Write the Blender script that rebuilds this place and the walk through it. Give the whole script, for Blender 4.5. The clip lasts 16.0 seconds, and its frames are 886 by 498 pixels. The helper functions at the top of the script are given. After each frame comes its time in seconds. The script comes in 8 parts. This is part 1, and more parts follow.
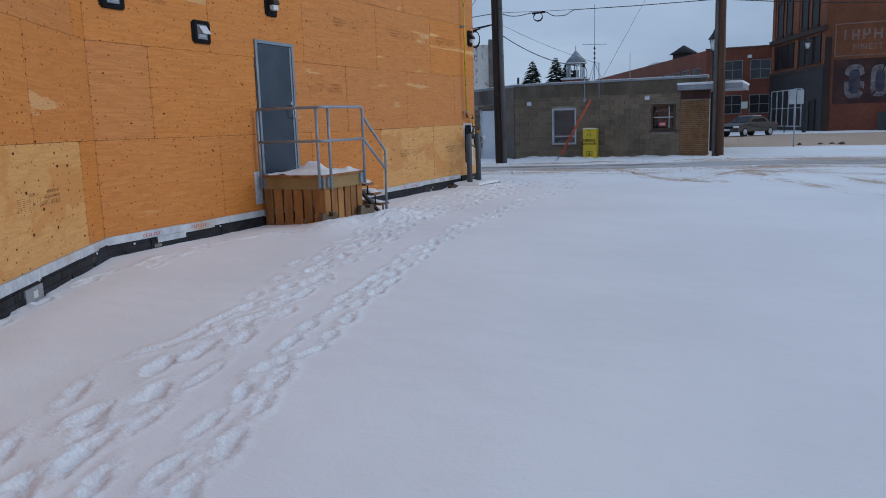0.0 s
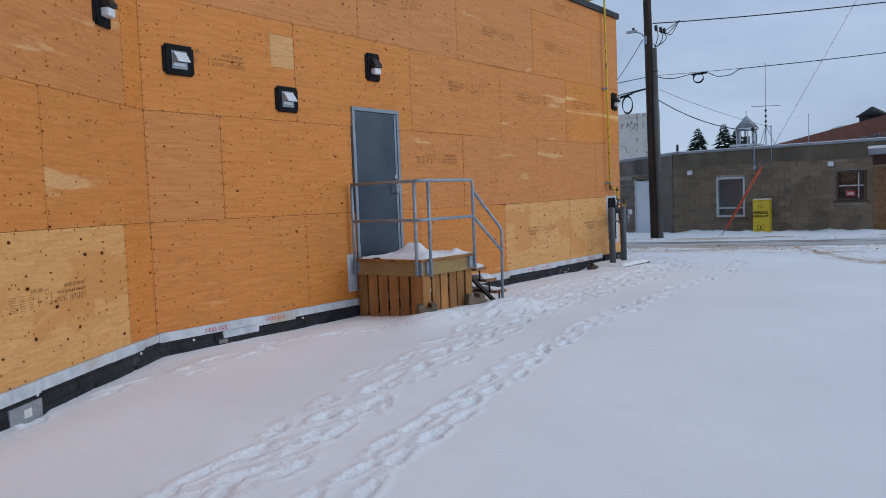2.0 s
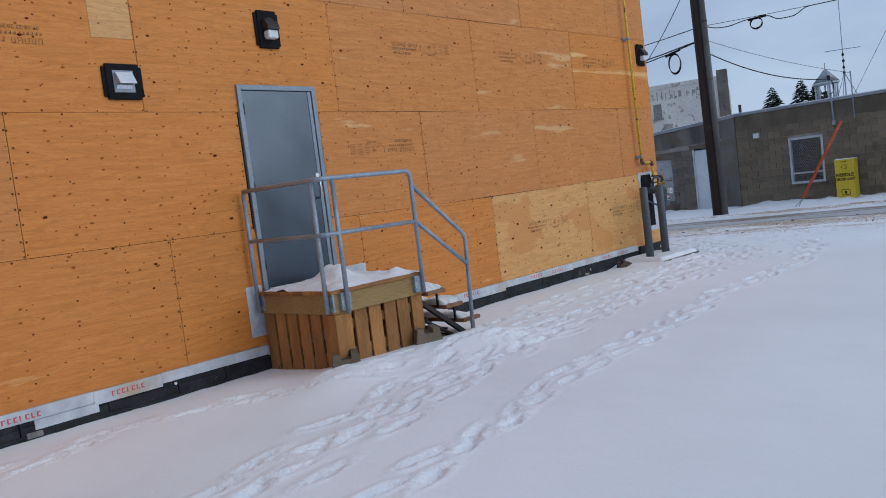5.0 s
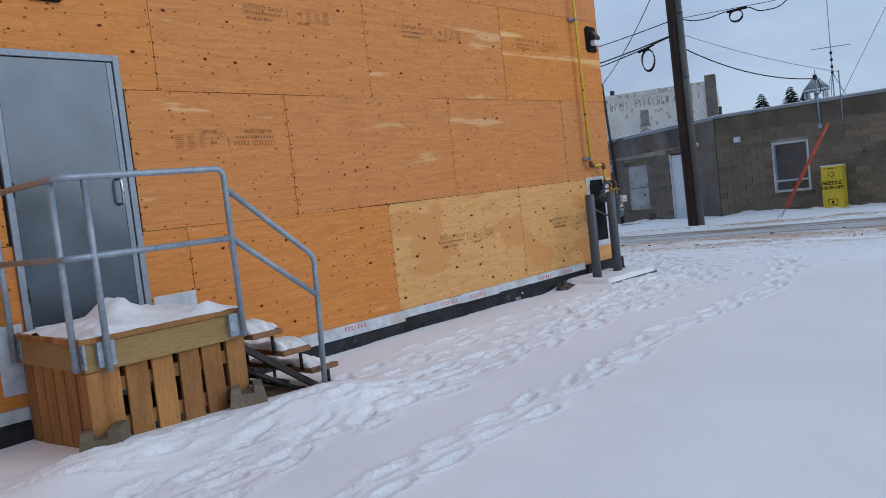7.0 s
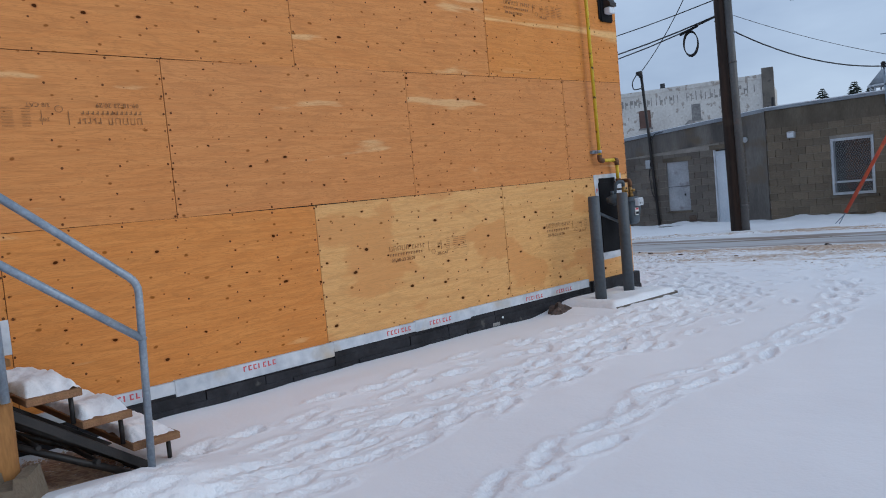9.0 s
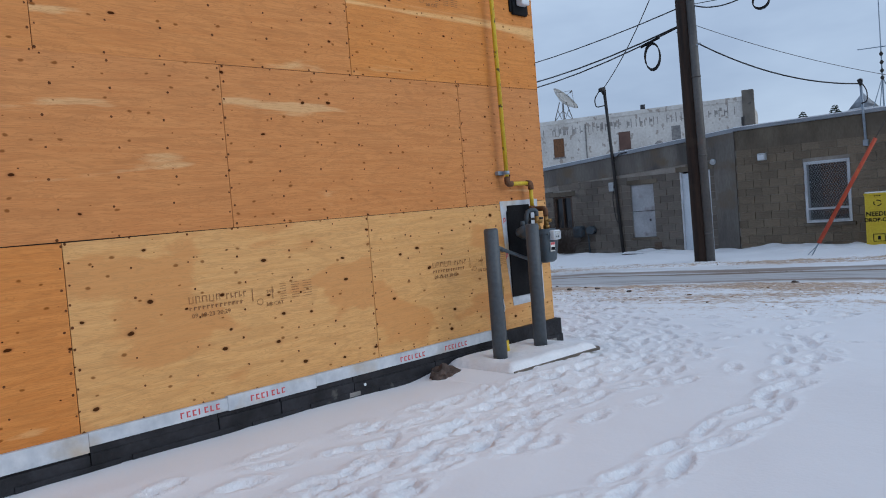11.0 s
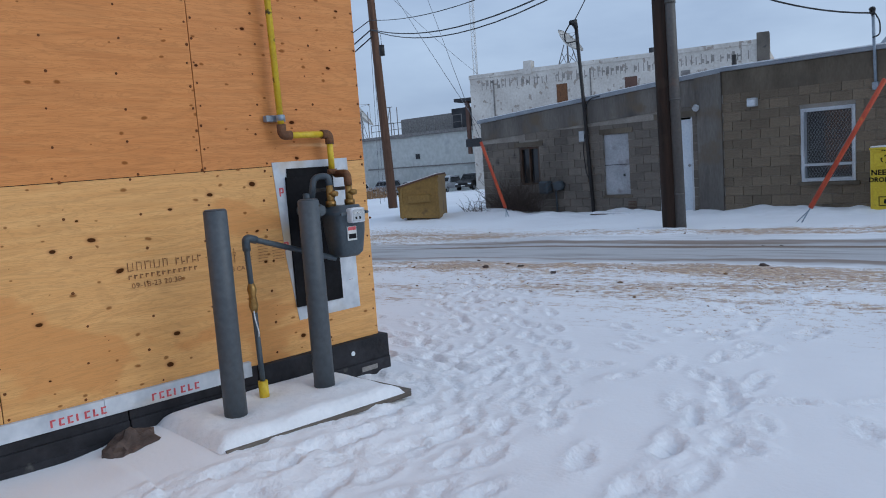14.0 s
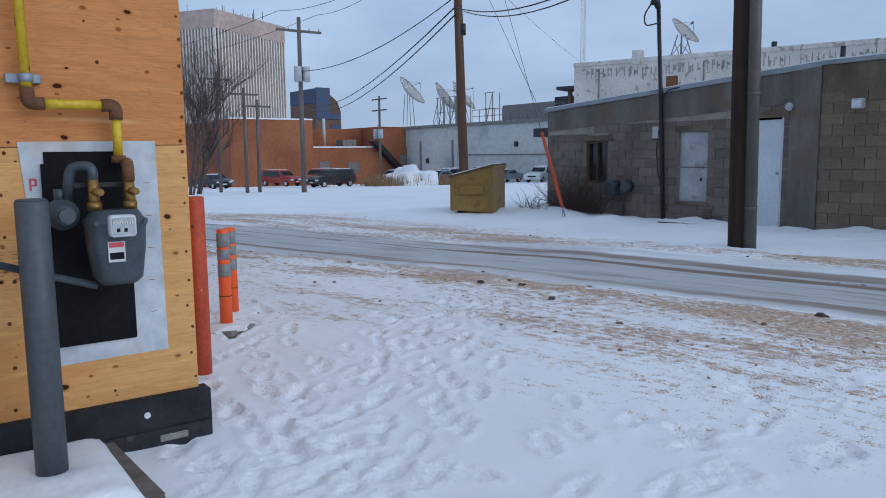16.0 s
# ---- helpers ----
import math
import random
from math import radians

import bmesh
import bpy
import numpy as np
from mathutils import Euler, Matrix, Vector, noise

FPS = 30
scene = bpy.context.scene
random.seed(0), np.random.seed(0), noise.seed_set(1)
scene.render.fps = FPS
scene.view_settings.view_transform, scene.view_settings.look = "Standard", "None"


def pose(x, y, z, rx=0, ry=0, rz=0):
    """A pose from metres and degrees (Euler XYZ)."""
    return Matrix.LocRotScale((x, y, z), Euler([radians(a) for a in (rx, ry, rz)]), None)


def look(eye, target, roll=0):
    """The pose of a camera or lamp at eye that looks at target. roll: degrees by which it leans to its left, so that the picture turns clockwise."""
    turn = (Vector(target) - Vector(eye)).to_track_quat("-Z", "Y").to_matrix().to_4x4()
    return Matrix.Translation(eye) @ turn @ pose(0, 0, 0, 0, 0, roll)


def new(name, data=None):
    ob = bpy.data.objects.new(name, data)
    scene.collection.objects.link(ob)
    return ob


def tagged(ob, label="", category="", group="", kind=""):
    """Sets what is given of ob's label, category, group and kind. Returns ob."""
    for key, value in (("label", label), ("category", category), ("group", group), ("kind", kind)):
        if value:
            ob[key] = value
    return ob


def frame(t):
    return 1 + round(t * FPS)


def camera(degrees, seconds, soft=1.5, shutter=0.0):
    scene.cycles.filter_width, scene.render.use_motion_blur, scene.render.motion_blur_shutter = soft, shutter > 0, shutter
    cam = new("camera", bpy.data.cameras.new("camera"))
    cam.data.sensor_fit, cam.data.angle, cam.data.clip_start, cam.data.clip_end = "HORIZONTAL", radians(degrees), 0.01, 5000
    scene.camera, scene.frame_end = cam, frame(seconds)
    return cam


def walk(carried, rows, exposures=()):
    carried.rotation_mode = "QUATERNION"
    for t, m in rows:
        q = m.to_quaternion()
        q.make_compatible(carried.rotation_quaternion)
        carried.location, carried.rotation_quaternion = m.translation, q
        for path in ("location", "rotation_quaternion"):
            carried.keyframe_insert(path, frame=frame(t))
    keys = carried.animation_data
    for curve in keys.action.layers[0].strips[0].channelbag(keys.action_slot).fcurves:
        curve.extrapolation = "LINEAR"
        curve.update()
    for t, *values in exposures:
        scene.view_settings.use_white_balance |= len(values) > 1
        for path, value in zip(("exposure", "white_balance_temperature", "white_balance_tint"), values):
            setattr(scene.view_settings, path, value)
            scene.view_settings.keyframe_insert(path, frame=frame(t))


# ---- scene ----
cam = camera(60.8, 16.0, soft=1.0)
PATH = [
    (0, (7.52, 1.241, 1.486), (6.676, 3.025, 1.161), -1.7),
    (0.5, (7.392, 1.731, 1.500), (6.494, 3.498, 1.231), -1.1),
    (1, (7.264, 2.229, 1.519), (6.278, 3.957, 1.315), -1.1),
    (1.5, (7.221, 2.727, 1.545), (6.104, 4.382, 1.432), -1.8),
    (2, (7.119, 3.262, 1.528), (5.909, 4.849, 1.401), -2.2),
    (2.5, (7.007, 3.837, 1.525), (5.713, 5.353, 1.358), -3.2),
    (3, (6.833, 4.364, 1.528), (5.525, 5.871, 1.387), -4.0),
    (3.5, (6.743, 4.879, 1.540), (5.374, 6.334, 1.440), -5.1),
    (4, (6.601, 5.383, 1.538), (5.186, 6.794, 1.442), -6.1),
    (4.5, (6.558, 5.919, 1.530), (5.135, 7.318, 1.401), -7.2),
    (5, (6.462, 6.462, 1.511), (5.097, 7.917, 1.373), -7.0),
    (5.2, (6.462, 6.688, 1.508), (5.135, 8.177, 1.365), -6.7),
    (7.3, (5.906, 9.058, 1.373), (4.542, 10.516, 1.253), -6.3),
    (7.5, (5.89, 9.259, 1.356), (4.456, 10.65, 1.26), -6.2),
    (8, (5.646, 9.816, 1.345), (4.199, 11.188, 1.19), -6.5),
    (8.2, (5.565, 10.014, 1.372), (4.145, 11.415, 1.23), -6.1),
    (10.3, (5.037, 12.067, 1.405), (3.557, 13.406, 1.273), -3.7),
    (10.5, (4.998, 12.281, 1.412), (3.531, 13.634, 1.278), -4.0),
    (11, (4.852, 12.831, 1.403), (3.437, 14.242, 1.316), -4.6),
    (11.5, (4.694, 13.302, 1.424), (3.292, 14.727, 1.384), -4.9),
    (12, (4.615, 13.825, 1.434), (3.203, 15.238, 1.354), -5.5),
    (12.5, (4.463, 14.339, 1.439), (3.076, 15.776, 1.330), -5.7),
    (13, (4.386, 14.861, 1.449), (2.99, 16.283, 1.279), -6.3),
    (13.5, (4.273, 15.356, 1.440), (2.828, 16.728, 1.263), -5.5),
    (14, (4.249, 15.913, 1.416), (2.809, 17.283, 1.192), -4.1),
    (14.5, (4.116, 16.465, 1.408), (2.632, 17.781, 1.147), -2.7),
    (15, (4.081, 17.015, 1.424), (2.528, 18.242, 1.137), -2.1),
    (15.5, (3.952, 17.535, 1.406), (2.325, 18.657, 1.098), -2.6),
    (16, (3.865, 18.05, 1.427), (2.255, 19.21, 1.177), -0.6),
]
walk(cam, [(t, look(eye, target, roll)) for t, eye, target, roll in PATH],
     exposures=[(0, -0.28, 5350, 5), (1, -0.13, 5420, 5), (2, -0.08, 5450, 5), (4.5, -0.09, 5450, 5), (7.3, -0.02, 5470, 5), (12, -0.04, 5470, 5), (16, 0.0, 5290, 5)])

# ---- world, sun ----
SUN_DIR = Vector((0.86, 0.32, 0.40)).normalized()   # towards the sun behind thin cloud
world = bpy.data.worlds.new("overcast_sky")
scene.world = world
world.use_nodes = True
wn, wl = world.node_tree.nodes, world.node_tree.links
wn.clear()
w_out, w_bg = wn.new("ShaderNodeOutputWorld"), wn.new("ShaderNodeBackground")
w_sky, w_tc, w_map = wn.new("ShaderNodeTexSky"), wn.new("ShaderNodeTexCoord"), wn.new("ShaderNodeMapping")
w_n1, w_ramp, w_mix = wn.new("ShaderNodeTexNoise"), wn.new("ShaderNodeValToRGB"), wn.new("ShaderNodeMix")
w_sky.sky_type, w_sky.sun_disc = "NISHITA", False
w_sky.sun_elevation = math.asin(SUN_DIR.z)
w_sky.sun_rotation = math.atan2(SUN_DIR.x, SUN_DIR.y)
w_sky.dust_density, w_sky.air_density = 3.0, 1.0
w_map.inputs["Scale"].default_value = (1.6, 1.6, 5.0)
w_n1.inputs["Scale"].default_value, w_n1.inputs["Detail"].default_value, w_n1.inputs["Roughness"].default_value = 1.7, 5.0, 0.55
w_ramp.color_ramp.elements[0].position, w_ramp.color_ramp.elements[0].color = 0.32, (3.12, 3.45, 4.20, 1)
w_ramp.color_ramp.elements[1].position, w_ramp.color_ramp.elements[1].color = 0.70, (4.55, 4.88, 5.48, 1)
w_mix.data_type = "RGBA"
w_mix.inputs[0].default_value = 0.88
wl.new(w_tc.outputs["Generated"], w_map.inputs["Vector"])
wl.new(w_map.outputs[0], w_n1.inputs["Vector"])
wl.new(w_n1.outputs["Fac"], w_ramp.inputs[0])
wl.new(w_sky.outputs[0], w_mix.inputs[6])
wl.new(w_ramp.outputs[0], w_mix.inputs[7])
wl.new(w_mix.outputs[2], w_bg.inputs["Color"])
w_bg.inputs["Strength"].default_value = 0.132
wl.new(w_bg.outputs[0], w_out.inputs[0])

sun_data = bpy.data.lights.new("sun", "SUN")
sun_data.energy, sun_data.angle, sun_data.color = 0.85, radians(50), (1.0, 0.92, 0.82)
sun = new("sun", sun_data)
sun.matrix_world = look(SUN_DIR * 60, (0, 0, 0))


# ---- materials ----
def mat(name, c1, c2, scale=3.0, rough=0.8, bump=0.15, metal=0.0, fine=40.0, stretch=(1, 1, 1), spots=None, spec=0.5, vary=0.0):
    """Two-scale noise material: c1 to c2 in broad patches, fine grain on top, optional stains."""
    m = bpy.data.materials.new(name)
    m.use_nodes = True
    n, l = m.node_tree.nodes, m.node_tree.links
    b = n["Principled BSDF"]
    tc, mp = n.new("ShaderNodeTexCoord"), n.new("ShaderNodeMapping")
    mp.inputs["Scale"].default_value = stretch
    l.new(tc.outputs["Object"], mp.inputs["Vector"])
    a, f = n.new("ShaderNodeTexNoise"), n.new("ShaderNodeTexNoise")
    for t, s, d in ((a, scale, 4.0), (f, fine, 3.0)):
        t.inputs["Scale"].default_value, t.inputs["Detail"].default_value = s, d
        l.new(mp.outputs[0], t.inputs["Vector"])
    r = n.new("ShaderNodeValToRGB")
    r.color_ramp.elements[0].position, r.color_ramp.elements[0].color = 0.34, (*c1, 1)
    r.color_ramp.elements[1].position, r.color_ramp.elements[1].color = 0.66, (*c2, 1)
    l.new(a.outputs["Fac"], r.inputs[0])
    col = r.outputs[0]
    g = n.new("ShaderNodeMix")
    g.data_type, g.blend_type = "RGBA", "OVERLAY"
    g.inputs[0].default_value = 0.35
    l.new(col, g.inputs[6])
    l.new(f.outputs["Fac"], g.inputs[7])
    col = g.outputs[2]
    if spots:
        sc, lo, hi, sp_col = spots
        s = n.new("ShaderNodeTexNoise")
        s.inputs["Scale"].default_value, s.inputs["Detail"].default_value = sc, 6.0
        l.new(tc.outputs["Object"], s.inputs["Vector"])
        rr = n.new("ShaderNodeValToRGB")
        rr.color_ramp.elements[0].position, rr.color_ramp.elements[1].position = lo, hi
        l.new(s.outputs["Fac"], rr.inputs[0])
        x = n.new("ShaderNodeMix")
        x.data_type = "RGBA"
        l.new(rr.outputs[0], x.inputs[0])
        l.new(col, x.inputs[6])
        x.inputs[7].default_value = (*sp_col, 1)
        col = x.outputs[2]
    if vary:
        oi, hs, mr = n.new("ShaderNodeObjectInfo"), n.new("ShaderNodeHueSaturation"), n.new("ShaderNodeMapRange")
        mr.inputs["To Min"].default_value, mr.inputs["To Max"].default_value = 1 - vary, 1 + vary
        geo, both, wrap = n.new("ShaderNodeNewGeometry"), n.new("ShaderNodeMath"), n.new("ShaderNodeMath")
        wrap.operation = "FRACT"
        l.new(oi.outputs["Random"], both.inputs[0])
        l.new(geo.outputs["Random Per Island"], both.inputs[1])
        l.new(both.outputs[0], wrap.inputs[0])
        l.new(wrap.outputs[0], mr.inputs["Value"])
        l.new(mr.outputs[0], hs.inputs["Value"])
        l.new(col, hs.inputs["Color"])
        col = hs.outputs[0]
    l.new(col, b.inputs["Base Color"])
    bp = n.new("ShaderNodeBump")
    bp.inputs["Strength"].default_value, bp.inputs["Distance"].default_value = bump, 0.02
    l.new(f.outputs["Fac"], bp.inputs["Height"])
    l.new(bp.outputs[0], b.inputs["Normal"])
    rm = n.new("ShaderNodeMapRange")
    rm.inputs["To Min"].default_value, rm.inputs["To Max"].default_value = max(0.02, rough - 0.12), min(1, rough + 0.12)
    l.new(a.outputs["Fac"], rm.inputs["Value"])
    l.new(rm.outputs[0], b.inputs["Roughness"])
    b.inputs["Metallic"].default_value = metal
    b.inputs["Specular IOR Level"].default_value = spec
    return m


def plywood_material(name, lo, hi, knot_size, knot_rate, heart, patch_shape, patch_edge, patch_mix):
    """Rotary-cut softwood veneer: grain along the sheet, cathedral figure, pale sapwood patches, knots."""
    m = bpy.data.materials.new(name)
    m.use_nodes = True
    n, l = m.node_tree.nodes, m.node_tree.links
    b = n["Principled BSDF"]

    def math_node(op, a, c=None):
        q = n.new("ShaderNodeMath")
        q.operation = op
        for i, v in enumerate((a, c)):
            if v is None:
                continue
            if isinstance(v, (int, float)):
                q.inputs[i].default_value = v
            else:
                l.new(v, q.inputs[i])
        return q.outputs[0]

    def noise_node(vec, scale, detail=3.0, rough=0.5, dist=0.0):
        q = n.new("ShaderNodeTexNoise")
        q.inputs["Scale"].default_value, q.inputs["Detail"].default_value = scale, detail
        q.inputs["Roughness"].default_value, q.inputs["Distortion"].default_value = rough, dist
        l.new(vec, q.inputs["Vector"])
        return q.outputs["Fac"]

    def mix(fac, a, c, blend="MIX"):
        q = n.new("ShaderNodeMix")
        q.data_type, q.blend_type = "RGBA", blend
        for i, v in ((0, fac), (6, a), (7, c)):
            if isinstance(v, (int, float)):
                q.inputs[i].default_value = v
            elif isinstance(v, tuple):
                q.inputs[i].default_value = (*v, 1)
            else:
                l.new(v, q.inputs[i])
        return q.outputs[2]

    def smooth(v, e0, e1):
        q = n.new("ShaderNodeMapRange")
        q.interpolation_type = "SMOOTHSTEP"
        q.inputs["From Min"].default_value, q.inputs["From Max"].default_value = e0, e1
        l.new(v, q.inputs["Value"])
        return q.outputs[0]

    tc, oi, add = n.new("ShaderNodeTexCoord"), n.new("ShaderNodeObjectInfo"), n.new("ShaderNodeVectorMath")
    l.new(tc.outputs["Object"], add.inputs[0])
    rnd = n.new("ShaderNodeVectorMath")
    rnd.operation = "SCALE"
    rnd.inputs[0].default_value = (17.0, 31.0, 43.0)
    l.new(oi.outputs["Random"], rnd.inputs["Scale"])
    l.new(rnd.outputs[0], add.inputs[1])
    vec = add.outputs[0]

    def scaled(s):
        q = n.new("ShaderNodeMapping")
        q.inputs["Scale"].default_value = s
        l.new(vec, q.inputs["Vector"])
        return q.outputs[0]

    broad = noise_node(scaled((0.0, 0.35, 1.9)), 1.6, 2.0, 0.5, 0.3)
    rings = math_node("SINE", math_node("MULTIPLY", broad, 62.0))
    wobble = noise_node(scaled((0.0, 0.9, 16.0)), 2.0, 4.0, 0.6, 0.3)
    streak = noise_node(scaled((0.0, 7.0, 105.0)), 1.6, 4.0, 0.65)
    flame = math_node("SINE", math_node("MULTIPLY", noise_node(scaled((0.0, 1.7, 15.0)), 1.0, 4.0, 0.6, 0.9), 58.0))
    patch = noise_node(scaled(patch_shape), 0.95, 5.0, 0.52, 0.35)
    col = mix(smooth(wobble, 0.25, 0.75), lo, hi)
    col = mix(math_node("MULTIPLY", smooth(rings, 0.3, 1.0), 0.17), col, tuple(0.62 * v for v in lo))
    col = mix(math_node("MULTIPLY", smooth(streak, 0.50, 0.70), 0.50), col, tuple(0.70 * v for v in lo))
    col = mix(math_node("MULTIPLY", smooth(patch, patch_edge, patch_edge + 0.045), patch_mix), col, heart)
    col = mix(math_node("MULTIPLY", smooth(flame, 0.35, 1.0), 0.26), col, tuple(0.60 * v for v in lo))
    # knots with a dark heart and a brown halo
    vo = n.new("ShaderNodeTexVoronoi")
    vo.inputs["Scale"].default_value = 4.0
    vo.voronoi_dimensions = "2D"
    warp = n.new("ShaderNodeVectorMath")
    l.new(scaled((0.0, 0.75, 1.25)), warp.inputs[0])
    wn2 = n.new("ShaderNodeTexNoise")
    wn2.inputs["Scale"].default_value = 9.0
    l.new(vec, wn2.inputs["Vector"])
    wsc = n.new("ShaderNodeVectorMath")
    wsc.operation = "SCALE"
    wsc.inputs["Scale"].default_value = 0.035
    l.new(wn2.outputs["Color"], wsc.inputs[0])
    l.new(wsc.outputs[0], warp.inputs[1])
    sp_ = n.new("ShaderNodeSeparateXYZ")
    cb_ = n.new("ShaderNodeCombineXYZ")
    l.new(warp.outputs[0], sp_.inputs[0])
    l.new(sp_.outputs[1], cb_.inputs[0])
    l.new(sp_.outputs[2], cb_.inputs[1])
    l.new(cb_.outputs[0], vo.inputs["Vector"])
    sep = n.new("ShaderNodeSeparateColor")
    l.new(vo.outputs["Color"], sep.inputs[0])
    has = math_node("LESS_THAN", sep.outputs[0], knot_rate)
    size = math_node("MULTIPLY", math_node("ADD", math_node("MULTIPLY", sep.outputs[1], 1.4), 0.2), knot_size)
    rel = math_node("DIVIDE", vo.outputs["Distance"], size)
    halo = math_node("MULTIPLY", math_node("SUBTRACT", 1.0, smooth(rel, 0.7, 1.9)), math_node("MULTIPLY", has, 0.55))
    core = math_node("MULTIPLY", math_node("SUBTRACT", 1.0, smooth(rel, 0.70, 1.05)), has)
    col = mix(halo, col, (0.60 * lo[0], 0.44 * lo[1], 0.38 * lo[2]))
    col = mix(math_node("MULTIPLY", core, 0.95), col, (0.040, 0.014, 0.006))
    # pin knots, small and reddish
    pin = n.new("ShaderNodeTexVoronoi")
    pin.inputs["Scale"].default_value, pin.voronoi_dimensions = 9.0, "2D"
    l.new(cb_.outputs[0], pin.inputs["Vector"])
    psep = n.new("ShaderNodeSeparateColor")
    l.new(pin.outputs["Color"], psep.inputs[0])
    pin_rel = math_node("DIVIDE", pin.outputs["Distance"], math_node("ADD", math_node("MULTIPLY", psep.outputs[1], 0.10), 0.03))
    pin_fac = math_node("MULTIPLY", math_node("SUBTRACT", 1.0, smooth(pin_rel, 0.5, 1.3)), math_node("LESS_THAN", psep.outputs[0], 0.34))
    col = mix(math_node("MULTIPLY", pin_fac, 0.75), col, (0.17, 0.058, 0.018))
    hs = n.new("ShaderNodeHueSaturation")
    for key, a0, a1 in (("Value", 0.94, 1.06), ("Saturation", 0.97, 1.04)):
        mr = n.new("ShaderNodeMapRange")
        mr.inputs["To Min"].default_value, mr.inputs["To Max"].default_value = a0, a1
        l.new(oi.outputs["Random"], mr.inputs["Value"])
        l.new(mr.outputs[0], hs.inputs[key])
    l.new(col, hs.inputs["Color"])
    l.new(hs.outputs[0], b.inputs["Base Color"])
    b.inputs["Roughness"].default_value = 0.56
    l.new(math_node("MULTIPLY", math_node("SUBTRACT", 1.0, math_node("MAXIMUM", core, pin_fac)), 0.40), b.inputs["Specular IOR Level"])
    bp = n.new("ShaderNodeBump")
    bp.inputs["Strength"].default_value, bp.inputs["Distance"].default_value = 0.25, 0.004
    l.new(math_node("SUBTRACT", math_node("ADD", streak, wobble), math_node("MULTIPLY", core, 3.0)), bp.inputs["Height"])
    l.new(bp.outputs[0], b.inputs["Normal"])
    return m


PLY = plywood_material("plywood_orange", (0.560, 0.205, 0.040), (0.650, 0.265, 0.062), 0.040, 0.30, (0.72, 0.44, 0.185), (0.0, 0.45, 3.6), 0.645, 0.72)
PLY_PALE = plywood_material("plywood_pale", (0.66, 0.338, 0.100), (0.735, 0.408, 0.140), 0.052, 0.60, (0.585, 0.245, 0.058), (0.0, 0.75, 1.7), 0.525, 0.62)
PLY_BAND = plywood_material("plywood_banded", (0.560, 0.205, 0.040), (0.650, 0.265, 0.062), 0.040, 0.30, (0.76, 0.47, 0.19), (0.0, 0.16, 3.1), 0.56, 0.88)
MEMBRANE = mat("bitumen_membrane", (0.014, 0.014, 0.0165), (0.034, 0.034, 0.040), 5, 0.75, 0.4, fine=25, spots=(6, 0.66, 0.72, (0.09, 0.085, 0.08)), spec=0.25)
TAPE = mat("white_flashing_tape", (0.44, 0.475, 0.525), (0.60, 0.63, 0.675), 4, 0.5, 0.25, fine=14, spots=(1.7, 0.54, 0.70, (0.47, 0.375, 0.255)))
INK_RED = mat("red_ink", (0.50, 0.06, 0.07), (0.58, 0.10, 0.11), 20, 0.6, 0.0)
INK = mat("faded_black_ink", (0.19, 0.09, 0.032), (0.31, 0.15, 0.052), 30, 0.8, 0.0)
NAIL = mat("nail_head", (0.085, 0.032, 0.012), (0.17, 0.065, 0.024), 30, 0.85, 0.0, spec=0.1)
STEEL_DOOR = mat("galvanised_door", (0.080, 0.096, 0.120), (0.086, 0.104, 0.129), 1.0, 0.24, 0.0, metal=1.0, fine=2)
STEEL_FRAME = mat("door_frame_steel", (0.20, 0.24, 0.29), (0.26, 0.30, 0.35), 3, 0.45, 0.05, metal=0.3)
GALV = mat("galvanised_pipe", (0.24, 0.29, 0.35), (0.33, 0.38, 0.44), 9, 0.45, 0.08, metal=0.35, fine=60)
CHROME = mat("chrome", (0.55, 0.56, 0.58), (0.65, 0.66, 0.68), 5, 0.18, 0.0, metal=1.0)
LUMBER = mat("treated_lumber", (0.235, 0.104, 0.028), (0.355, 0.172, 0.050), 2.5, 0.8, 0.3, fine=26, stretch=(3, 3, 0.6), spots=(9, 0.68, 0.72, (0.10, 0.05, 0.02)), vary=0.22)
LUMBER_RIM = mat("rim_board", (0.24, 0.155, 0.055), (0.32, 0.215, 0.085), 2.0, 0.8, 0.3, fine=24, stretch=(1, 0.5, 3), vary=0.1)
DARK_GAP = mat("dark_underside", (0.012, 0.010, 0.008), (0.02, 0.016, 0.012), 4, 0.95, 0.0)
TREAD = mat("weathered_tread", (0.20, 0.10, 0.045), (0.28, 0.15, 0.07), 4, 0.8, 0.3, fine=40, stretch=(0.4, 3, 3))
BLACK_STEEL = mat("black_steel", (0.010, 0.009, 0.009), (0.022, 0.018, 0.017), 12, 0.55, 0.1, fine=60)
BLACK_PLASTIC = mat("black_plastic", (0.008, 0.008, 0.009), (0.015, 0.015, 0.017), 5, 0.7, 0.05, spec=0.1)
WHITE_PLASTIC = mat("white_plastic", (0.60, 0.64, 0.68), (0.72, 0.75, 0.78), 6, 0.4, 0.02)
CONCRETE = mat("concrete", (0.16, 0.15, 0.145), (0.27, 0.255, 0.24), 5, 0.9, 0.4, fine=50)
GREY_PAINT = mat("grey_bollard_paint", (0.062, 0.073, 0.084), (0.080, 0.092, 0.104), 2, 0.5, 0.06, fine=30, spots=(14, 0.70, 0.76, (0.08, 0.09, 0.10)))
METER_GREY = mat("meter_grey_paint", (0.044, 0.060, 0.074), (0.064, 0.082, 0.098), 6, 0.45, 0.1, fine=50)
YELLOW = mat("yellow_gas_paint", (0.58, 0.40, 0.012), (0.68, 0.49, 0.02), 6, 0.45, 0.08, fine=40, spots=(13, 0.60, 0.66, (0.09, 0.065, 0.015)))
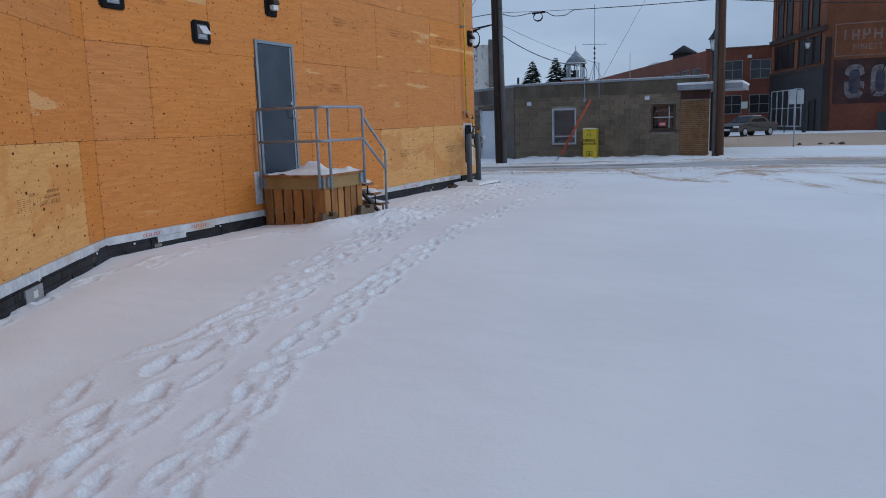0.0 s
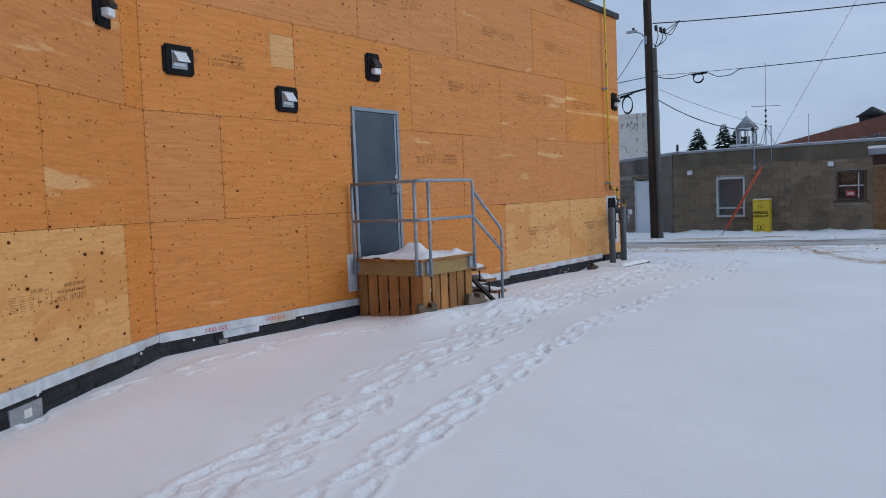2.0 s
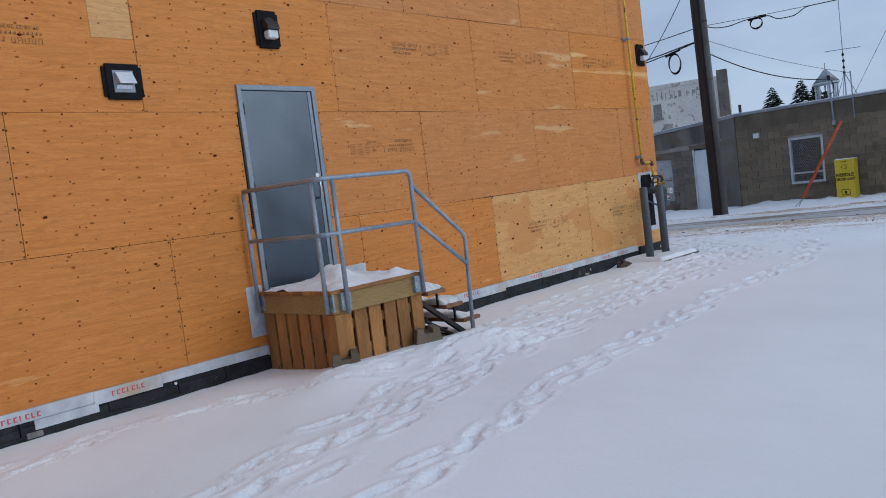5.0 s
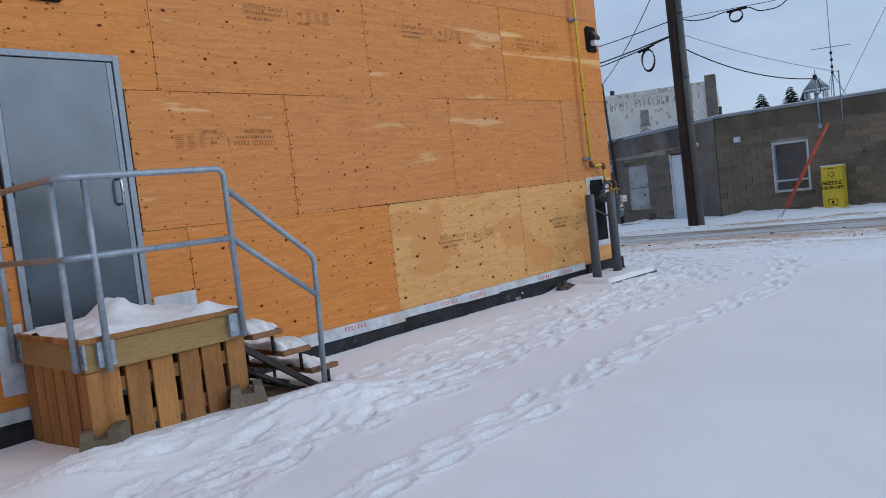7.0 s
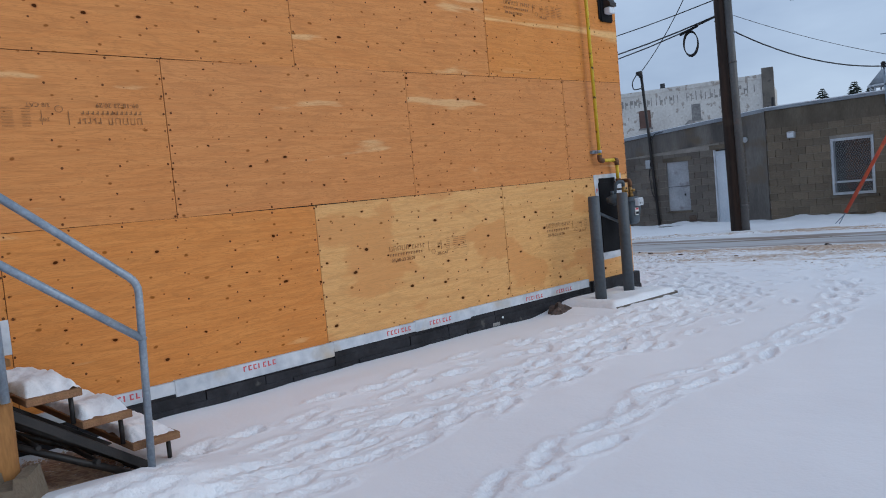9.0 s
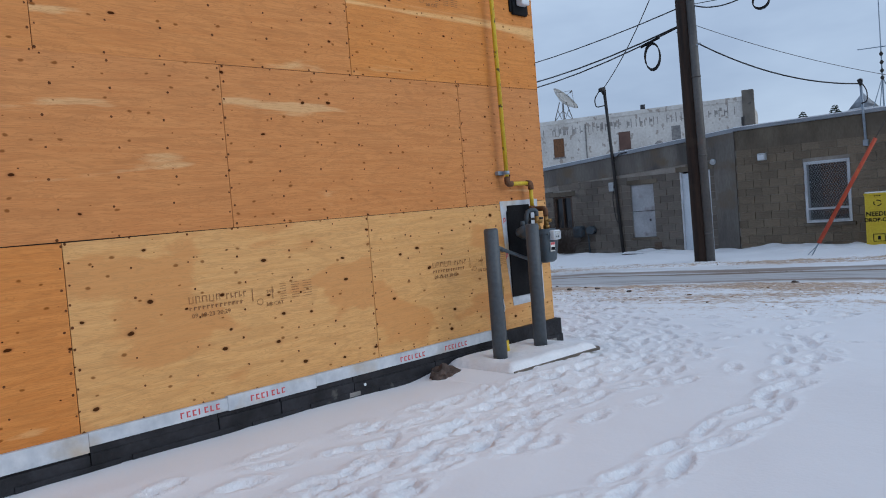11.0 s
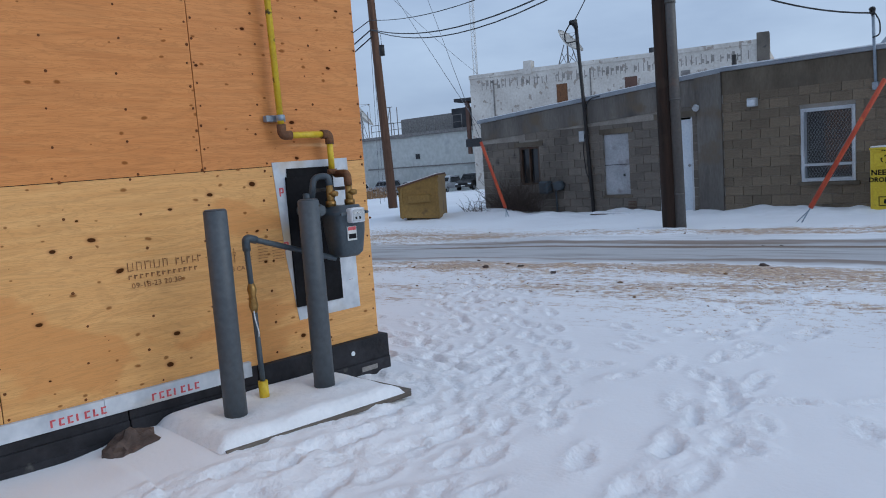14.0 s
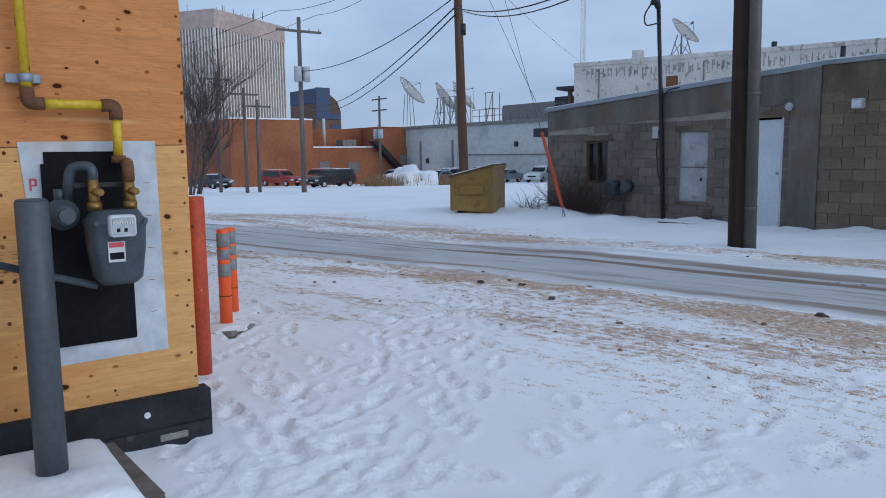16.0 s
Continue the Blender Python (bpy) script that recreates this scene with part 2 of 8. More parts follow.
YELLOW_BOX = mat("yellow_box_paint", (0.60, 0.45, 0.02), (0.68, 0.52, 0.03), 2, 0.5, 0.05, fine=30, spots=(7, 0.68, 0.76, (0.32, 0.24, 0.05)))
BRASS = mat("brass_valve", (0.28, 0.16, 0.045), (0.36, 0.22, 0.07), 14, 0.4, 0.1, metal=0.7)
RUST = mat("rusty_fitting", (0.10, 0.045, 0.02), (0.20, 0.09, 0.035), 14, 0.8, 0.3, fine=70)
ORANGE = mat("orange_plastic", (0.88, 0.115, 0.017), (0.92, 0.145, 0.024), 4, 0.5, 0.05, spots=(9, 0.66, 0.72, (0.40, 0.08, 0.03)))
ORANGE_DULL = mat("orange_weathered", (0.42, 0.055, 0.02), (0.52, 0.085, 0.03), 4, 0.6, 0.1, spots=(12, 0.64, 0.70, (0.55, 0.16, 0.03)))
REFLECT = mat("grey_reflective_band", (0.22, 0.23, 0.25), (0.28, 0.29, 0.31), 8, 0.35, 0.02)
POLE_WOOD = mat("creosoted_pole", (0.016, 0.0105, 0.008), (0.052, 0.031, 0.021), 1.6, 0.9, 0.5, fine=18, stretch=(5, 5, 0.35), spots=(1.2, 0.58, 0.72, (0.075, 0.052, 0.036)))
POLE_BROWN = mat("brown_pole", (0.075, 0.038, 0.022), (0.13, 0.070, 0.042), 1.6, 0.9, 0.5, fine=18, stretch=(5, 5, 0.35))
POLE_GREY = mat("grey_pole", (0.10, 0.085, 0.078), (0.17, 0.15, 0.14), 1.6, 0.9, 0.5, fine=18, stretch=(5, 5, 0.35))
GUARD = mat("grey_cable_guard", (0.070, 0.066, 0.063), (0.120, 0.113, 0.106), 1.2, 0.5, 0.1, fine=20, spots=(3, 0.62, 0.72, (0.15, 0.10, 0.08)))
WIRE = mat("black_cable", (0.012, 0.012, 0.013), (0.02, 0.02, 0.022), 8, 0.6, 0.0)
WIRE_THIN = mat("grey_cable", (0.10, 0.10, 0.11), (0.14, 0.14, 0.15), 8, 0.6, 0.0)
BLOCK = mat("concrete_block", (0.145, 0.114, 0.078), (0.225, 0.180, 0.126), 1.1, 0.95, 0.5, fine=34, spots=(2.6, 0.60, 0.72, (0.09, 0.078, 0.062)), vary=0.19)
BLOCK_GREY = mat("concrete_block_grey", (0.125, 0.109, 0.091), (0.195, 0.169, 0.141), 1.1, 0.95, 0.5, fine=34, spots=(2.6, 0.60, 0.72, (0.08, 0.072, 0.064)), vary=0.17)
MORTAR = mat("mortar", (0.25, 0.228, 0.20), (0.36, 0.33, 0.29), 3, 0.95, 0.3, fine=60)
RENDER = mat("cement_render", (0.085, 0.078, 0.071), (0.190, 0.174, 0.154), 0.8, 0.95, 0.35, fine=16, stretch=(2.2, 2.2, 0.45), spots=(1.5, 0.53, 0.68, (0.145, 0.115, 0.08)))
RENDER_TAN = mat("stained_render", (0.085, 0.069, 0.048), (0.175, 0.145, 0.105), 0.8, 0.95, 0.35, fine=16, stretch=(1.8, 1.8, 0.6), spots=(1.0, 0.53, 0.68, (0.085, 0.07, 0.052)))
COPING = mat("metal_coping", (0.22, 0.245, 0.28), (0.32, 0.345, 0.38), 2, 0.5, 0.05, metal=0.2)
WHITE_PAINT = mat("white_painted_wood", (0.46, 0.48, 0.51), (0.62, 0.64, 0.67), 3, 0.6, 0.15, fine=40)
WHITE_DOOR = mat("white_door", (0.58, 0.64, 0.70), (0.68, 0.73, 0.78), 1.2, 0.5, 0.05, fine=20)
BOARDING = mat("grey_boarding", (0.30, 0.31, 0.33), (0.42, 0.43, 0.45), 2.0, 0.8, 0.2, fine=30, spots=(3, 0.6, 0.7, (0.24, 0.23, 0.23)))
BROWN_FRAME = mat("brown_frame", (0.05, 0.030, 0.018), (0.085, 0.05, 0.032), 5, 0.7, 0.2)
DARK_BROWN = mat("dark_brown_fascia", (0.055, 0.022, 0.015), (0.085, 0.036, 0.024), 2, 0.7, 0.1)
CURTAIN = mat("window_blind", (0.055, 0.052, 0.052), (0.115, 0.108, 0.105), 3, 0.9, 0.1, stretch=(0.3, 1, 6))
SNOW = mat("clean_snow", (0.79, 0.80, 0.815), (0.87, 0.875, 0.89), 3, 0.75, 0.5, fine=22)
ROCK = mat("brown_rock", (0.045, 0.033, 0.028), (0.12, 0.085, 0.07), 8, 0.9, 0.8, fine=26)
DUMP = mat("mustard_dumpster", (0.235, 0.142, 0.034), (0.30, 0.188, 0.05), 1.8, 0.6, 0.15, fine=18, spots=(3, 0.62, 0.72, (0.14, 0.085, 0.03)))
TWIG = mat("dry_twig", (0.045, 0.032, 0.025), (0.085, 0.062, 0.05), 8, 0.9, 0.2)
BARK = mat("bare_bark", (0.07, 0.052, 0.045), (0.12, 0.09, 0.08), 6, 0.9, 0.3)
NEEDLES = mat("spruce_needles", (0.010, 0.018, 0.012), (0.030, 0.042, 0.026), 4, 0.9, 0.3, spots=(2.5, 0.62, 0.70, (0.55, 0.57, 0.60)))
PALE_WALL = mat("peeling_white_wall", (0.53, 0.49, 0.445), (0.68, 0.64, 0.585), 0.5, 0.9, 0.3, fine=6, spots=(2.0, 0.58, 0.63, (0.36, 0.31, 0.265)))
PALE_WALL2 = mat("pale_green_wall", (0.50, 0.515, 0.49), (0.62, 0.63, 0.60), 0.12, 0.9, 0.2, fine=2, spots=(0.3, 0.60, 0.75, (0.36, 0.38, 0.39)))
BRICK_RED = mat("red_brick_far", (0.140, 0.043, 0.024), (0.20, 0.066, 0.038), 0.3, 0.9, 0.2, fine=3)
BRICK_ORANGE = mat("orange_brick_far", (0.24, 0.08, 0.034), (0.35, 0.135, 0.06), 0.2, 0.9, 0.2, fine=2.5)
BRICK_OCHRE = mat("ochre_brick_far", (0.150, 0.054, 0.023), (0.225, 0.084, 0.037), 0.4, 0.9, 0.2, fine=3)
STONE_TRIM = mat("stone_trim", (0.09, 0.05, 0.04), (0.14, 0.08, 0.06), 1, 0.9, 0.2)
TRIM_DARK = mat("dark_brown_trim", (0.028, 0.016, 0.012), (0.05, 0.028, 0.02), 1, 0.85, 0.2)
CHARCOAL = mat("charcoal_shopfront", (0.012, 0.012, 0.014), (0.024, 0.024, 0.027), 1, 0.6, 0.05)
BEIGE = mat("beige_precast", (0.38, 0.285, 0.245), (0.45, 0.345, 0.30), 0.05, 0.85, 0.05, fine=0.6)
FIN = mat("pale_fin", (0.60, 0.525, 0.465), (0.68, 0.60, 0.54), 0.08, 0.85, 0.05, fine=0.8)
DARK_GLASS_FAR = mat("dark_far_glazing", (0.010, 0.010, 0.012), (0.026, 0.024, 0.026), 0.3, 0.5, 0.0, fine=2, spec=0.2)
BROWN_TOWER = mat("brown_tower", (0.10, 0.06, 0.045), (0.14, 0.09, 0.068), 0.1, 0.9, 0.1, fine=1)
BLUE_CLAD = mat("blue_cladding", (0.018, 0.035, 0.085), (0.028, 0.05, 0.115), 0.2, 0.5, 0.05, fine=2)
ROOF_DARK = mat("dark_roof", (0.03, 0.03, 0.034), (0.06, 0.06, 0.065), 1, 0.9, 0.2)
DISH = mat("satellite_dish_white", (0.58, 0.57, 0.55), (0.68, 0.67, 0.65), 0.5, 0.5, 0.02)
CAR_DARK = mat("dark_car_paint", (0.014, 0.014, 0.016), (0.026, 0.026, 0.029), 1, 0.35, 0.02, spots=(1.5, 0.62, 0.74, (0.07, 0.06, 0.05)))
CAR_WHITE = mat("white_car_paint", (0.62, 0.63, 0.65), (0.70, 0.71, 0.73), 1, 0.3, 0.02)
CAR_BLUE = mat("blue_car_paint", (0.10, 0.16, 0.24), (0.14, 0.21, 0.30), 1, 0.3, 0.02)
CAR_RED = mat("red_car_paint", (0.26, 0.035, 0.022), (0.33, 0.05, 0.03), 1, 0.3, 0.02)
CAR_GREY = mat("grey_car_paint", (0.20, 0.21, 0.23), (0.27, 0.28, 0.30), 1, 0.3, 0.02)
CAR_GLASS = mat("car_glass", (0.015, 0.017, 0.02), (0.03, 0.033, 0.038), 1, 0.08, 0.0)
TYRE = mat("tyre_rubber", (0.012, 0.012, 0.012), (0.025, 0.025, 0.025), 6, 0.9, 0.2)
LAMP_RED = mat("tail_lamp", (0.35, 0.015, 0.015), (0.45, 0.025, 0.02), 5, 0.3, 0.0)
DRY_GRASS = mat("dry_grass", (0.22, 0.13, 0.065), (0.33, 0.21, 0.11), 2, 0.95, 0.3)
SIGN_BACK = mat("sign_aluminium", (0.38, 0.40, 0.42), (0.48, 0.50, 0.52), 3, 0.5, 0.02)
PAPER = mat("paper_notice", (0.60, 0.60, 0.58), (0.68, 0.68, 0.66), 5, 0.8, 0.0)
FADED_PAINT = mat("faded_sign_paint", (0.19, 0.13, 0.11), (0.27, 0.20, 0.17), 0.8, 0.9, 0.1, fine=5)
GREY_TIMBER = mat("old_board_edge", (0.10, 0.085, 0.07), (0.17, 0.145, 0.12), 5, 0.9, 0.3, fine=40, stretch=(1, 0.3, 3))


def glass_material(name, tint, rough=0.03):
    m = bpy.data.materials.new(name)
    m.use_nodes = True
    b = m.node_tree.nodes["Principled BSDF"]
    b.inputs["Base Color"].default_value = (*tint, 1)
    b.inputs["Roughness"].default_value = rough
    b.inputs["Transmission Weight"].default_value = 1.0
    b.inputs["IOR"].default_value = 1.45
    return m


GLASS = glass_material("window_glass", (0.82, 0.86, 0.88))


def snow_ground_material():
    m = bpy.data.materials.new("snow_ground")
    m.use_nodes = True
    n, l = m.node_tree.nodes, m.node_tree.links
    b = n["Principled BSDF"]
    tc = n.new("ShaderNodeTexCoord")
    at_w, at_d, at_r, at_t, at_u = (n.new("ShaderNodeAttribute") for _ in range(5))
    at_u.attribute_name = "rut"
    at_t.attribute_name = "trod"
    at_w.attribute_name, at_d.attribute_name, at_r.attribute_name = "slush", "sand", "along"

    def tex(scale, detail, vec):
        q = n.new("ShaderNodeTexNoise")
        q.inputs["Scale"].default_value, q.inputs["Detail"].default_value = scale, detail
        l.new(vec, q.inputs["Vector"])
        return q.outputs["Fac"]

    def mth(op, a, c, clamp=False):
        q = n.new("ShaderNodeMath")
        q.operation, q.use_clamp = op, clamp
        for i, v in enumerate((a, c)):
            if isinstance(v, (int, float)):
                q.inputs[i].default_value = v
            else:
                l.new(v, q.inputs[i])
        return q.outputs[0]

    def mix(fac, a, c):
        q = n.new("ShaderNodeMix")
        q.data_type = "RGBA"
        for i, v in ((0, fac), (6, a), (7, c)):
            if isinstance(v, tuple):
                q.inputs[i].default_value = (*v, 1)
            else:
                l.new(v, q.inputs[i])
        return q.outputs[2]

    def step(v, e0, e1):
        q = n.new("ShaderNodeMapRange")
        q.interpolation_type = "SMOOTHSTEP"
        q.inputs["From Min"].default_value, q.inputs["From Max"].default_value = e0, e1
        l.new(v, q.inputs["Value"])
        return q.outputs[0]

    vec = tc.outputs["Object"]
    comb = n.new("ShaderNodeCombineXYZ")
    sep = n.new("ShaderNodeSeparateXYZ")
    l.new(at_r.outputs["Vector"], sep.inputs[0])
    l.new(mth("MULTIPLY", sep.outputs[0], 0.16), comb.inputs[0])
    l.new(sep.outputs[1], comb.inputs[1])
    lane_vec = comb.outputs[0]
    broad, mid, grain, speck = tex(0.35, 3, vec), tex(3.2, 5, vec), tex(45, 3, vec), tex(11, 6, vec)
    comb2 = n.new("ShaderNodeCombineXYZ")
    l.new(mth("MULTIPLY", sep.outputs[0], 0.11), comb2.inputs[0])
    l.new(mth("MULTIPLY", sep.outputs[1], 1.5), comb2.inputs[1])
    ruts, ruts2, ruts3 = tex(2.2, 5, lane_vec), tex(7.5, 5, lane_vec), tex(5.0, 6, comb2.outputs[0])
    col = mix(step(broad, 0.3, 0.7), (0.835, 0.835, 0.855), (0.895, 0.897, 0.915))
    # sand thrown about, thick at the lane's edges and thin further off
    sand_sum = mth("ADD", mth("ADD", mth("MULTIPLY", speck, 0.36), mth("MULTIPLY", tex(80, 4, vec), 0.48)), mth("MULTIPLY", tex(20, 5, lane_vec), 0.26))
    sand_noise = mth("ADD", mth("MULTIPLY", mth("SUBTRACT", sand_sum, 0.55), 2.1), 0.5)
    sand = mth("MULTIPLY", step(mth("ADD", sand_noise, mth("MULTIPLY", at_d.outputs["Fac"], 0.37)), 0.76, 0.90), step(at_d.outputs["Fac"], 0.02, 0.30))
    col = mix(mth("MULTIPLY", sand, 0.80), col, mix(step(tex(24, 4, vec), 0.40, 0.62), (0.27, 0.135, 0.052), (0.54, 0.36, 0.185)))
    # wet, trodden lane in long streaks
    slush = mth("MULTIPLY", step(mth("ADD", ruts, mth("MULTIPLY", at_w.outputs["Fac"], 0.55)), 0.66, 0.92), at_w.outputs["Fac"])
    lane_col = mix(step(ruts3, 0.30, 0.52), (0.29, 0.272, 0.258), (0.47, 0.46, 0.462))
    lane_col = mix(step(mth("ADD", at_u.outputs["Fac"], mth("MULTIPLY", mth("SUBTRACT", ruts3, 0.5), 0.9)), 0.34, 0.62), lane_col, (0.165, 0.098, 0.052))
    col = mix(mth("MULTIPLY", slush, 0.90), col, lane_col)
    l.new(col, b.inputs["Base Color"])
    rr = n.new("ShaderNodeMapRange")
    rr.inputs["To Min"].default_value, rr.inputs["To Max"].default_value = 0.82, 0.62
    l.new(slush, rr.inputs["Value"])
    l.new(rr.outputs[0], b.inputs["Roughness"])
    b.inputs["Specular IOR Level"].default_value = 0.12
    b.inputs["Subsurface Weight"].default_value = 0.0
    crumb = mth("MULTIPLY", mth("MULTIPLY", tex(24, 5, vec), at_t.outputs["Fac"]), 1.3)
    h = mth("ADD", mth("ADD", crumb, mth("MULTIPLY", mid, 0.6)), mth("ADD", mth("MULTIPLY", grain, 0.10), mth("MULTIPLY", mth("MULTIPLY", ruts2, at_d.outputs["Fac"]), 2.2)))
    bp = n.new("ShaderNodeBump")
    bp.inputs["Strength"].default_value, bp.inputs["Distance"].default_value = 0.45, 0.035
    l.new(h, bp.inputs["Height"])
    l.new(bp.outputs[0], b.inputs["Normal"])
    return m


GROUND_MAT = snow_ground_material()


# ---- mesh helpers ----
def part(name, bm, material, parent=None, label="", smooth=False):
    """Link a bmesh as one mesh object under a thing or a part."""
    me = bpy.data.meshes.new(name)
    if smooth:
        for f in bm.faces:
            f.smooth = True
    bm.to_mesh(me)
    bm.free()
    me.materials.append(material)
    ob = new(name, me)
    if parent is not None:
        ob.parent = parent
    if label:
        tagged(ob, label)
    return ob


def thing(name, label, category, x=0, y=0, z=0, rz=0, group="", kind=""):
    ob = new(name)
    ob.empty_display_size = 0.1
    ob.matrix_basis = pose(x, y, z, 0, 0, rz)
    return tagged(ob, label, category, group, kind)


def add_box(bm, x0, y0, z0, x1, y1, z1, bevel=0.0, m=None):
    r = bmesh.ops.create_cube(bm, size=1.0)
    vs = r["verts"]
    bmesh.ops.scale(bm, vec=(x1 - x0, y1 - y0, z1 - z0), verts=vs)
    bmesh.ops.translate(bm, vec=((x0 + x1) / 2, (y0 + y1) / 2, (z0 + z1) / 2), verts=vs)
    if bevel > 0:
        es = list({e for v in vs for e in v.link_edges})
        r2 = bmesh.ops.bevel(bm, geom=es, offset=bevel, segments=2, affect="EDGES", profile=0.5)
        vs = list({v for f in r2["faces"] for v in f.verts} | {v for v in vs if v.is_valid})
    if m is not None:
        bmesh.ops.transform(bm, matrix=m, verts=vs)
    return vs


def box(x0, y0, z0, x1, y1, z1, bevel=0.0, m=None):
    bm = bmesh.new()
    add_box(bm, x0, y0, z0, x1, y1, z1, bevel, m)
    return bm


def add_tube(bm, pts, radius, seg=10, caps=True):
    """A round tube along points; radius is one number or one for each point."""
    pts = [Vector(p) for p in pts]
    rs = radius if isinstance(radius, (list, tuple)) else [radius] * len(pts)
    rings, ref = [], None
    for i, p in enumerate(pts):
        a = pts[max(i - 1, 0)]
        c = pts[min(i + 1, len(pts) - 1)]
        d = (c - a).normalized()
        if ref is None:
            ref = d.orthogonal().normalized()
        ref = (ref - d * ref.dot(d)).normalized()
        side = d.cross(ref)
        rings.append([bm.verts.new(p + (ref * math.cos(2 * math.pi * k / seg) + side * math.sin(2 * math.pi * k / seg)) * rs[i]) for k in range(seg)])
    for q, r in zip(rings, rings[1:]):
        for k in range(seg):
            f = bm.faces.new((q[k], q[(k + 1) % seg], r[(k + 1) % seg], r[k]))
            f.smooth = True
    if caps:
        bm.faces.new(list(reversed(rings[0])))
        bm.faces.new(rings[-1])


def tube(pts, radius, seg=10):
    bm = bmesh.new()
    add_tube(bm, pts, radius, seg)
    return bm


def rounded(points, r, n=4):
    """Points of a polyline with its corners rounded."""
    pts = [Vector(p) for p in points]
    out = [pts[0]]
    for a, b, c in zip(pts, pts[1:], pts[2:]):
        u, v = (a - b), (c - b)
        k = min(r, u.length * 0.45, v.length * 0.45)
        p0, p1 = b + u.normalized() * k, b + v.normalized() * k
        for i in range(n + 1):
            t = i / n
            out.append(p0 * (1 - t) ** 2 + b * 2 * t * (1 - t) + p1 * t * t)
    out.append(pts[-1])
    return out


def sag(a, b, drop, n=14):
    a, b = Vector(a), Vector(b)
    return [a.lerp(b, i / n) - Vector((0, 0, drop * 4 * (i / n) * (1 - i / n))) for i in range(n + 1)]


def prism(profile, axis, lo, hi):
    """A closed 2D profile pushed along an axis: 'x' takes (y, z), 'y' takes (x, z), 'z' takes (x, y)."""
    bm = bmesh.new()

    def put(p, w):
        return {"x": (w, p[0], p[1]), "y": (p[0], w, p[1]), "z": (p[0], p[1], w)}[axis]

    a = [bm.verts.new(put(p, lo)) for p in profile]
    c = [bm.verts.new(put(p, hi)) for p in profile]
    k = len(profile)
    bm.faces.new(a)
    bm.faces.new(list(reversed(c)))
    for i in range(k):
        bm.faces.new((a[i], c[i], c[(i + 1) % k], a[(i + 1) % k]))
    bmesh.ops.recalc_face_normals(bm, faces=bm.faces)
    return bm


def slab_with_holes(u0, u1, v0, v1, w0, w1, holes, put):
    """A panel in the plane (u, v), thick from w0 to w1, with rectangular holes; put maps (u, v, w) to a place."""
    us = sorted({u0, u1, *[min(max(h[i], u0), u1) for h in holes for i in (0, 1)]})
    vs = sorted({v0, v1, *[min(max(h[i], v0), v1) for h in holes for i in (2, 3)]})
    cells = {}
    for i in range(len(us) - 1):
        for j in range(len(vs) - 1):
            cu, cv = (us[i] + us[i + 1]) / 2, (vs[j] + vs[j + 1]) / 2
            cells[i, j] = not any(h[0] < cu < h[1] and h[2] < cv < h[3] for h in holes)
    bm, memo = bmesh.new(), {}

    def vert(i, j, w):
        key = (i, j, w)
        if key not in memo:
            memo[key] = bm.verts.new(put(us[i], vs[j], w))
        return memo[key]

    for (i, j), solid in cells.items():
        if not solid:
            continue
        bm.faces.new((vert(i, j, w1), vert(i + 1, j, w1), vert(i + 1, j + 1, w1), vert(i, j + 1, w1)))
        bm.faces.new((vert(i, j, w0), vert(i, j + 1, w0), vert(i + 1, j + 1, w0), vert(i + 1, j, w0)))
        for di, dj, a, c in ((-1, 0, (i, j), (i, j + 1)), (1, 0, (i + 1, j + 1), (i + 1, j)), (0, -1, (i + 1, j), (i, j)), (0, 1, (i, j + 1), (i + 1, j + 1))):
            if not cells.get((i + di, j + dj), False):
                bm.faces.new((vert(*a, w0), vert(*c, w0), vert(*c, w1), vert(*a, w1)))
    bmesh.ops.recalc_face_normals(bm, faces=bm.faces)
    return bm


def letters(text, size, material, m, parent=None, name="lettering", depth=0.0015, align="LEFT", spacing=1.0):
    cu = bpy.data.curves.new("text", "FONT")
    cu.body, cu.size, cu.extrude, cu.align_x, cu.space_character, cu.resolution_u = text, size, depth, align, spacing, 2
    cu.offset = 0.004 if size > 0.1 else 0.0
    tmp = bpy.data.objects.new("text", cu)
    me = bpy.data.meshes.new_from_object(tmp)
    bpy.data.objects.remove(tmp)
    bpy.data.curves.remove(cu)
    me.transform(m)
    me.materials.clear()
    me.materials.append(material)
    ob = new(name, me)
    if parent is not None:
        ob.parent = parent
    return ob


def lump(seed, rx, ry, rz, rough=0.25, sub=3, freq=1.6):
    """An uneven rounded lump that rests on z = 0."""
    bm = bmesh.new()
    bmesh.ops.create_icosphere(bm, subdivisions=sub, radius=1.0)
    for v in bm.verts:
        k = 1 + rough * noise.noise(v.co * freq + Vector((seed * 3.1, seed * 1.7, seed)))
        v.co = Vector((v.co.x * rx * k, v.co.y * ry * k, max(v.co.z, -0.25) * rz * k + rz * 0.2))
    return bm


# ---- the ground: one sheet of snow with trails, a lane and a street ----
rng = np.random.default_rng(5)
LATTICE = rng.random((256, 256))


def vnoise(x, y):
    xi, yi = np.floor(x).astype(int), np.floor(y).astype(int)
    fx, fy = x - xi, y - yi
    fx, fy = fx * fx * (3 - 2 * fx), fy * fy * (3 - 2 * fy)
    a, b = LATTICE[xi % 256, yi % 256], LATTICE[(xi + 1) % 256, yi % 256]
    c, d = LATTICE[xi % 256, (yi + 1) % 256], LATTICE[(xi + 1) % 256, (yi + 1) % 256]
    return (a * (1 - fx) + b * fx) * (1 - fy) + (c * (1 - fx) + d * fx) * fy - 0.5


def sstep(v, a, b):
    t = np.clip((v - a) / (b - a), 0, 1)
    return t * t * (3 - 2 * t)


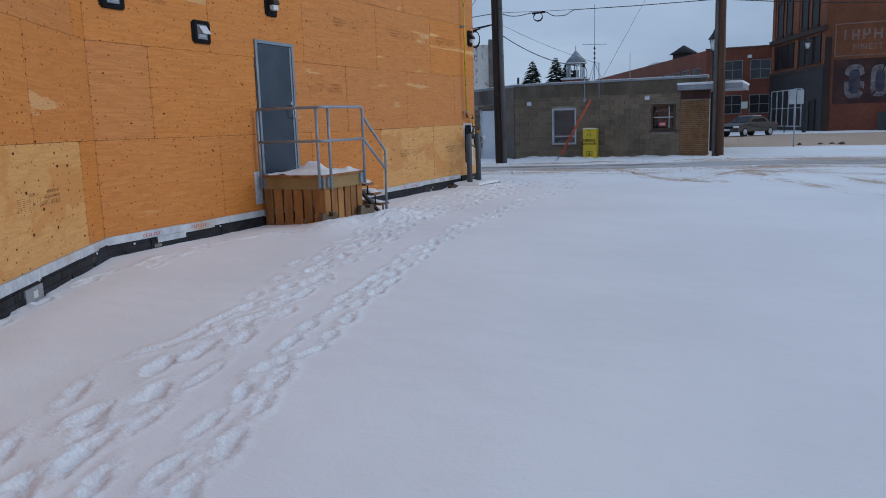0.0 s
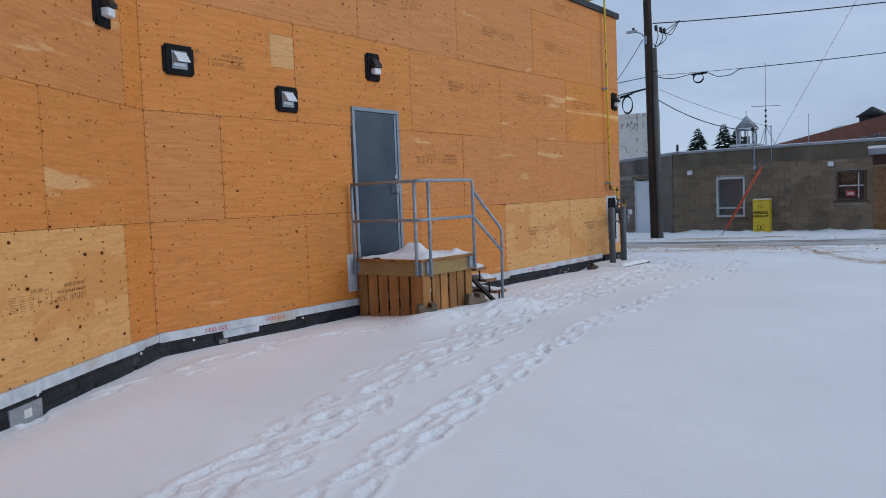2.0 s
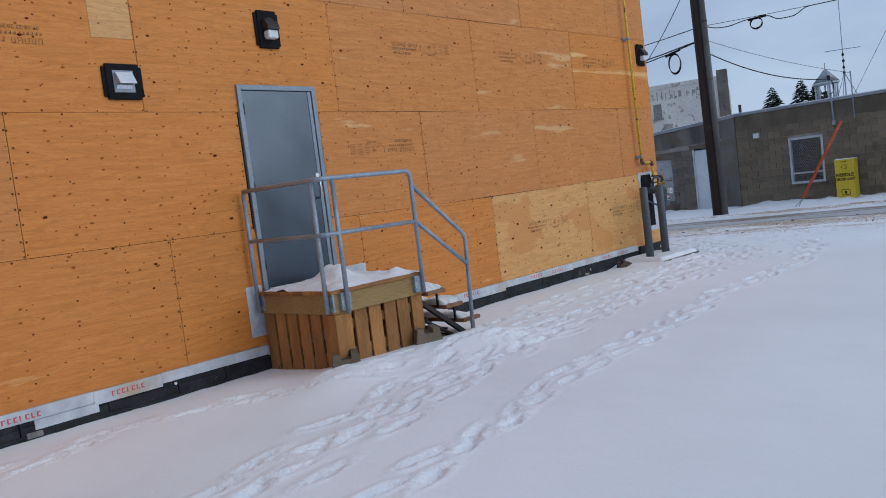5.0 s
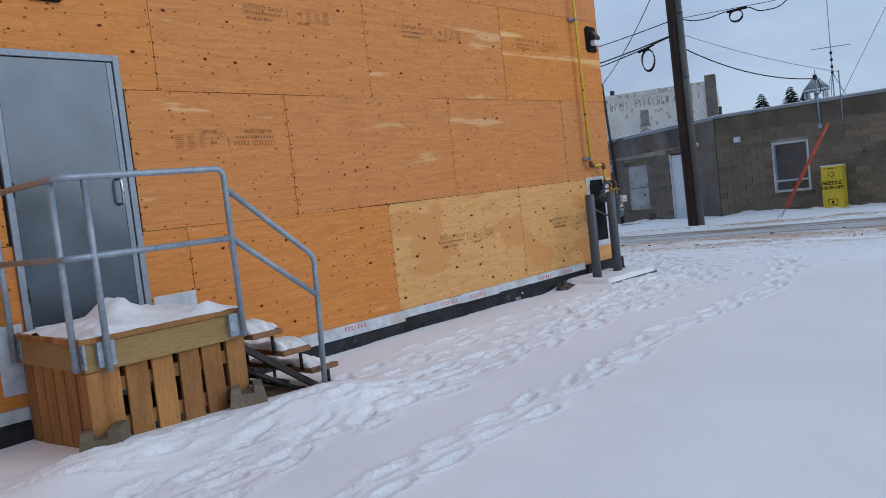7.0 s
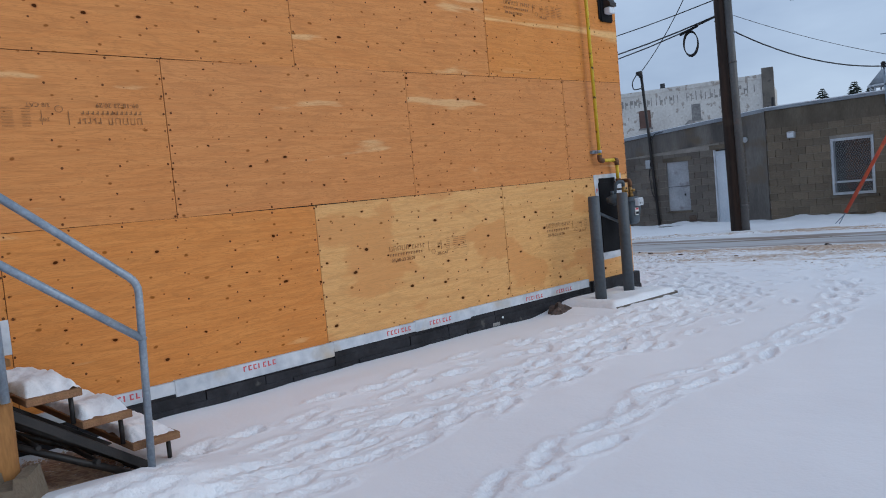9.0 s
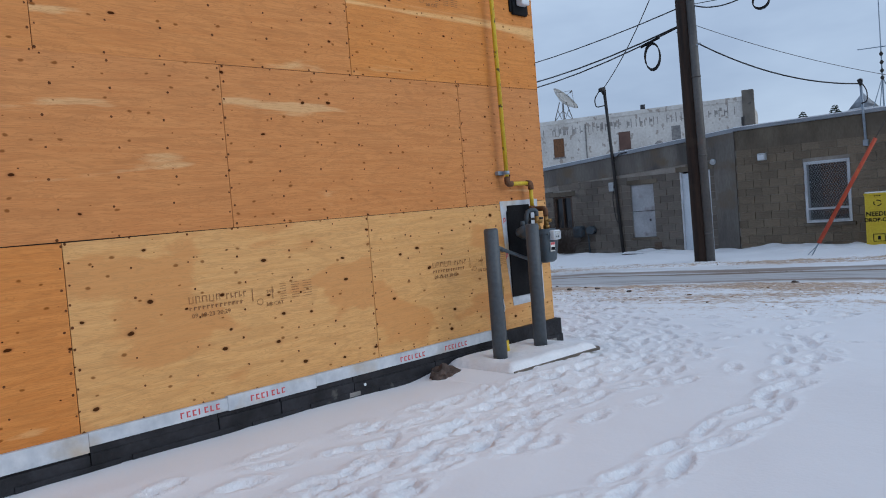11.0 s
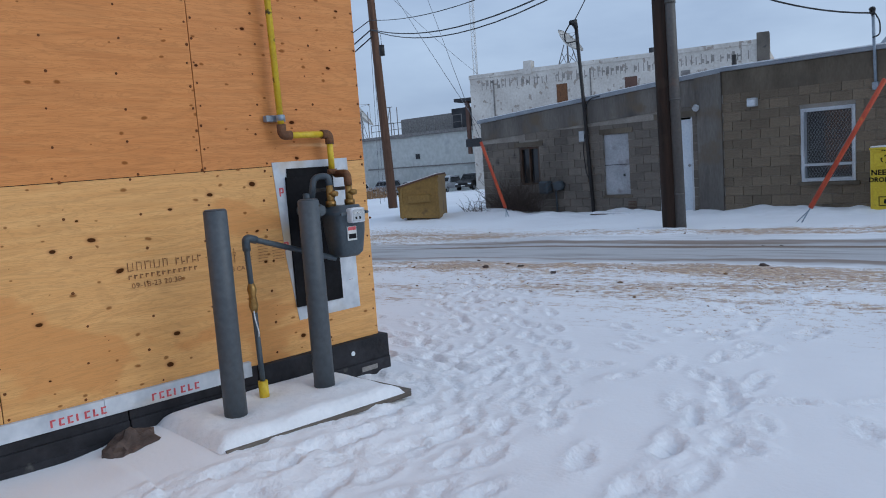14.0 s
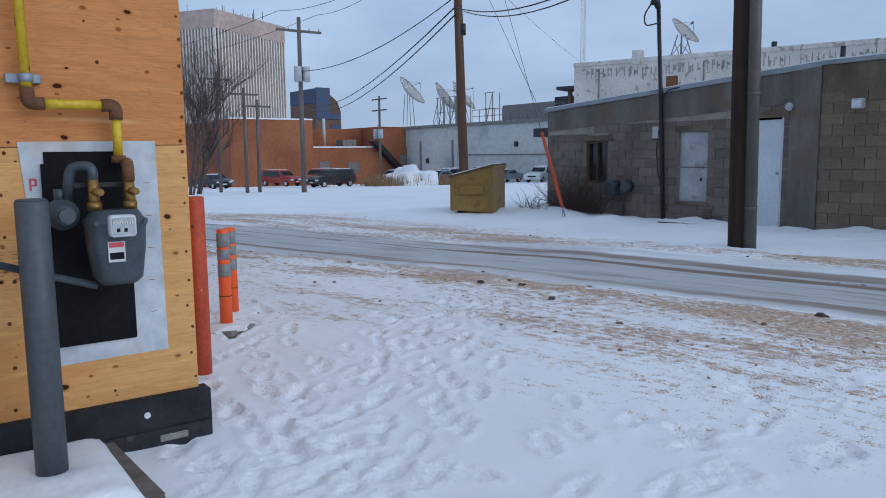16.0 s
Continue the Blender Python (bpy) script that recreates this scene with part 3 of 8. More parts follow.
LANE = [(-90, 12), (-40, 18.5), (-14, 22.2), (-8, 24.0), (-4, 25.4), (0, 26.2), (6, 27.2), (14, 28.2), (60, 31)]


def lane_coords(x, y):
    """Distance from the lane's middle line (positive beyond it) and length along it."""
    best = np.full(x.shape, 1e9)
    side, along, run = np.zeros(x.shape), np.zeros(x.shape), 0.0
    for (ax, ay), (bx, by) in zip(LANE, LANE[1:]):
        dx, dy = bx - ax, by - ay
        seg = math.hypot(dx, dy)
        t = np.clip(((x - ax) * dx + (y - ay) * dy) / seg ** 2, 0, 1)
        ex, ey = x - ax - t * dx, y - ay - t * dy
        d = np.hypot(ex, ey)
        s = np.where(dx * ey - dy * ex > 0, 1.0, -1.0)
        upd = d < best
        best = np.where(upd, d, best)
        side, along = np.where(upd, d * s, side), np.where(upd, run + t * seg, along)
        run += seg
    return side, along


def terrain(x, y):
    """The height of the ground without its small marks."""
    z = np.clip((x - 3.0) * 0.009, -0.12, 0.04) * sstep(y, 18, 30)
    z = z - 0.030 * np.clip(-14 - x, 0, 90) - 0.010 * np.clip(y - 42, 0, 90) * sstep(-x, 20, 45)
    return z



def growing(start, step, stop, rate=1.13):
    out, v = [], start
    while (v < stop if step > 0 else v > stop):
        v += step
        step *= rate
        out.append(v)
    return out


xs = np.array(sorted(growing(-12.5, -0.1, -1500)) + list(np.arange(-12.5, -2.6, 0.08)) + list(np.arange(-2.6, 6.2, 0.025)) + list(np.arange(6.2, 17.0, 0.11)) + growing(17.0, 0.15, 1500))
ys = np.array(sorted(growing(2.4, -0.05, -300)) + list(np.arange(2.4, 23.0, 0.025)) + list(np.arange(23.0, 33.0, 0.09)) + growing(33.0, 0.1, 2500))
GX, GY = np.meshgrid(xs, ys, indexing="ij")
GZ = terrain(GX, GY)
lane_d, lane_s = lane_coords(GX, GY)
near = np.exp(-((np.clip(np.abs(GX) - 14, 0, None)) / 12) ** 2)
GZ = GZ + 0.035 * vnoise(GX * 0.45 + 9, GY * 0.45) + 0.014 * vnoise(GX * 1.7, GY * 1.7) + 0.006 * vnoise(GX * 5, GY * 5)
# drift against the plywood wall and banks along the block building
kx = np.where(GY < 7.64, np.maximum(0.0, (7.64 - GY) * 0.62), 0.0)
wall_gap = GX - kx
GZ += 0.05 * np.exp(-((wall_gap - 0.75) / 0.45) ** 2) * (GY < 17.2) * (0.6 + 0.8 * vnoise(GX * 0.8, GY * 0.9))
GZ += 0.13 * np.exp(-((GX - 1.55) / 0.33) ** 2 - ((GY - 12.15) / 0.55) ** 2)
GZ += 0.055 * sstep(GY, 17.0, 17.5) * (1 - sstep(GY, 18.55, 18.9)) * (1 - sstep(GX, 0.95, 1.5))
GZ += 0.085 * np.exp(-((GX - 1.30) / 0.45) ** 2 - ((GY - 11.2) / 0.95) ** 2)
GZ += 0.085 * np.exp(-((GX - 1.38) / 0.34) ** 2 - ((GY - 10.50) / 0.5) ** 2)
bank = sstep(GY, 29.4, 30.6) * (1 - sstep(GY, 33.0, 36.0)) * sstep(-np.abs(GX + 3.2), -9.5, -8.0)
GZ += bank * (0.05 + 0.10 * vnoise(GX * 0.8, GY * 1.1) + 0.08 * vnoise(GX * 2.6, GY * 2.6) + 0.05 * vnoise(GX * 5.5, GY * 5.5))
GZ += 0.10 * np.exp(-((GX - 6.4) / 2.6) ** 2 - ((GY - 36.5) / 1.3) ** 2) * (1 + 0.8 * vnoise(GX * 1.3, GY * 1.3))
GZ += 0.16 * np.exp(-((GX + 9.6) / 1.4) ** 2 - ((GY - 31.0) / 0.55) ** 2) + 0.14 * np.exp(-((GX + 12.2) / 1.3) ** 2 - ((GY - 30.0) / 0.8) ** 2)
# lane: packed, rutted, rough shoulders
GZ -= 0.035 * np.exp(-(lane_d / 1.5) ** 4) * near
for off, wd, dp in ((-0.75, 0.16, 0.030), (0.65, 0.16, 0.030), (-0.1, 0.12, 0.014), (1.25, 0.10, 0.018), (-1.5, 0.2, 0.022)):
    GZ -= near * dp * np.exp(-((lane_d - off - 0.25 * vnoise(lane_s * 0.35, lane_s * 0 + off * 7)) / wd) ** 2)
shoulder = np.exp(-((np.abs(lane_d) - 2.2) / 0.9) ** 2) * near
GZ += shoulder * (0.035 * vnoise(lane_s * 1.2, lane_d * 5.0) + 0.03 * vnoise(GX * 4.3, GY * 4.3) + 0.014 * vnoise(GX * 11, GY * 11))


# footprints
TROD = np.zeros(GX.shape)

def press(px, py, ang, ln, wd, dp):
    r = ln * 1.5
    i0, i1 = np.searchsorted(xs, (px - r, px + r))
    j0, j1 = np.searchsorted(ys, (py - r, py + r))
    if i1 - i0 < 2 or j1 - j0 < 2:
        return
    x, y = GX[i0:i1, j0:j1] - px, GY[i0:i1, j0:j1] - py
    u, v = (x * math.cos(ang) + y * math.sin(ang)) / (ln / 2), (-x * math.sin(ang) + y * math.cos(ang)) / (wd / 2)
    k = np.sqrt(u * u + v * v) + 0.75 * vnoise((x + px) * 13, (y + py) * 13) + 0.35 * vnoise((x + px) * 31, (y + py) * 31)
    TROD[i0:i1, j0:j1] = np.maximum(TROD[i0:i1, j0:j1], np.exp(-(np.sqrt(u * u + v * v) / 1.75) ** 4))
    GZ[i0:i1, j0:j1] += -dp * np.exp(-np.clip(k, 0, 3) ** 5) + 0.22 * dp * np.exp(-((k - 1.22) / 0.22) ** 2)


def trail(points, rows, stride, jitter, deep, skip=0.0, length=0.27):
    pts = [Vector((*p, 0)) for p in points]
    for row in rows:
        run = rng.random() * stride
        side = 1
        for a, b in zip(pts, pts[1:]):
            d = (b - a)
            ln = d.length
            d = d / ln
            nrm = Vector((-d.y, d.x, 0))
            while run < ln:
                if rng.random() >= skip:
                    p = a + d * run + nrm * (row + side * 0.09 + rng.normal(0, jitter))
                    press(p.x, p.y, math.atan2(d.y, d.x) + rng.normal(0, 0.16), length + rng.normal(0, 0.03), 0.098 + rng.normal(0, 0.012), deep * (0.45 + 0.5 * rng.random()))
                side = -side
                run += stride * (0.85 + 0.3 * rng.random())
            run -= ln


trail([(5.4, 1.2), (3.97, 4.43), (3.44, 6.09), (3.02, 7.45), (2.6, 8.8), (2.4, 9.9), (2.15, 10.6), (1.95, 11.9), (1.85, 13.0), (1.6, 15.4), (1.25, 17.2), (1.0, 18.6)], (-0.19, -0.02, 0.16), 0.40, 0.045, 0.032, length=0.38)
trail([(5.6, 2.2), (4.62, 4.84), (4.08, 6.73), (3.70, 8.05), (3.36, 9.8), (3.2, 10.6), (3.04, 12.0), (2.90, 13.6), (2.74, 15.2), (2.80, 16.9), (2.78, 18.2), (2.2, 20.4)], (0.0,), 0.24, 0.03, 0.040, length=0.34)
trail([(2.4, 3.8), (1.40, 5.45), (0.88, 6.45), (0.84, 7.3), (0.70, 8.6), (0.90, 9.6), (1.5, 10.5), (1.6, 12.2)], (0.0, 0.1), 0.42, 0.05, 0.032, 0.12, 0.32)
trail([(1.5, 12.2), (1.3, 13.4), (1.4, 15.0), (1.45, 16.6)], (-0.35, -0.1, 0.15, 0.45), 0.34, 0.10, 0.034)
trail([(1.5, 15.8), (1.35, 17.2), (1.35, 18.6), (0.65, 19.75), (-0.3, 20.7), (-1.3, 21.6), (-2.0, 22.6)], (-0.48, -0.30, -0.12, 0.06, 0.24, 0.45), 0.29, 0.07, 0.030)
trail([(0.6, 19.4), (-0.5, 19.9), (-1.8, 20.2), (-3.2, 20.9)], (-0.16, 0.05, 0.22), 0.30, 0.07, 0.032)
trail([(2.85, 17.8), (2.4, 19.4), (1.9, 20.6), (1.7, 22.0), (1.2, 23.6)], (-0.1, 0.12), 0.44, 0.10, 0.028)
trail([(1.5, 18.8), (2.4, 19.8), (3.2, 20.3), (4.6, 21.0)], (0.0,), 0.55, 0.10, 0.026, 0.15)
for _ in range(26):
    press(rng.uniform(0.8, 3.6), rng.uniform(18.6, 22.4), rng.random() * 6.3, 0.25, 0.11, 0.018)
GZ += TROD * (0.010 * vnoise(GX * 9 + 3, GY * 9) + 0.011 * vnoise(GX * 18, GY * 17 + 5) + 0.008 * vnoise(GX * 33 + 1, GY * 34))
# the snow stays below the foot of the walls
GZ = np.where((wall_gap < 0.02) & (GY > -12) & (GY < 19.2), np.minimum(GZ, -0.02), GZ)

slush = np.exp(-(np.abs(lane_d + 0.15) / 1.75) ** 4)
wander = 0.5 * vnoise(lane_s * 0.16, lane_s * 0 + 3.3) + 0.2 * vnoise(lane_s * 0.5, lane_s * 0 + 8.1)
rut = np.zeros(GX.shape)
for off, wd, k in ((-1.15, 0.20, 0.9), (-0.55, 0.13, 0.6), (0.35, 0.16, 1.0), (0.95, 0.22, 0.8), (1.7, 0.16, 0.6), (-1.9, 0.16, 0.5)):
    rut = np.maximum(rut, k * (0.75 + 0.9 * vnoise(lane_s * 0.22 + off * 9, lane_d * 0 + off)) * np.exp(-((lane_d - off - wander * (1 + 0.3 * off)) / wd) ** 2))
streaky = vnoise(lane_s * 0.55, lane_d * 3.1) + 0.6 * vnoise(lane_s * 1.6 + 5, lane_d * 7.0) + 0.5 * vnoise(GX * 0.9, GY * 0.9)
near_side = sstep(-lane_d, 1.35, 1.8) * (1 - 0.28 * sstep(-lane_d, 2.2, 2.9) - 0.72 * sstep(-lane_d, 3.2, 6.5))
far_side = sstep(lane_d, 1.4, 1.8) * (1 - sstep(lane_d, 2.1, 3.0 + 1.6 * sstep(-GX, 3, 8)))
sand = (1.02 * near_side + 1.0 * far_side) * (0.95 + 0.95 * streaky)
tracks = np.zeros(GX.shape)
for line in (((2.2, 25.0), (3.0, 23.6), (3.64, 22.27), (4.3, 20.9), (4.9, 20.1), (5.6, 19.6)),
             ((5.0, 20.2), (5.5, 21.3), (5.8, 22.6), (6.6, 24.6)),
             ((5.2, 25.2), (5.9, 23.8), (6.65, 21.9), (7.4, 19.8), (8.4, 17.8), (9.9, 15.4)),
             ((7.0, 24.8), (7.9, 22.7), (8.7, 20.7), (9.7, 18.6), (11.2, 16.2)),
             ((4.0, 25.4), (6.5, 23.2), (9.0, 22.1), (12.5, 21.6)),
             ((8.6, 25.6), (10.2, 23.8), (12.2, 22.6), (15.5, 21.9))):
    for (ax, ay), (bx, by) in zip(line, line[1:]):
        dx, dy = bx - ax, by - ay
        t_ = np.clip(((GX - ax) * dx + (GY - ay) * dy) / (dx * dx + dy * dy), 0, 1)
        gap = np.hypot(GX - ax - t_ * dx, GY - ay - t_ * dy) + 0.25 * vnoise(GX * 0.9, GY * 0.9)
        tracks = np.maximum(tracks, np.exp(-(gap / 0.13) ** 2) + 0.6 * np.exp(-((gap - 0.34) / 0.10) ** 2))
tracks *= 0.75 + 0.9 * vnoise(GX * 1.1, GY * 1.1)
GZ -= 0.02 * np.clip(tracks, 0, 1)
street = sstep(GX, 0.5, 3.0) * sstep(GY, 38.8, 40.5) * (1 - sstep(GY, 63, 65))
apron = sstep(GX, 2.0, 6.0) * np.exp(-((GY - 28.6) / 2.3) ** 2) * (1.1 + 0.6 * streaky)
yard = (1.0 + 0.6 * streaky) * np.exp(-((GX + 11.5) / 7.5) ** 4 - ((GY - 25.8 - (GX + 11) * 0.15) / 2.3) ** 2)
under_steps = sstep(GX, 0.05, 0.15) * (1 - sstep(GX, 1.02, 1.2)) * sstep(GY, 11.6, 11.7) * (1 - sstep(GY, 12.25, 12.5))
GZ -= 0.05 * under_steps
sand = np.clip(np.maximum.reduce([sand, street * 1.45, apron, tracks * 1.5, yard, under_steps * 1.5]), 0, 1.5)
slush = np.clip(np.maximum(slush, street * 0.30), 0, 1)
nx, ny = GX.shape
idx = np.arange(nx * ny).reshape(nx, ny)
faces = np.stack([idx[:-1, :-1], idx[1:, :-1], idx[1:, 1:], idx[:-1, 1:]], -1).reshape(-1, 4)
me = bpy.data.meshes.new("ground")
me.vertices.add(nx * ny)
me.vertices.foreach_set("co", np.stack([GX, GY, GZ], -1).astype(np.float32).ravel())
me.loops.add(faces.size)
me.loops.foreach_set("vertex_index", faces.astype(np.int32).ravel())
me.polygons.add(len(faces))
me.polygons.foreach_set("loop_start", np.arange(0, faces.size, 4, dtype=np.int32))
me.polygons.foreach_set("loop_total", np.full(len(faces), 4, dtype=np.int32))
me.polygons.foreach_set("use_smooth", np.ones(len(faces), dtype=bool))
for key, val in (("slush", slush), ("sand", sand), ("trod", TROD), ("rut", np.clip(rut, 0, 1))):
    me.attributes.new(key, "FLOAT", "POINT").data.foreach_set("value", val.astype(np.float32).ravel())
me.attributes.new("along", "FLOAT_VECTOR", "POINT").data.foreach_set("vector", np.stack([lane_s, lane_d, lane_d * 0], -1).astype(np.float32).ravel())
me.update(calc_edges=True)
me.materials.append(GROUND_MAT)
ground = tagged(new("ground", me), "snow-covered ground with footprint trails and a sandy rutted lane", "ground", kind="structure")


def ground_z(x, y):
    i, j = min(max(np.searchsorted(xs, x), 1), nx - 1), min(max(np.searchsorted(ys, y), 1), ny - 1)
    return float(GZ[i, j])


# ---- the sheathed building ----
ROWS_Z = (0.225, 1.42, 2.575, 3.775, 4.95, 5.40)
KINK, END = 7.64, 19.25
DOOR = (10.68, 11.64, 0.80, 2.84)
BEND = Matrix.Translation((0, KINK, 0)) @ Matrix.Rotation(math.atan(0.62), 4, "Z")   # local y runs to minus along the bent wall

wall_a = tagged(new("wall_1"), "timber building wall sheathed in orange plywood sheets", "wall", kind="structure")
wall_b = tagged(new("wall_2"), "plywood-sheathed wall bending away along the lot", "wall", kind="structure")
wall_b.matrix_basis = BEND
part("wall_core", slab_with_holes(KINK - 0.05, END - 0.012, -0.4, 5.40, -0.20, -0.014, [DOOR], lambda u, v, w: (w, u, v)), DARK_GAP, wall_a)
part("wall_core", box(-0.20, -10.0, -0.4, -0.014, 0.02, 5.40), DARK_GAP, wall_b)
wall_c = tagged(new("wall_3"), "plywood-sheathed end wall of the building", "wall", kind="structure")
part("wall_core", box(-12, END - 0.2, -0.4, -0.21, END - 0.014, 5.40), DARK_GAP, wall_c)
for a, b in ((-2.44, -0.005), (-4.88, -2.445), (-7.32, -4.885)):
    for z0, z1 in zip(ROWS_Z, ROWS_Z[1:]):
        part("plywood_sheet", box(a, END - 0.012, z0 + 0.002, b, END, z1 - 0.002, 0.0015), PLY, wall_c)
wall_d = tagged(new("wall_4"), "plain rear wall closing the building", "wall", kind="structure")
part("wall_core", box(-12.2, -1.0, -0.4, -12.0, END, 5.40), PLY, wall_d)

SHEETS = {
    0: ((KINK, 9.78, 0), (9.78, 12.05, 0), (12.05, 14.43, 0), (14.43, 16.82, 1), (16.82, END, 1)),
    1: ((KINK, 8.57, 0), (8.57, 10.66, 0), (11.66, 13.23, 0), (13.23, 15.59, 0), (15.59, 18.03, 0), (18.03, END, 0)),
    2: ((KINK, 9.72, 0), (9.72, 11.96, 0), (11.96, 14.38, 0), (14.38, 16.78, 0), (16.78, END, 2)),
    3: ((KINK, 8.52, 0), (8.52, 10.89, 0), (10.89, 13.17, 0), (13.17, 15.55, 0), (15.55, 17.97, 0), (17.97, END, 0)),
    4: ((KINK, 9.7, 0), (9.7, 12.1, 0), (12.1, 14.5, 0), (14.5, 16.9, 0), (16.9, END, 0)),
}
PATCH = (9.345, 9.712, 3.21, 3.60)
nails = bmesh.new()


def nail(m, y, z):
    r = rng.uniform(0.0065, 0.0105)
    ring = [nails.verts.new(m @ Vector((0.0012, y + r * math.cos(k * math.pi / 3), z + r * math.sin(k * math.pi / 3)))) for k in range(6)]
    nails.faces.new(ring)


def nail_rows(m, y0, y1, z0, z1, holes=()):
    cols = max(2, round((y1 - y0) / 0.406))
    for i in range(cols + 1):
        y = y0 + 0.018 + (y1 - y0 - 0.036) * i / cols
        edge = i in (0, cols)
        n = max(3, round((z1 - z0) / (0.135 if edge else 0.19)))
        for k in range(n + 1):
            z = z0 + 0.016 + (z1 - z0 - 0.032) * k / n + rng.normal(0, 0.006)
            yy = y + rng.normal(0, 0.007 if edge else 0.020)
            if not any(h[0] < yy < h[1] and h[2] < z < h[3] for h in holes):
                nail(m, yy, z)


I4 = Matrix.Identity(4)


def climb(y):
    """The courses of sheets rise a little towards the corner."""
    return 0.0125 * max(0.0, y - 14.0)


for r, sheets in SHEETS.items():
    z0, z1 = ROWS_Z[r], ROWS_Z[r + 1]
    for y0, y1, pale in sheets:
        holes = [(DOOR[0] - 0.002, DOOR[1] + 0.002, DOOR[2], DOOR[3] + 0.002)] + ([PATCH] if r == 2 else [])
        part("plywood_sheet", slab_with_holes(y0 + 0.0025, y1 - 0.0025, z0 + 0.002, z1 - 0.002, -0.012, -0.002 + 0.002 * rng.random(), holes, lambda u, v, w: (w, u, v + (climb(u) if v > 0.3 else 0.0))), (PLY, PLY_PALE, PLY_BAND)[pale], wall_a)
        nail_rows(I4, y0, y1, z0 + climb((y0 + y1) / 2), z1 + climb((y0 + y1) / 2), holes)
part("plywood_patch", box(-0.012, PATCH[0] + 0.002, PATCH[2] + 0.002, 0.0, PATCH[1] - 0.002, PATCH[3] - 0.002), PLY_PALE, wall_a, "pale plywood patch")
for r in range(5):
    z0, z1 = ROWS_Z[r], ROWS_Z[r + 1]
    if r == 0:
        cuts = ((-0.53, -0.0, 0), (-2.95, -0.53, 1), (-5.4, -2.95, 1), (-7.8, -5.4, 0), (-10, -7.8, 0))
    elif r == 1:
        cuts = ((-1.72, -0.0, 0), (-4.1, -1.72, 0), (-6.5, -4.1, 0), (-10, -6.5, 0))
    elif r == 2:
        cuts = ((-0.36, -0.0, 0), (-2.8, -0.36, 0), (-5.2, -2.8, 0), (-7.6, -5.2, 0), (-10, -7.6, 0))
    else:
        cuts = ((-2.2, -0.0, 0), (-4.6, -2.2, 0), (-7.0, -4.6, 0), (-10, -7.0, 0))
    for a, b, pale in cuts:
        part("plywood_sheet", box(-0.012, a + 0.002, z0 + 0.002, -0.001, b - 0.002, z1 - 0.002), PLY_PALE if pale else PLY, wall_b)
        nail_rows(BEND, a, b, z0, z1)
tagged(part("nail_heads", nails, NAIL, wall_a), kind="stuff")

# unseen wall added out of view: gives the steel door a dark band to reflect
backdrop_wall = tagged(new("wall_5"), "unseen dark backdrop wall added for the steel door to reflect", "wall", kind="structure")
part("wall_core", box(64, -70, -0.5, 66, 34, 7.5), BRICK_RED, backdrop_wall)

roof = tagged(new("roof"), "flat roof with a dark metal edge", "roof", kind="structure")
part("roof_edge", box(-12.2, KINK - 0.02, 5.40, 0.05, END + 0.06, 5.52, 0.01), ROOF_DARK, roof)
eb = bmesh.new()
add_box(eb, -0.25, -10, 5.40, 0.05, 0.02, 5.52, 0.01, BEND)
part("roof_edge", eb, ROOF_DARK, roof)
part("roof_deck", prism([(-12.2, KINK - 0.03), (-0.27, KINK - 0.03), (4.95, -0.75), (4.95, -1.2), (-12.2, -1.2)], "z", 5.38, 5.50), ROOF_DARK, roof)

# foundation membrane: uneven lapped rolls; white flashing tape above
base_a = tagged(new("foundation_1"), "black bitumen membrane over the foundation wall", "foundation", kind="structure")


def membrane(m, y0, y1, parent):
    y = y0
    while y < y1 - 0.01:
        e = min(y1, y + rng.uniform(0.45, 1.1))
        if y1 - e < 0.3:
            e = y1
        lap = 0.118 + 0.022 * rng.random()
        for z0, z1, out in ((-0.35, lap, 0.031), (lap - 0.004, 0.235, 0.020)):
            d = rng.uniform(-0.004, 0.006)
            part("membrane", box(-0.012, y + 0.003, z0, out + d, e - 0.003, z1 - 0.003, 0.004, m), MEMBRANE, parent)
        part("membrane", box(-0.012, y + 0.25, -0.35, 0.040 + 0.004 * rng.random(), e + 0.18, 0.040 + 0.02 * rng.random(), 0.004, m), MEMBRANE, parent)
        y = e


membrane(I4, KINK, END - 1.0, base_a)
bm = bmesh.new()
add_box(bm, -0.05, END - 1.0, -0.35, 0.055, END + 0.045, 0.232, 0.008)
add_box(bm, 0.0, END - 0.75, -0.35, 0.075, END + 0.035, 0.07, 0.006)
part("membrane", bm, MEMBRANE, base_a)
part("mortar_smear", box(0.056, 19.02, 0.005, 0.079, 19.16, 0.04, 0.004), CONCRETE, base_a)
for yy, zz in ((18.97, 0.15),):
    bm = bmesh.new()
    add_tube(bm, [(0.05, yy, zz), (0.06, yy, zz)], 0.016, 10)
    part("washer", bm, WHITE_PLASTIC, base_a)
base_b = tagged(new("foundation_2"), "black bitumen membrane over the bent foundation", "foundation", kind="structure")
base_b.matrix_basis = BEND
membrane(I4, -10.0, 0.02, base_b)
part("patch", box(0.03, -2.40, -0.02, 0.047, -2.02, 0.125, 0.002), REFLECT, base_b, "grey foil patch with a white label")
part("label", box(0.047, -2.24, 0.02, 0.049, -2.15, 0.085), PAPER, base_b)
part("washer", tube([(0.02, -2.05, 0.155), (0.038, -2.05, 0.155)], 0.013, 10), WHITE_PLASTIC, base_b)
part("washer", tube([(0.02, -0.42, 0.14), (0.038, -0.42, 0.14)], 0.013, 10), WHITE_PLASTIC, base_b)

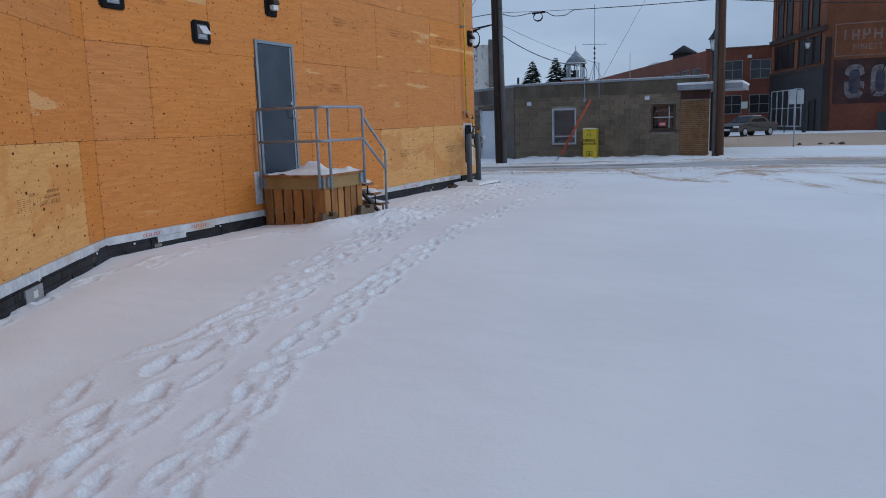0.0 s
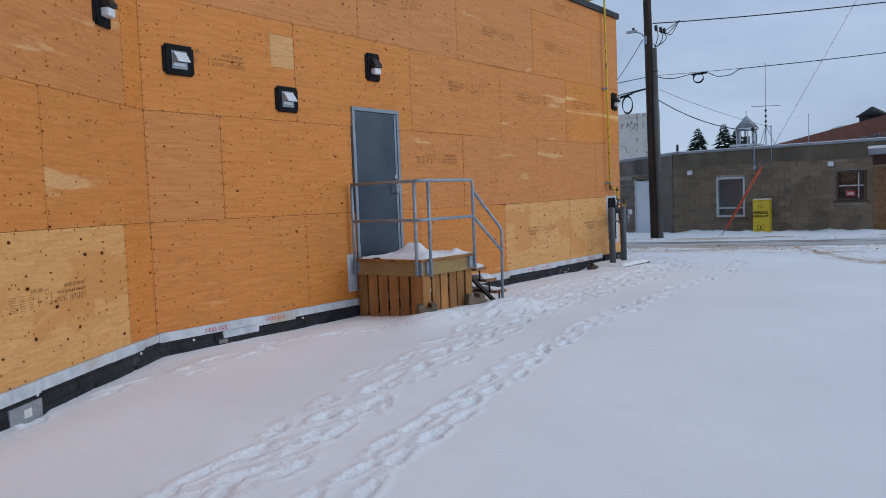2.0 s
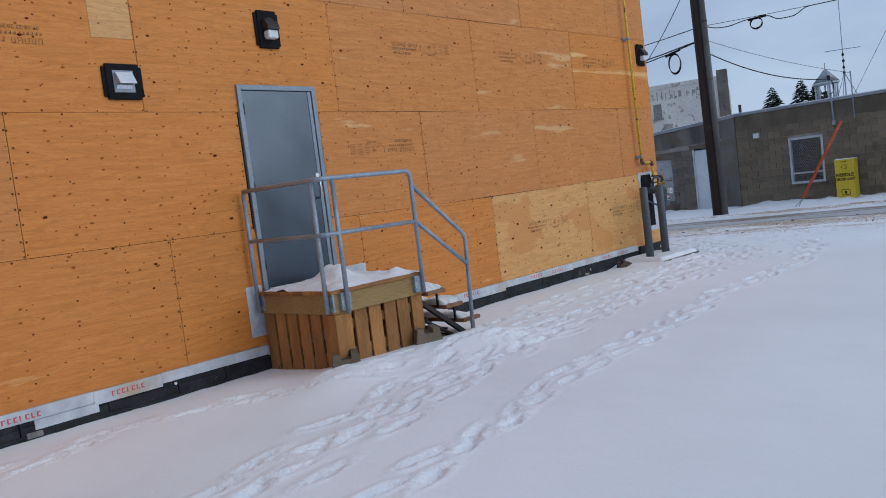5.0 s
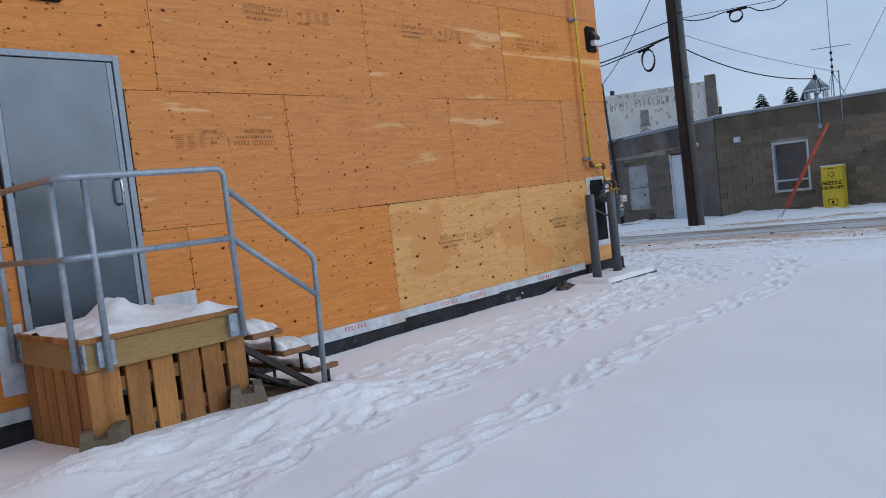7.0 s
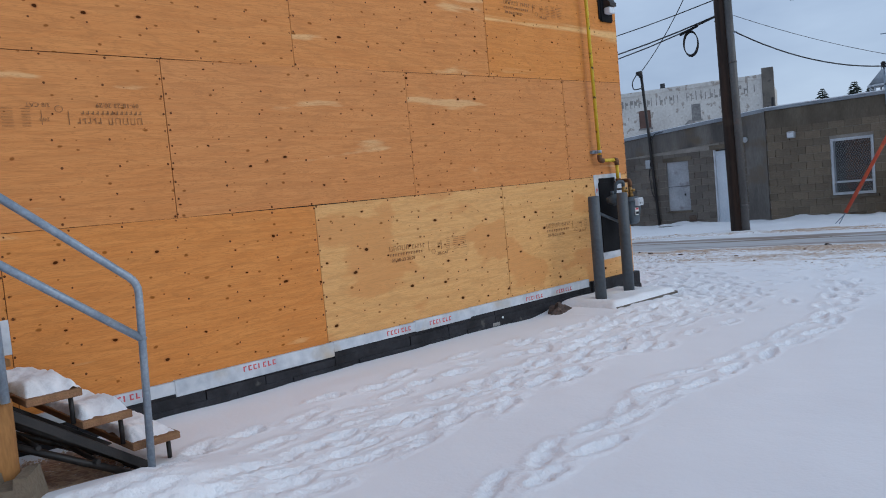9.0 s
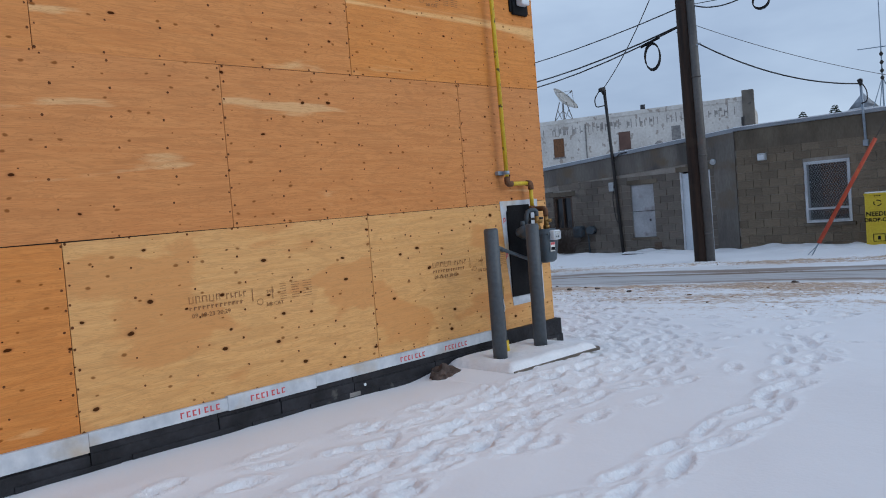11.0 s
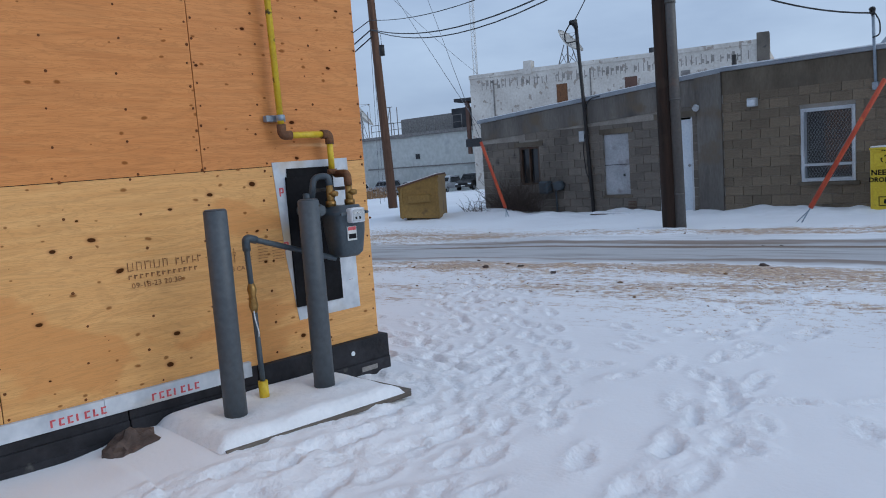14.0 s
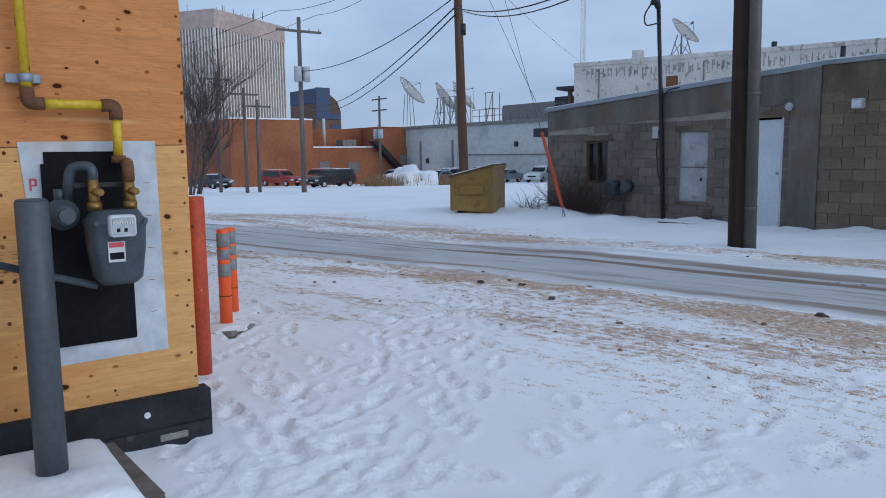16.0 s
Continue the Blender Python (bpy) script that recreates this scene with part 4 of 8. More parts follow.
tape_strip = tagged(new("flashing_tape"), "white flashing tape with red print along the sheathing foot", "tape", kind="structure")
y = KINK
for y1, z0, z1 in ((8.9, 0.165, 0.262), (9.5, 0.145, 0.258), (10.62, 0.17, 0.262), (13.05, 0.16, 0.25), (14.46, 0.135, 0.255), (15.40, 0.172, 0.258), (16.15, 0.165, 0.268), (17.3, 0.178, 0.27), (18.2, 0.178, 0.272)):
    part("tape", box(0.002, y + 0.001, z0, 0.0345, y1 - 0.001, z1, 0.001), TAPE, tape_strip)
    y = y1
part("tape", box(0.002, 8.43, 0.085, 0.0365, 8.93, 0.162, 0.001), TAPE, tape_strip, "lower scrap of white tape")
for yy, zz in ((8.05, 0.13), (16.62, 0.09), (9.62, 0.14)):
    part("washer", tube([(0.02, yy, zz), (0.036, yy, zz)], 0.013, 10), WHITE_PLASTIC, base_a)
part("mortar_smear", box(0.03, 8.36, 0.03, 0.046, 8.48, 0.075, 0.004), CONCRETE, base_a)
part("mortar_smear", box(0.03, 16.45, 0.02, 0.046, 16.56, 0.055, 0.004), CONCRETE, base_a)
for a, b, z0, z1 in ((-0.35, -0.03, 0.180, 0.258), (-0.95, -0.35, 0.165, 0.262), (-2.0, -0.95, 0.17, 0.265), (-3.4, -2.0, 0.16, 0.262), (-5.2, -3.4, 0.165, 0.26), (-10, -5.2, 0.165, 0.262)):
    bm = bmesh.new()
    add_box(bm, 0.002, a + 0.001, z0, 0.0345, b - 0.001, z1, 0.001, BEND)
    part("tape", bm, TAPE, tape_strip)
# red wordmark: plain strokes of its size
for y in (9.05, 12.55, 13.6, 15.05, 15.58, 17.02, 17.56, 8.2):
    bm = bmesh.new()
    z = 0.205 if y < 12 else 0.215
    for k in range(7):
        add_box(bm, 0.0346, y + k * 0.043, z - 0.020, 0.0352, y + k * 0.043 + 0.011, z + 0.021)
        if k not in (3, 5):
            add_box(bm, 0.0346, y + k * 0.043 + 0.012, z + 0.012, 0.0352, y + k * 0.043 + 0.028, z + 0.021)
        if k not in (0, 3):
            add_box(bm, 0.0346, y + k * 0.043 + 0.012, z - 0.020, 0.0352, y + k * 0.043 + 0.028, z - 0.011)
    part("print", bm, INK_RED, tape_strip)

# the mill's stamp on the sheets: brand as plain blocks, grades as characters
WALL_TEXT = Matrix(((0, 0, 1, 0), (1, 0, 0, 0), (0, 1, 0, 0), (0, 0, 0, 1)))


def stamp(y, z, flip=False, strength=INK, date="09-18-23 20:29", wall=I4):
    ob = tagged(new("grade_stamp"), "faded mill grade stamp printed on plywood", "stamp", kind="structure")
    ob.matrix_basis = wall @ Matrix.Translation((0.0035, y, z)) @ (Matrix.Rotation(math.pi, 4, "X") if flip else I4) @ Matrix.Diagonal((1, 1.2, 1.1, 1))
    bm = bmesh.new()
    u = 0.0
    for k, w in enumerate((0.032, 0.030, 0.034, 0.034, 0.028)):
        add_box(bm, 0, u, 0.012, 0.0006, u + 0.004, 0.056)
        add_box(bm, 0, u + w - 0.008, 0.014, 0.0006, u + w - 0.005, 0.054)
        add_box(bm, 0, u + 0.008, 0.012 if k in (0, 3) else 0.050, 0.0006, u + w - 0.010, 0.016 if k in (0, 3) else 0.055)
        u += w + 0.010
    for k in range(5):
        add_box(bm, 0, 0.235 + 0.028 * k, 0.012, 0.0006, 0.239 + 0.028 * k, 0.050)
        add_box(bm, 0, 0.241 + 0.028 * k, 0.040 - 0.02 * (k % 2), 0.0006, 0.252 + 0.028 * k, 0.047 - 0.02 * (k % 2))
    for k in range(13):
        add_box(bm, 0, 0.0 + 0.027 * k, -0.030, 0.0006, 0.006 + 0.027 * k, -0.008)
        add_box(bm, 0, 0.006 + 0.027 * k, -0.016, 0.0006, 0.016 + 0.027 * k, -0.010)
    add_box(bm, 0, 0.405, -0.030, 0.0006, 0.409, 0.055)
    add_box(bm, 0, 0.545, -0.030, 0.0006, 0.548, 0.055)
    for j in range(7):
        for k in range(3):
            add_box(bm, 0, 0.60 + 0.085 * k, 0.060 - 0.017 * j, 0.0006, 0.645 + 0.085 * k + 0.012 * ((j * 3 + k) % 3), 0.0628 - 0.017 * j)
    for k in range(14):
        a0, a1 = 2 * math.pi * k / 14, 2 * math.pi * (k + 0.8) / 14
        q = [bm.verts.new((0.0006, 0.455 + r * math.cos(a), -0.040 + r * math.sin(a))) for a, r in ((a0, 0.022), (a1, 0.022), (a1, 0.018), (a0, 0.018))]
        bm.faces.new(q)
    part("print", bm, strength, ob)
    letters(date, 0.040, strength, Matrix.Translation((0, 0.01, -0.078)) @ WALL_TEXT, ob, "date_print", 0.0004)
    letters("3/8 CAT", 0.036, strength, Matrix.Translation((0, 0.495, -0.075)) @ WALL_TEXT, ob, "grade_print", 0.0004)
    letters("24/0", 0.030, strength, Matrix.Translation((0, 0.505, 0.012)) @ WALL_TEXT, ob, "grade_print", 0.0004)
    return ob


stamp(15.20, 0.93)
stamp(-1.25, 0.88, True, wall=BEND)
stamp(17.52, 0.93, date="09-18-23 20:38")
for y, z, flip in ((8.95, 3.18, True), (13.05, 2.16, True), (12.9, 3.35, False), (14.95, 3.35, False), (17.1, 3.38, False), (11.2, 4.4, False), (13.9, 4.35, False), (16.0, 4.4, False), (16.4, 5.2, False)):
    stamp(y, z, flip)


# ---- wall fittings ----
def vent_hood(y, z, w, h):
    ob = thing("vent_hood", "white louvred vent hood on a black wall block", "vent", 0, y, z, group="vent hoods on the plywood wall")
    part("mounting_block", box(0.0, -w / 2, -h / 2, 0.030, w / 2, h / 2, 0.01), BLACK_PLASTIC, ob)
    part("mounting_block", box(-0.001, -w / 2 - 0.028, -h / 2 + 0.025, 0.016, w / 2 + 0.028, h / 2 - 0.025, 0.005), BLACK_PLASTIC, ob)
    bm = prism([(0.034, 0.078), (0.046, 0.078), (0.118, -0.020), (0.118, -0.030), (0.108, -0.030), (0.040, 0.060), (0.034, 0.060)], "y", -0.074, 0.074)
    for sy in (-0.074, 0.070):
        part("cheek", prism([(0.034, 0.070), (0.042, 0.070), (0.114, -0.026), (0.034, -0.026)], "y", sy, sy + 0.004), SIGN_BACK, ob)
    part("hood", bm, WHITE_PLASTIC, ob, "pale metal hood")
    part("flap", box(0.028, -0.07, -0.085, 0.045, 0.07, -0.02, 0.003, Matrix.Rotation(0.18, 4, "Y")), CHROME, ob, "shiny metal flap")
    part("flange", box(0.028, -0.092, -0.095, 0.034, 0.092, 0.095, 0.002), STEEL_FRAME, ob)
    return ob


vent_hood(8.08, 3.125, 0.32, 0.32)
vent_hood(9.56, 2.835, 0.30, 0.31)


def wall_lamp(m, name_label):
    ob = tagged(new("wall_lamp"), name_label, "lamp", "wall lamps on the plywood")
    ob.matrix_basis = m
    part("mounting_block", box(0.0, -0.115, -0.19, 0.032, 0.115, 0.19, 0.01), BLACK_PLASTIC, ob)
    part("mounting_block", box(-0.001, -0.145, -0.165, 0.016, 0.145, 0.165, 0.005), BLACK_PLASTIC, ob)
    bm = bmesh.new()
    add_tube(bm, [(0.03, 0, 0.045), (0.06, 0, 0.045), (0.075, 0, 0.042)], [0.075, 0.07, 0.03], 16)
    part("housing", bm, BLACK_STEEL, ob)
    part("visor", prism([(0.03, 0.085), (0.09, 0.075), (0.13, 0.020), (0.13, -0.016), (0.03, -0.016)], "y", -0.070, 0.070), BLACK_STEEL, ob)
    bm = bmesh.new()
    add_box(bm, 0.03, -0.062, -0.105, 0.115, 0.062, -0.020, 0.016)
    part("lens", bm, WHITE_PLASTIC, ob, "frosted white lens")
    return ob


wall_lamp(pose(0, 11.14, 3.405), "black wall lamp with frosted lens above the door")
wall_lamp(pose(0, 19.02, 3.565), "black wall lamp beside the yellow gas pipe")
wall_lamp(BEND @ pose(0, -0.70, 3.44), "black wall lamp on the bent plywood wall")

door = tagged(new("door_1"), "closed galvanised steel door in a steel frame", "door", kind="structure")
y0, y1, z0, z1 = DOOR
part("door_leaf", box(-0.035, y0 + 0.055, z0 + 0.02, 0.006, y1 - 0.055, z1 - 0.055, 0.003), STEEL_DOOR, door)
for a, b, c, d in ((y0, y0 + 0.05, z0, z1), (y1 - 0.05, y1, z0, z1), (y0 + 0.05, y1 - 0.05, z1 - 0.05, z1)):
    part("frame", box(-0.10, a, c, 0.024, b, d, 0.003), STEEL_FRAME, door)
part("threshold", box(-0.10, y0 + 0.05, z0 - 0.005, 0.04, y1 - 0.05, z0 + 0.016, 0.002), CHROME, door)
part("door_core", box(-0.10, y0 + 0.05, z0 + 0.016, -0.036, y1 - 0.05, z1 - 0.05), DARK_GAP, door)
part("door_handle", tube(rounded([(0.006, 11.50, 1.86), (0.075, 11.50, 1.86), (0.085, 11.50, 1.76), (0.075, 11.50, 1.66), (0.006, 11.50, 1.66)], 0.03), 0.011, 8), CHROME, door, "chrome pull handle")
bm = bmesh.new()
add_tube(bm, [(0.004, 11.53, 1.90), (0.014, 11.53, 1.90)], 0.024, 12)
part("lock", bm, CHROME, door)
for z in (1.05, 1.82, 2.6):
    part("hinge", tube([(0.02, y0 + 0.053, z - 0.055), (0.02, y0 + 0.053, z + 0.055)], 0.009, 8), BLACK_STEEL, door)
astr = box(0.006, y1 - 0.10, z0 + 0.03, 0.012, y1 - 0.058, z1 - 0.06, 0.001)
part("astragal", astr, STEEL_FRAME, door)
for a, b, c, d in ((10.48, 10.66, 0.36, 0.86), (11.67, 12.05, 0.66, 0.88)):
    part("flashing_scrap", box(0.001, a, c, 0.004, b, d, 0.001), TAPE, door, "loose scrap of white flashing")


# ---- landing, rails and steps ----
landing = thing("wooden_landing", "small treated-wood landing below the steel door, snow on top", "landing", 0, 10.60, 0)
LX, LY, LZ = 1.172, 1.135, 0.80
for k in range(8):
    a = 0.03 + k * (LX + 0.02 - 0.03) / 8
    part("deck_board", box(a, -0.02, LZ - 0.035, a + 0.138, LY + 0.02, LZ, 0.004), LUMBER, landing)
part("rim_board", box(LX - 0.038, 0.0, LZ - 0.215, LX, LY, LZ - 0.037, 0.004), LUMBER_RIM, landing)
part("rim_board", box(0.03, 0.0, LZ - 0.215, LX - 0.04, 0.038, LZ - 0.037, 0.004), LUMBER_RIM, landing)
part("rim_board", box(0.03, LY - 0.038, LZ - 0.215, LX - 0.04, LY, LZ - 0.037, 0.004), LUMBER_RIM, landing)
for k in range(6):
    a = 0.075 + k * 0.184
    tilt = Matrix.Translation((0, a + 0.06, 0)) @ Matrix.Rotation(rng.normal(0, 0.012), 4, "X") @ Matrix.Translation((0, -a - 0.06, 0))
    part("skirt_board", box(LX - 0.062, a, -0.12, LX - 0.040, a + 0.150, LZ - 0.20, 0.004, tilt), LUMBER, landing)
for k in range(6):
    a = 0.06 + k * 0.182
    part("skirt_board", box(a, 0.016, -0.12, a + 0.150, 0.037, LZ - 0.20, 0.004), LUMBER, landing)
for k in range(5):
    a = 0.06 + k * 0.21
    part("skirt_board", box(a, LY - 0.037, -0.12, a + 0.135, LY - 0.016, LZ - 0.20, 0.004), LUMBER, landing)
for x, y in ((LX - 0.155, 0.045), (LX - 0.155, LY - 0.135), (0.05, 0.045), (0.05, LY - 0.135)):
    part("post", box(x, y, -0.1, x + 0.09, y + 0.09, LZ - 0.04, 0.004), LUMBER, landing)
part("corner_post", box(LX - 0.070, -0.012, 0.10, LX + 0.022, 0.080, LZ - 0.217, 0.005), LUMBER, landing)
for z in (0.16, 0.42):
    part("stringer", box(LX - 0.10, 0.06, z, LX - 0.064, LY - 0.06, z + 0.09), LUMBER, landing)


def deck_block(x, y, z, rz):
    ob = thing("deck_block", "grey precast concrete deck foot half buried in snow", "concrete block", x, y, z, rz, "deck feet under the landing")
    bm = prism([(-0.155, -0.16), (0.155, -0.16), (0.110, 0.105), (0.048, 0.105), (0.042, 0.055), (-0.042, 0.055), (-0.048, 0.105), (-0.110, 0.105)], "x", -0.11, 0.11)
    part("block", bm, BLOCK, ob)


deck_block(1.18, 10.66, 0.135, -38)
deck_block(1.20, 11.68, 0.145, -30)



def snow_sheet(name, label, x0, y0, x1, y1, z, depth, seed, bumps=()):
    """A drifted snow cover on a flat top: thin ragged edges, soft heaps."""
    bm_, nu, nv, grid_ = bmesh.new(), 34, 34, {}
    for i_ in range(nu):
        for j_ in range(nv):
            u_, v_ = i_ / (nu - 1), j_ / (nv - 1)
            rag = 0.06 * noise.noise(Vector((u_ * 5, v_ * 5, seed)))
            x_, y_ = x0 + (x1 - x0) * u_, y0 + (y1 - y0) * v_
            e_ = max(0.0, min(1.0, 5.5 * (min(u_, 1 - u_, v_, 1 - v_) + rag)))
            h_ = depth * (0.75 + 0.6 * noise.noise(Vector((x_ * 2.6, y_ * 2.6, seed + 3))))
            h_ += sum(b_[3] * math.exp(-((x_ - b_[0]) ** 2 + (y_ - b_[1]) ** 2) / b_[2] ** 2) for b_ in bumps)
            h_ += 0.018 * noise.noise(Vector((x_ * 9, y_ * 9, seed))) + 0.010 * noise.noise(Vector((x_ * 21, y_ * 21, seed)))
            grid_[i_, j_] = bm_.verts.new((x_, y_, z - 0.004 + h_ * (1 - (1 - e_) ** 2)))
    for i_ in range(nu - 1):
        for j_ in range(nv - 1):
            bm_.faces.new((grid_[i_, j_], grid_[i_ + 1, j_], grid_[i_ + 1, j_ + 1], grid_[i_, j_ + 1]))
    return tagged(part(name, bm_, SNOW, None, smooth=True), label, "snow")


snow_sheet("snow_on_landing", "heaped snow lying on the wooden landing", 0.10, 10.60, 1.175, 11.74, LZ, 0.055, 4, ((0.80, 11.00, 0.15, 0.085), (0.66, 10.98, 0.07, 0.055), (0.78, 11.06, 0.05, 0.035), (0.62, 11.08, 0.18, 0.055), (1.02, 11.55, 0.09, 0.05), (0.55, 11.15, 0.3, 0.04)))

R = 0.0215
rail = thing("guard_rail", "grey galvanised pipe guard rail round the landing", "railing", 0, 0, 0)
part("post", tube([(0.06, 10.565, 0.60), (0.06, 10.565, 1.77)], R), GALV, rail)
part("post", tube([(1.13, 10.565, 0.60), (1.13, 10.565, 1.78)], R), GALV, rail)
part("post", tube([(1.225, 10.73, 0.58), (1.225, 10.73, 1.78)], R), GALV, rail)
part("top_rail", tube(rounded([(0.06, 10.565, 1.79), (1.20, 10.565, 1.79), (1.225, 10.64, 1.792), (1.225, 11.70, 1.80), (1.225, 11.70, 0.60)], 0.07), R), GALV, rail)
part("mid_rail", tube(rounded([(0.06, 10.565, 1.30), (1.20, 10.565, 1.30), (1.225, 10.64, 1.302), (1.225, 11.70, 1.305)], 0.05), R * 0.95), GALV, rail)
part("hand_rail", tube(rounded([(1.225, 11.70, 1.66), (1.225, 12.40, 1.085), (1.225, 12.355, 0.02)], 0.06), R), GALV, rail)
part("lower_rail", tube([(1.225, 11.70, 1.305), (1.225, 12.40, 0.77)], R), GALV, rail)
for x, y, rz in ((0.06, 10.60, 90), (1.13, 10.60, 90), (1.205, 10.73, 0), (1.205, 11.66, 0)):
    bm = box(-0.042 if rz == 0 else -0.012, -0.055, -0.07, 0.006, 0.055, 0.09, 0.003)
    for dz in (-0.035, 0.05):
        for dy in (-0.035, 0.035):
            add_tube(bm, [(0.0, dy, dz), (0.016, dy, dz)], 0.009, 6)
    pl = part("bracket", bm, GALV, rail)
    pl.matrix_basis = pose(x, y, 0.68, 0, 0, -rz)

steps = thing("steps", "black steel stair with snowy wooden treads", "stair", 0, 0, 0)
for k, (ya, yb, z) in enumerate(((11.80, 12.07, 0.58), (12.05, 12.31, 0.40), (12.29, 12.56, 0.21))):
    part("tread", box(0.22, ya, z - 0.04, 1.17, yb, z, 0.006), TREAD, steps)
    for x in (0.30, 1.06):
        bm = bmesh.new()
        add_tube(bm, [(x, yb - 0.03, z - 0.04), (x, yb - 0.03, z - 0.20)], 0.014, 6)
        part("strut", bm, BLACK_STEEL, steps)
for x in (0.30, 1.06):
    bm = prism([(11.72, 0.555), (11.72, 0.50), (12.50, -0.06), (12.58, -0.06)], "x", x - 0.025, x + 0.025)
    part("stringer", bm, BLACK_STEEL, steps)
for x, dz in ((0.34, 0.17), (1.02, 0.17), (0.66, 0.08)):
    part("brace", tube([(x, 11.76, 0.50 - dz), (x, 12.42, 0.02 - dz * 0.4)], 0.020, 8), BLACK_STEEL, steps)
for y_, z_ in ((11.86, 0.30), (12.14, 0.14), (12.36, 0.02)):
    part("cross_bar", tube([(0.30, y_, z_), (1.06, y_, z_)], 0.014, 6), BLACK_STEEL, steps)
for k, (ya, yb, z) in enumerate(((11.80, 12.07, 0.58), (12.05, 12.31, 0.40), (12.29, 12.56, 0.21))):
    s = snow_sheet("snow_on_tread", "snow lying on a stair tread", 0.24, ya + 0.01, 1.14, yb - 0.01, z, 0.072, 20 + k)
    tagged(s, group="snow on the treads")


# ---- gas service at the corner ----
panel = thing("meter_backing", "white flashing sheet with a black board behind the gas meter", "panel", 0, 0, 0)
part("flashing_sheet", prism([(18.60, 0.455), (19.105, 0.46), (19.095, 1.505), (18.50, 1.50), (18.515, 1.30), (18.54, 0.9)], "x", 0.001, 0.005), TAPE, panel)
part("board", box(0.005, 18.585, 0.545, 0.022, 18.955, 1.40, 0.003), BLACK_PLASTIC, panel)
part("board", box(0.005, 18.60, 1.0, 0.018, 18.94, 1.455, 0.003), BLACK_PLASTIC, panel)
bm = bmesh.new()
for z in (0.66, 0.82, 0.98, 1.14, 1.30):
    add_box(bm, 0.005, 19.03, z, 0.0055, 19.06, z + 0.003)
tagged(part("print", bm, INK, panel), kind="stuff")
for z in (1.28, 0.93):
    bm = bmesh.new()
    add_box(bm, 0.005, 18.535, z, 0.0056, 18.545, z + 0.055)
    add_box(bm, 0.005, 18.545, z + 0.045, 0.0056, 18.565, z + 0.055)
    add_box(bm, 0.005, 18.558, z + 0.022, 0.0056, 18.568, z + 0.05)
    add_box(bm, 0.005, 18.545, z + 0.02, 0.0056, 18.565, z + 0.028)
    part("print", bm, INK_RED, panel)

gas = thing("gas_pipe", "yellow painted gas pipe clamped to the plywood", "pipe", 0, 0, 0)
PX = 0.085
part("riser", tube([(PX, 18.47, 5.70), (PX, 18.545, 1.70)], 0.021, 10), YELLOW, gas)
part("roof_run", tube([(PX, 18.47, 5.72), (-2.6, 18.47, 5.72)], 0.021, 8), YELLOW, gas)
part("offset", tube([(PX, 18.57, 1.665), (PX, 18.88, 1.665)], 0.021, 10), YELLOW, gas)
part("drop", tube([(PX, 18.905, 1.64), (PX, 18.905, 1.42)], 0.021, 10), YELLOW, gas)
for pts in ([(PX, 18.545, 1.735), (PX, 18.545, 1.665), (PX, 18.61, 1.665)], [(PX, 18.845, 1.665), (PX, 18.905, 1.665), (PX, 18.905, 1.60)]):
    part("elbow", tube(rounded(pts, 0.045), 0.030, 10), RUST, gas)
part("elbow", tube(rounded([(PX, 18.47, 5.66), (PX, 18.47, 5.72), (PX - 0.06, 18.47, 5.72)], 0.03), 0.028, 8), YELLOW, gas)
for y, z in ((18.545, 1.775), (18.508, 3.80)):
    bm = box(0.0, y - 0.075, z - 0.02, 0.042, y + 0.065, z + 0.02, 0.004)
    part("strut_channel", bm, GALV, gas)
    part("clamp", tube([(PX, y, z - 0.018), (PX, y, z + 0.018)], 0.029, 10), GALV, gas)
part("union", tube([(PX, 18.905, 1.435), (PX, 18.905, 1.40)], 0.033, 8), RUST, gas)

meter = thing("gas_meter", "grey diaphragm gas meter with brass valves and white index", "gas meter", 0.27, 18.83, 1.03)
# body: swelling case, narrower at the foot
sec = [(-0.165, 0.060, 0.075), (-0.14, 0.085, 0.10), (0.0, 0.105, 0.118), (0.09, 0.108, 0.122), (0.105, 0.118, 0.130), (0.125, 0.118, 0.130), (0.13, 0.105, 0.115), (0.165, 0.085, 0.095)]
bm = bmesh.new()
rings = []
for z, hx, hy in sec:
    ring = []
    for k in range(20):
        a = 2 * math.pi * k / 20
        c, s = math.cos(a), math.sin(a)
        ring.append(bm.verts.new((hx * math.copysign(abs(c) ** 0.55, c), hy * math.copysign(abs(s) ** 0.55, s), z)))
    rings.append(ring)
for q, r in zip(rings, rings[1:]):
    for k in range(20):
        bm.faces.new((q[k], q[(k + 1) % 20], r[(k + 1) % 20], r[k]))
bm.faces.new(list(reversed(rings[0])))
bm.faces.new(rings[-1])
part("case", bm, METER_GREY, meter, smooth=True)
for y in (-0.10, -0.035, 0.035, 0.10):
    part("bolt", tube([(0.112, y, 0.115), (0.128, y, 0.115)], 0.010, 6), METER_GREY, meter)
idx_box = part("index", box(0.10, -0.055, 0.055, 0.165, 0.055, 0.150, 0.014), WHITE_PLASTIC, meter, "white index housing with dials")
part("index_window", box(0.165, -0.046, 0.066, 0.1675, 0.046, 0.140, 0.002), SIGN_BACK, idx_box)
for k in range(4):
    part("dial", tube([(0.1675, -0.032 + 0.021 * k, 0.118), (0.1685, -0.032 + 0.021 * k, 0.118)], 0.008, 10), PAPER, idx_box)
bm = bmesh.new()
for k in range(4):
    add_box(bm, 0.1686, -0.034 + 0.021 * k, 0.112, 0.169, -0.031 + 0.021 * k, 0.122)
for k in range(2):
    add_box(bm, 0.1676, -0.030 + 0.03 * k, 0.078, 0.1684, -0.016 + 0.03 * k, 0.094)
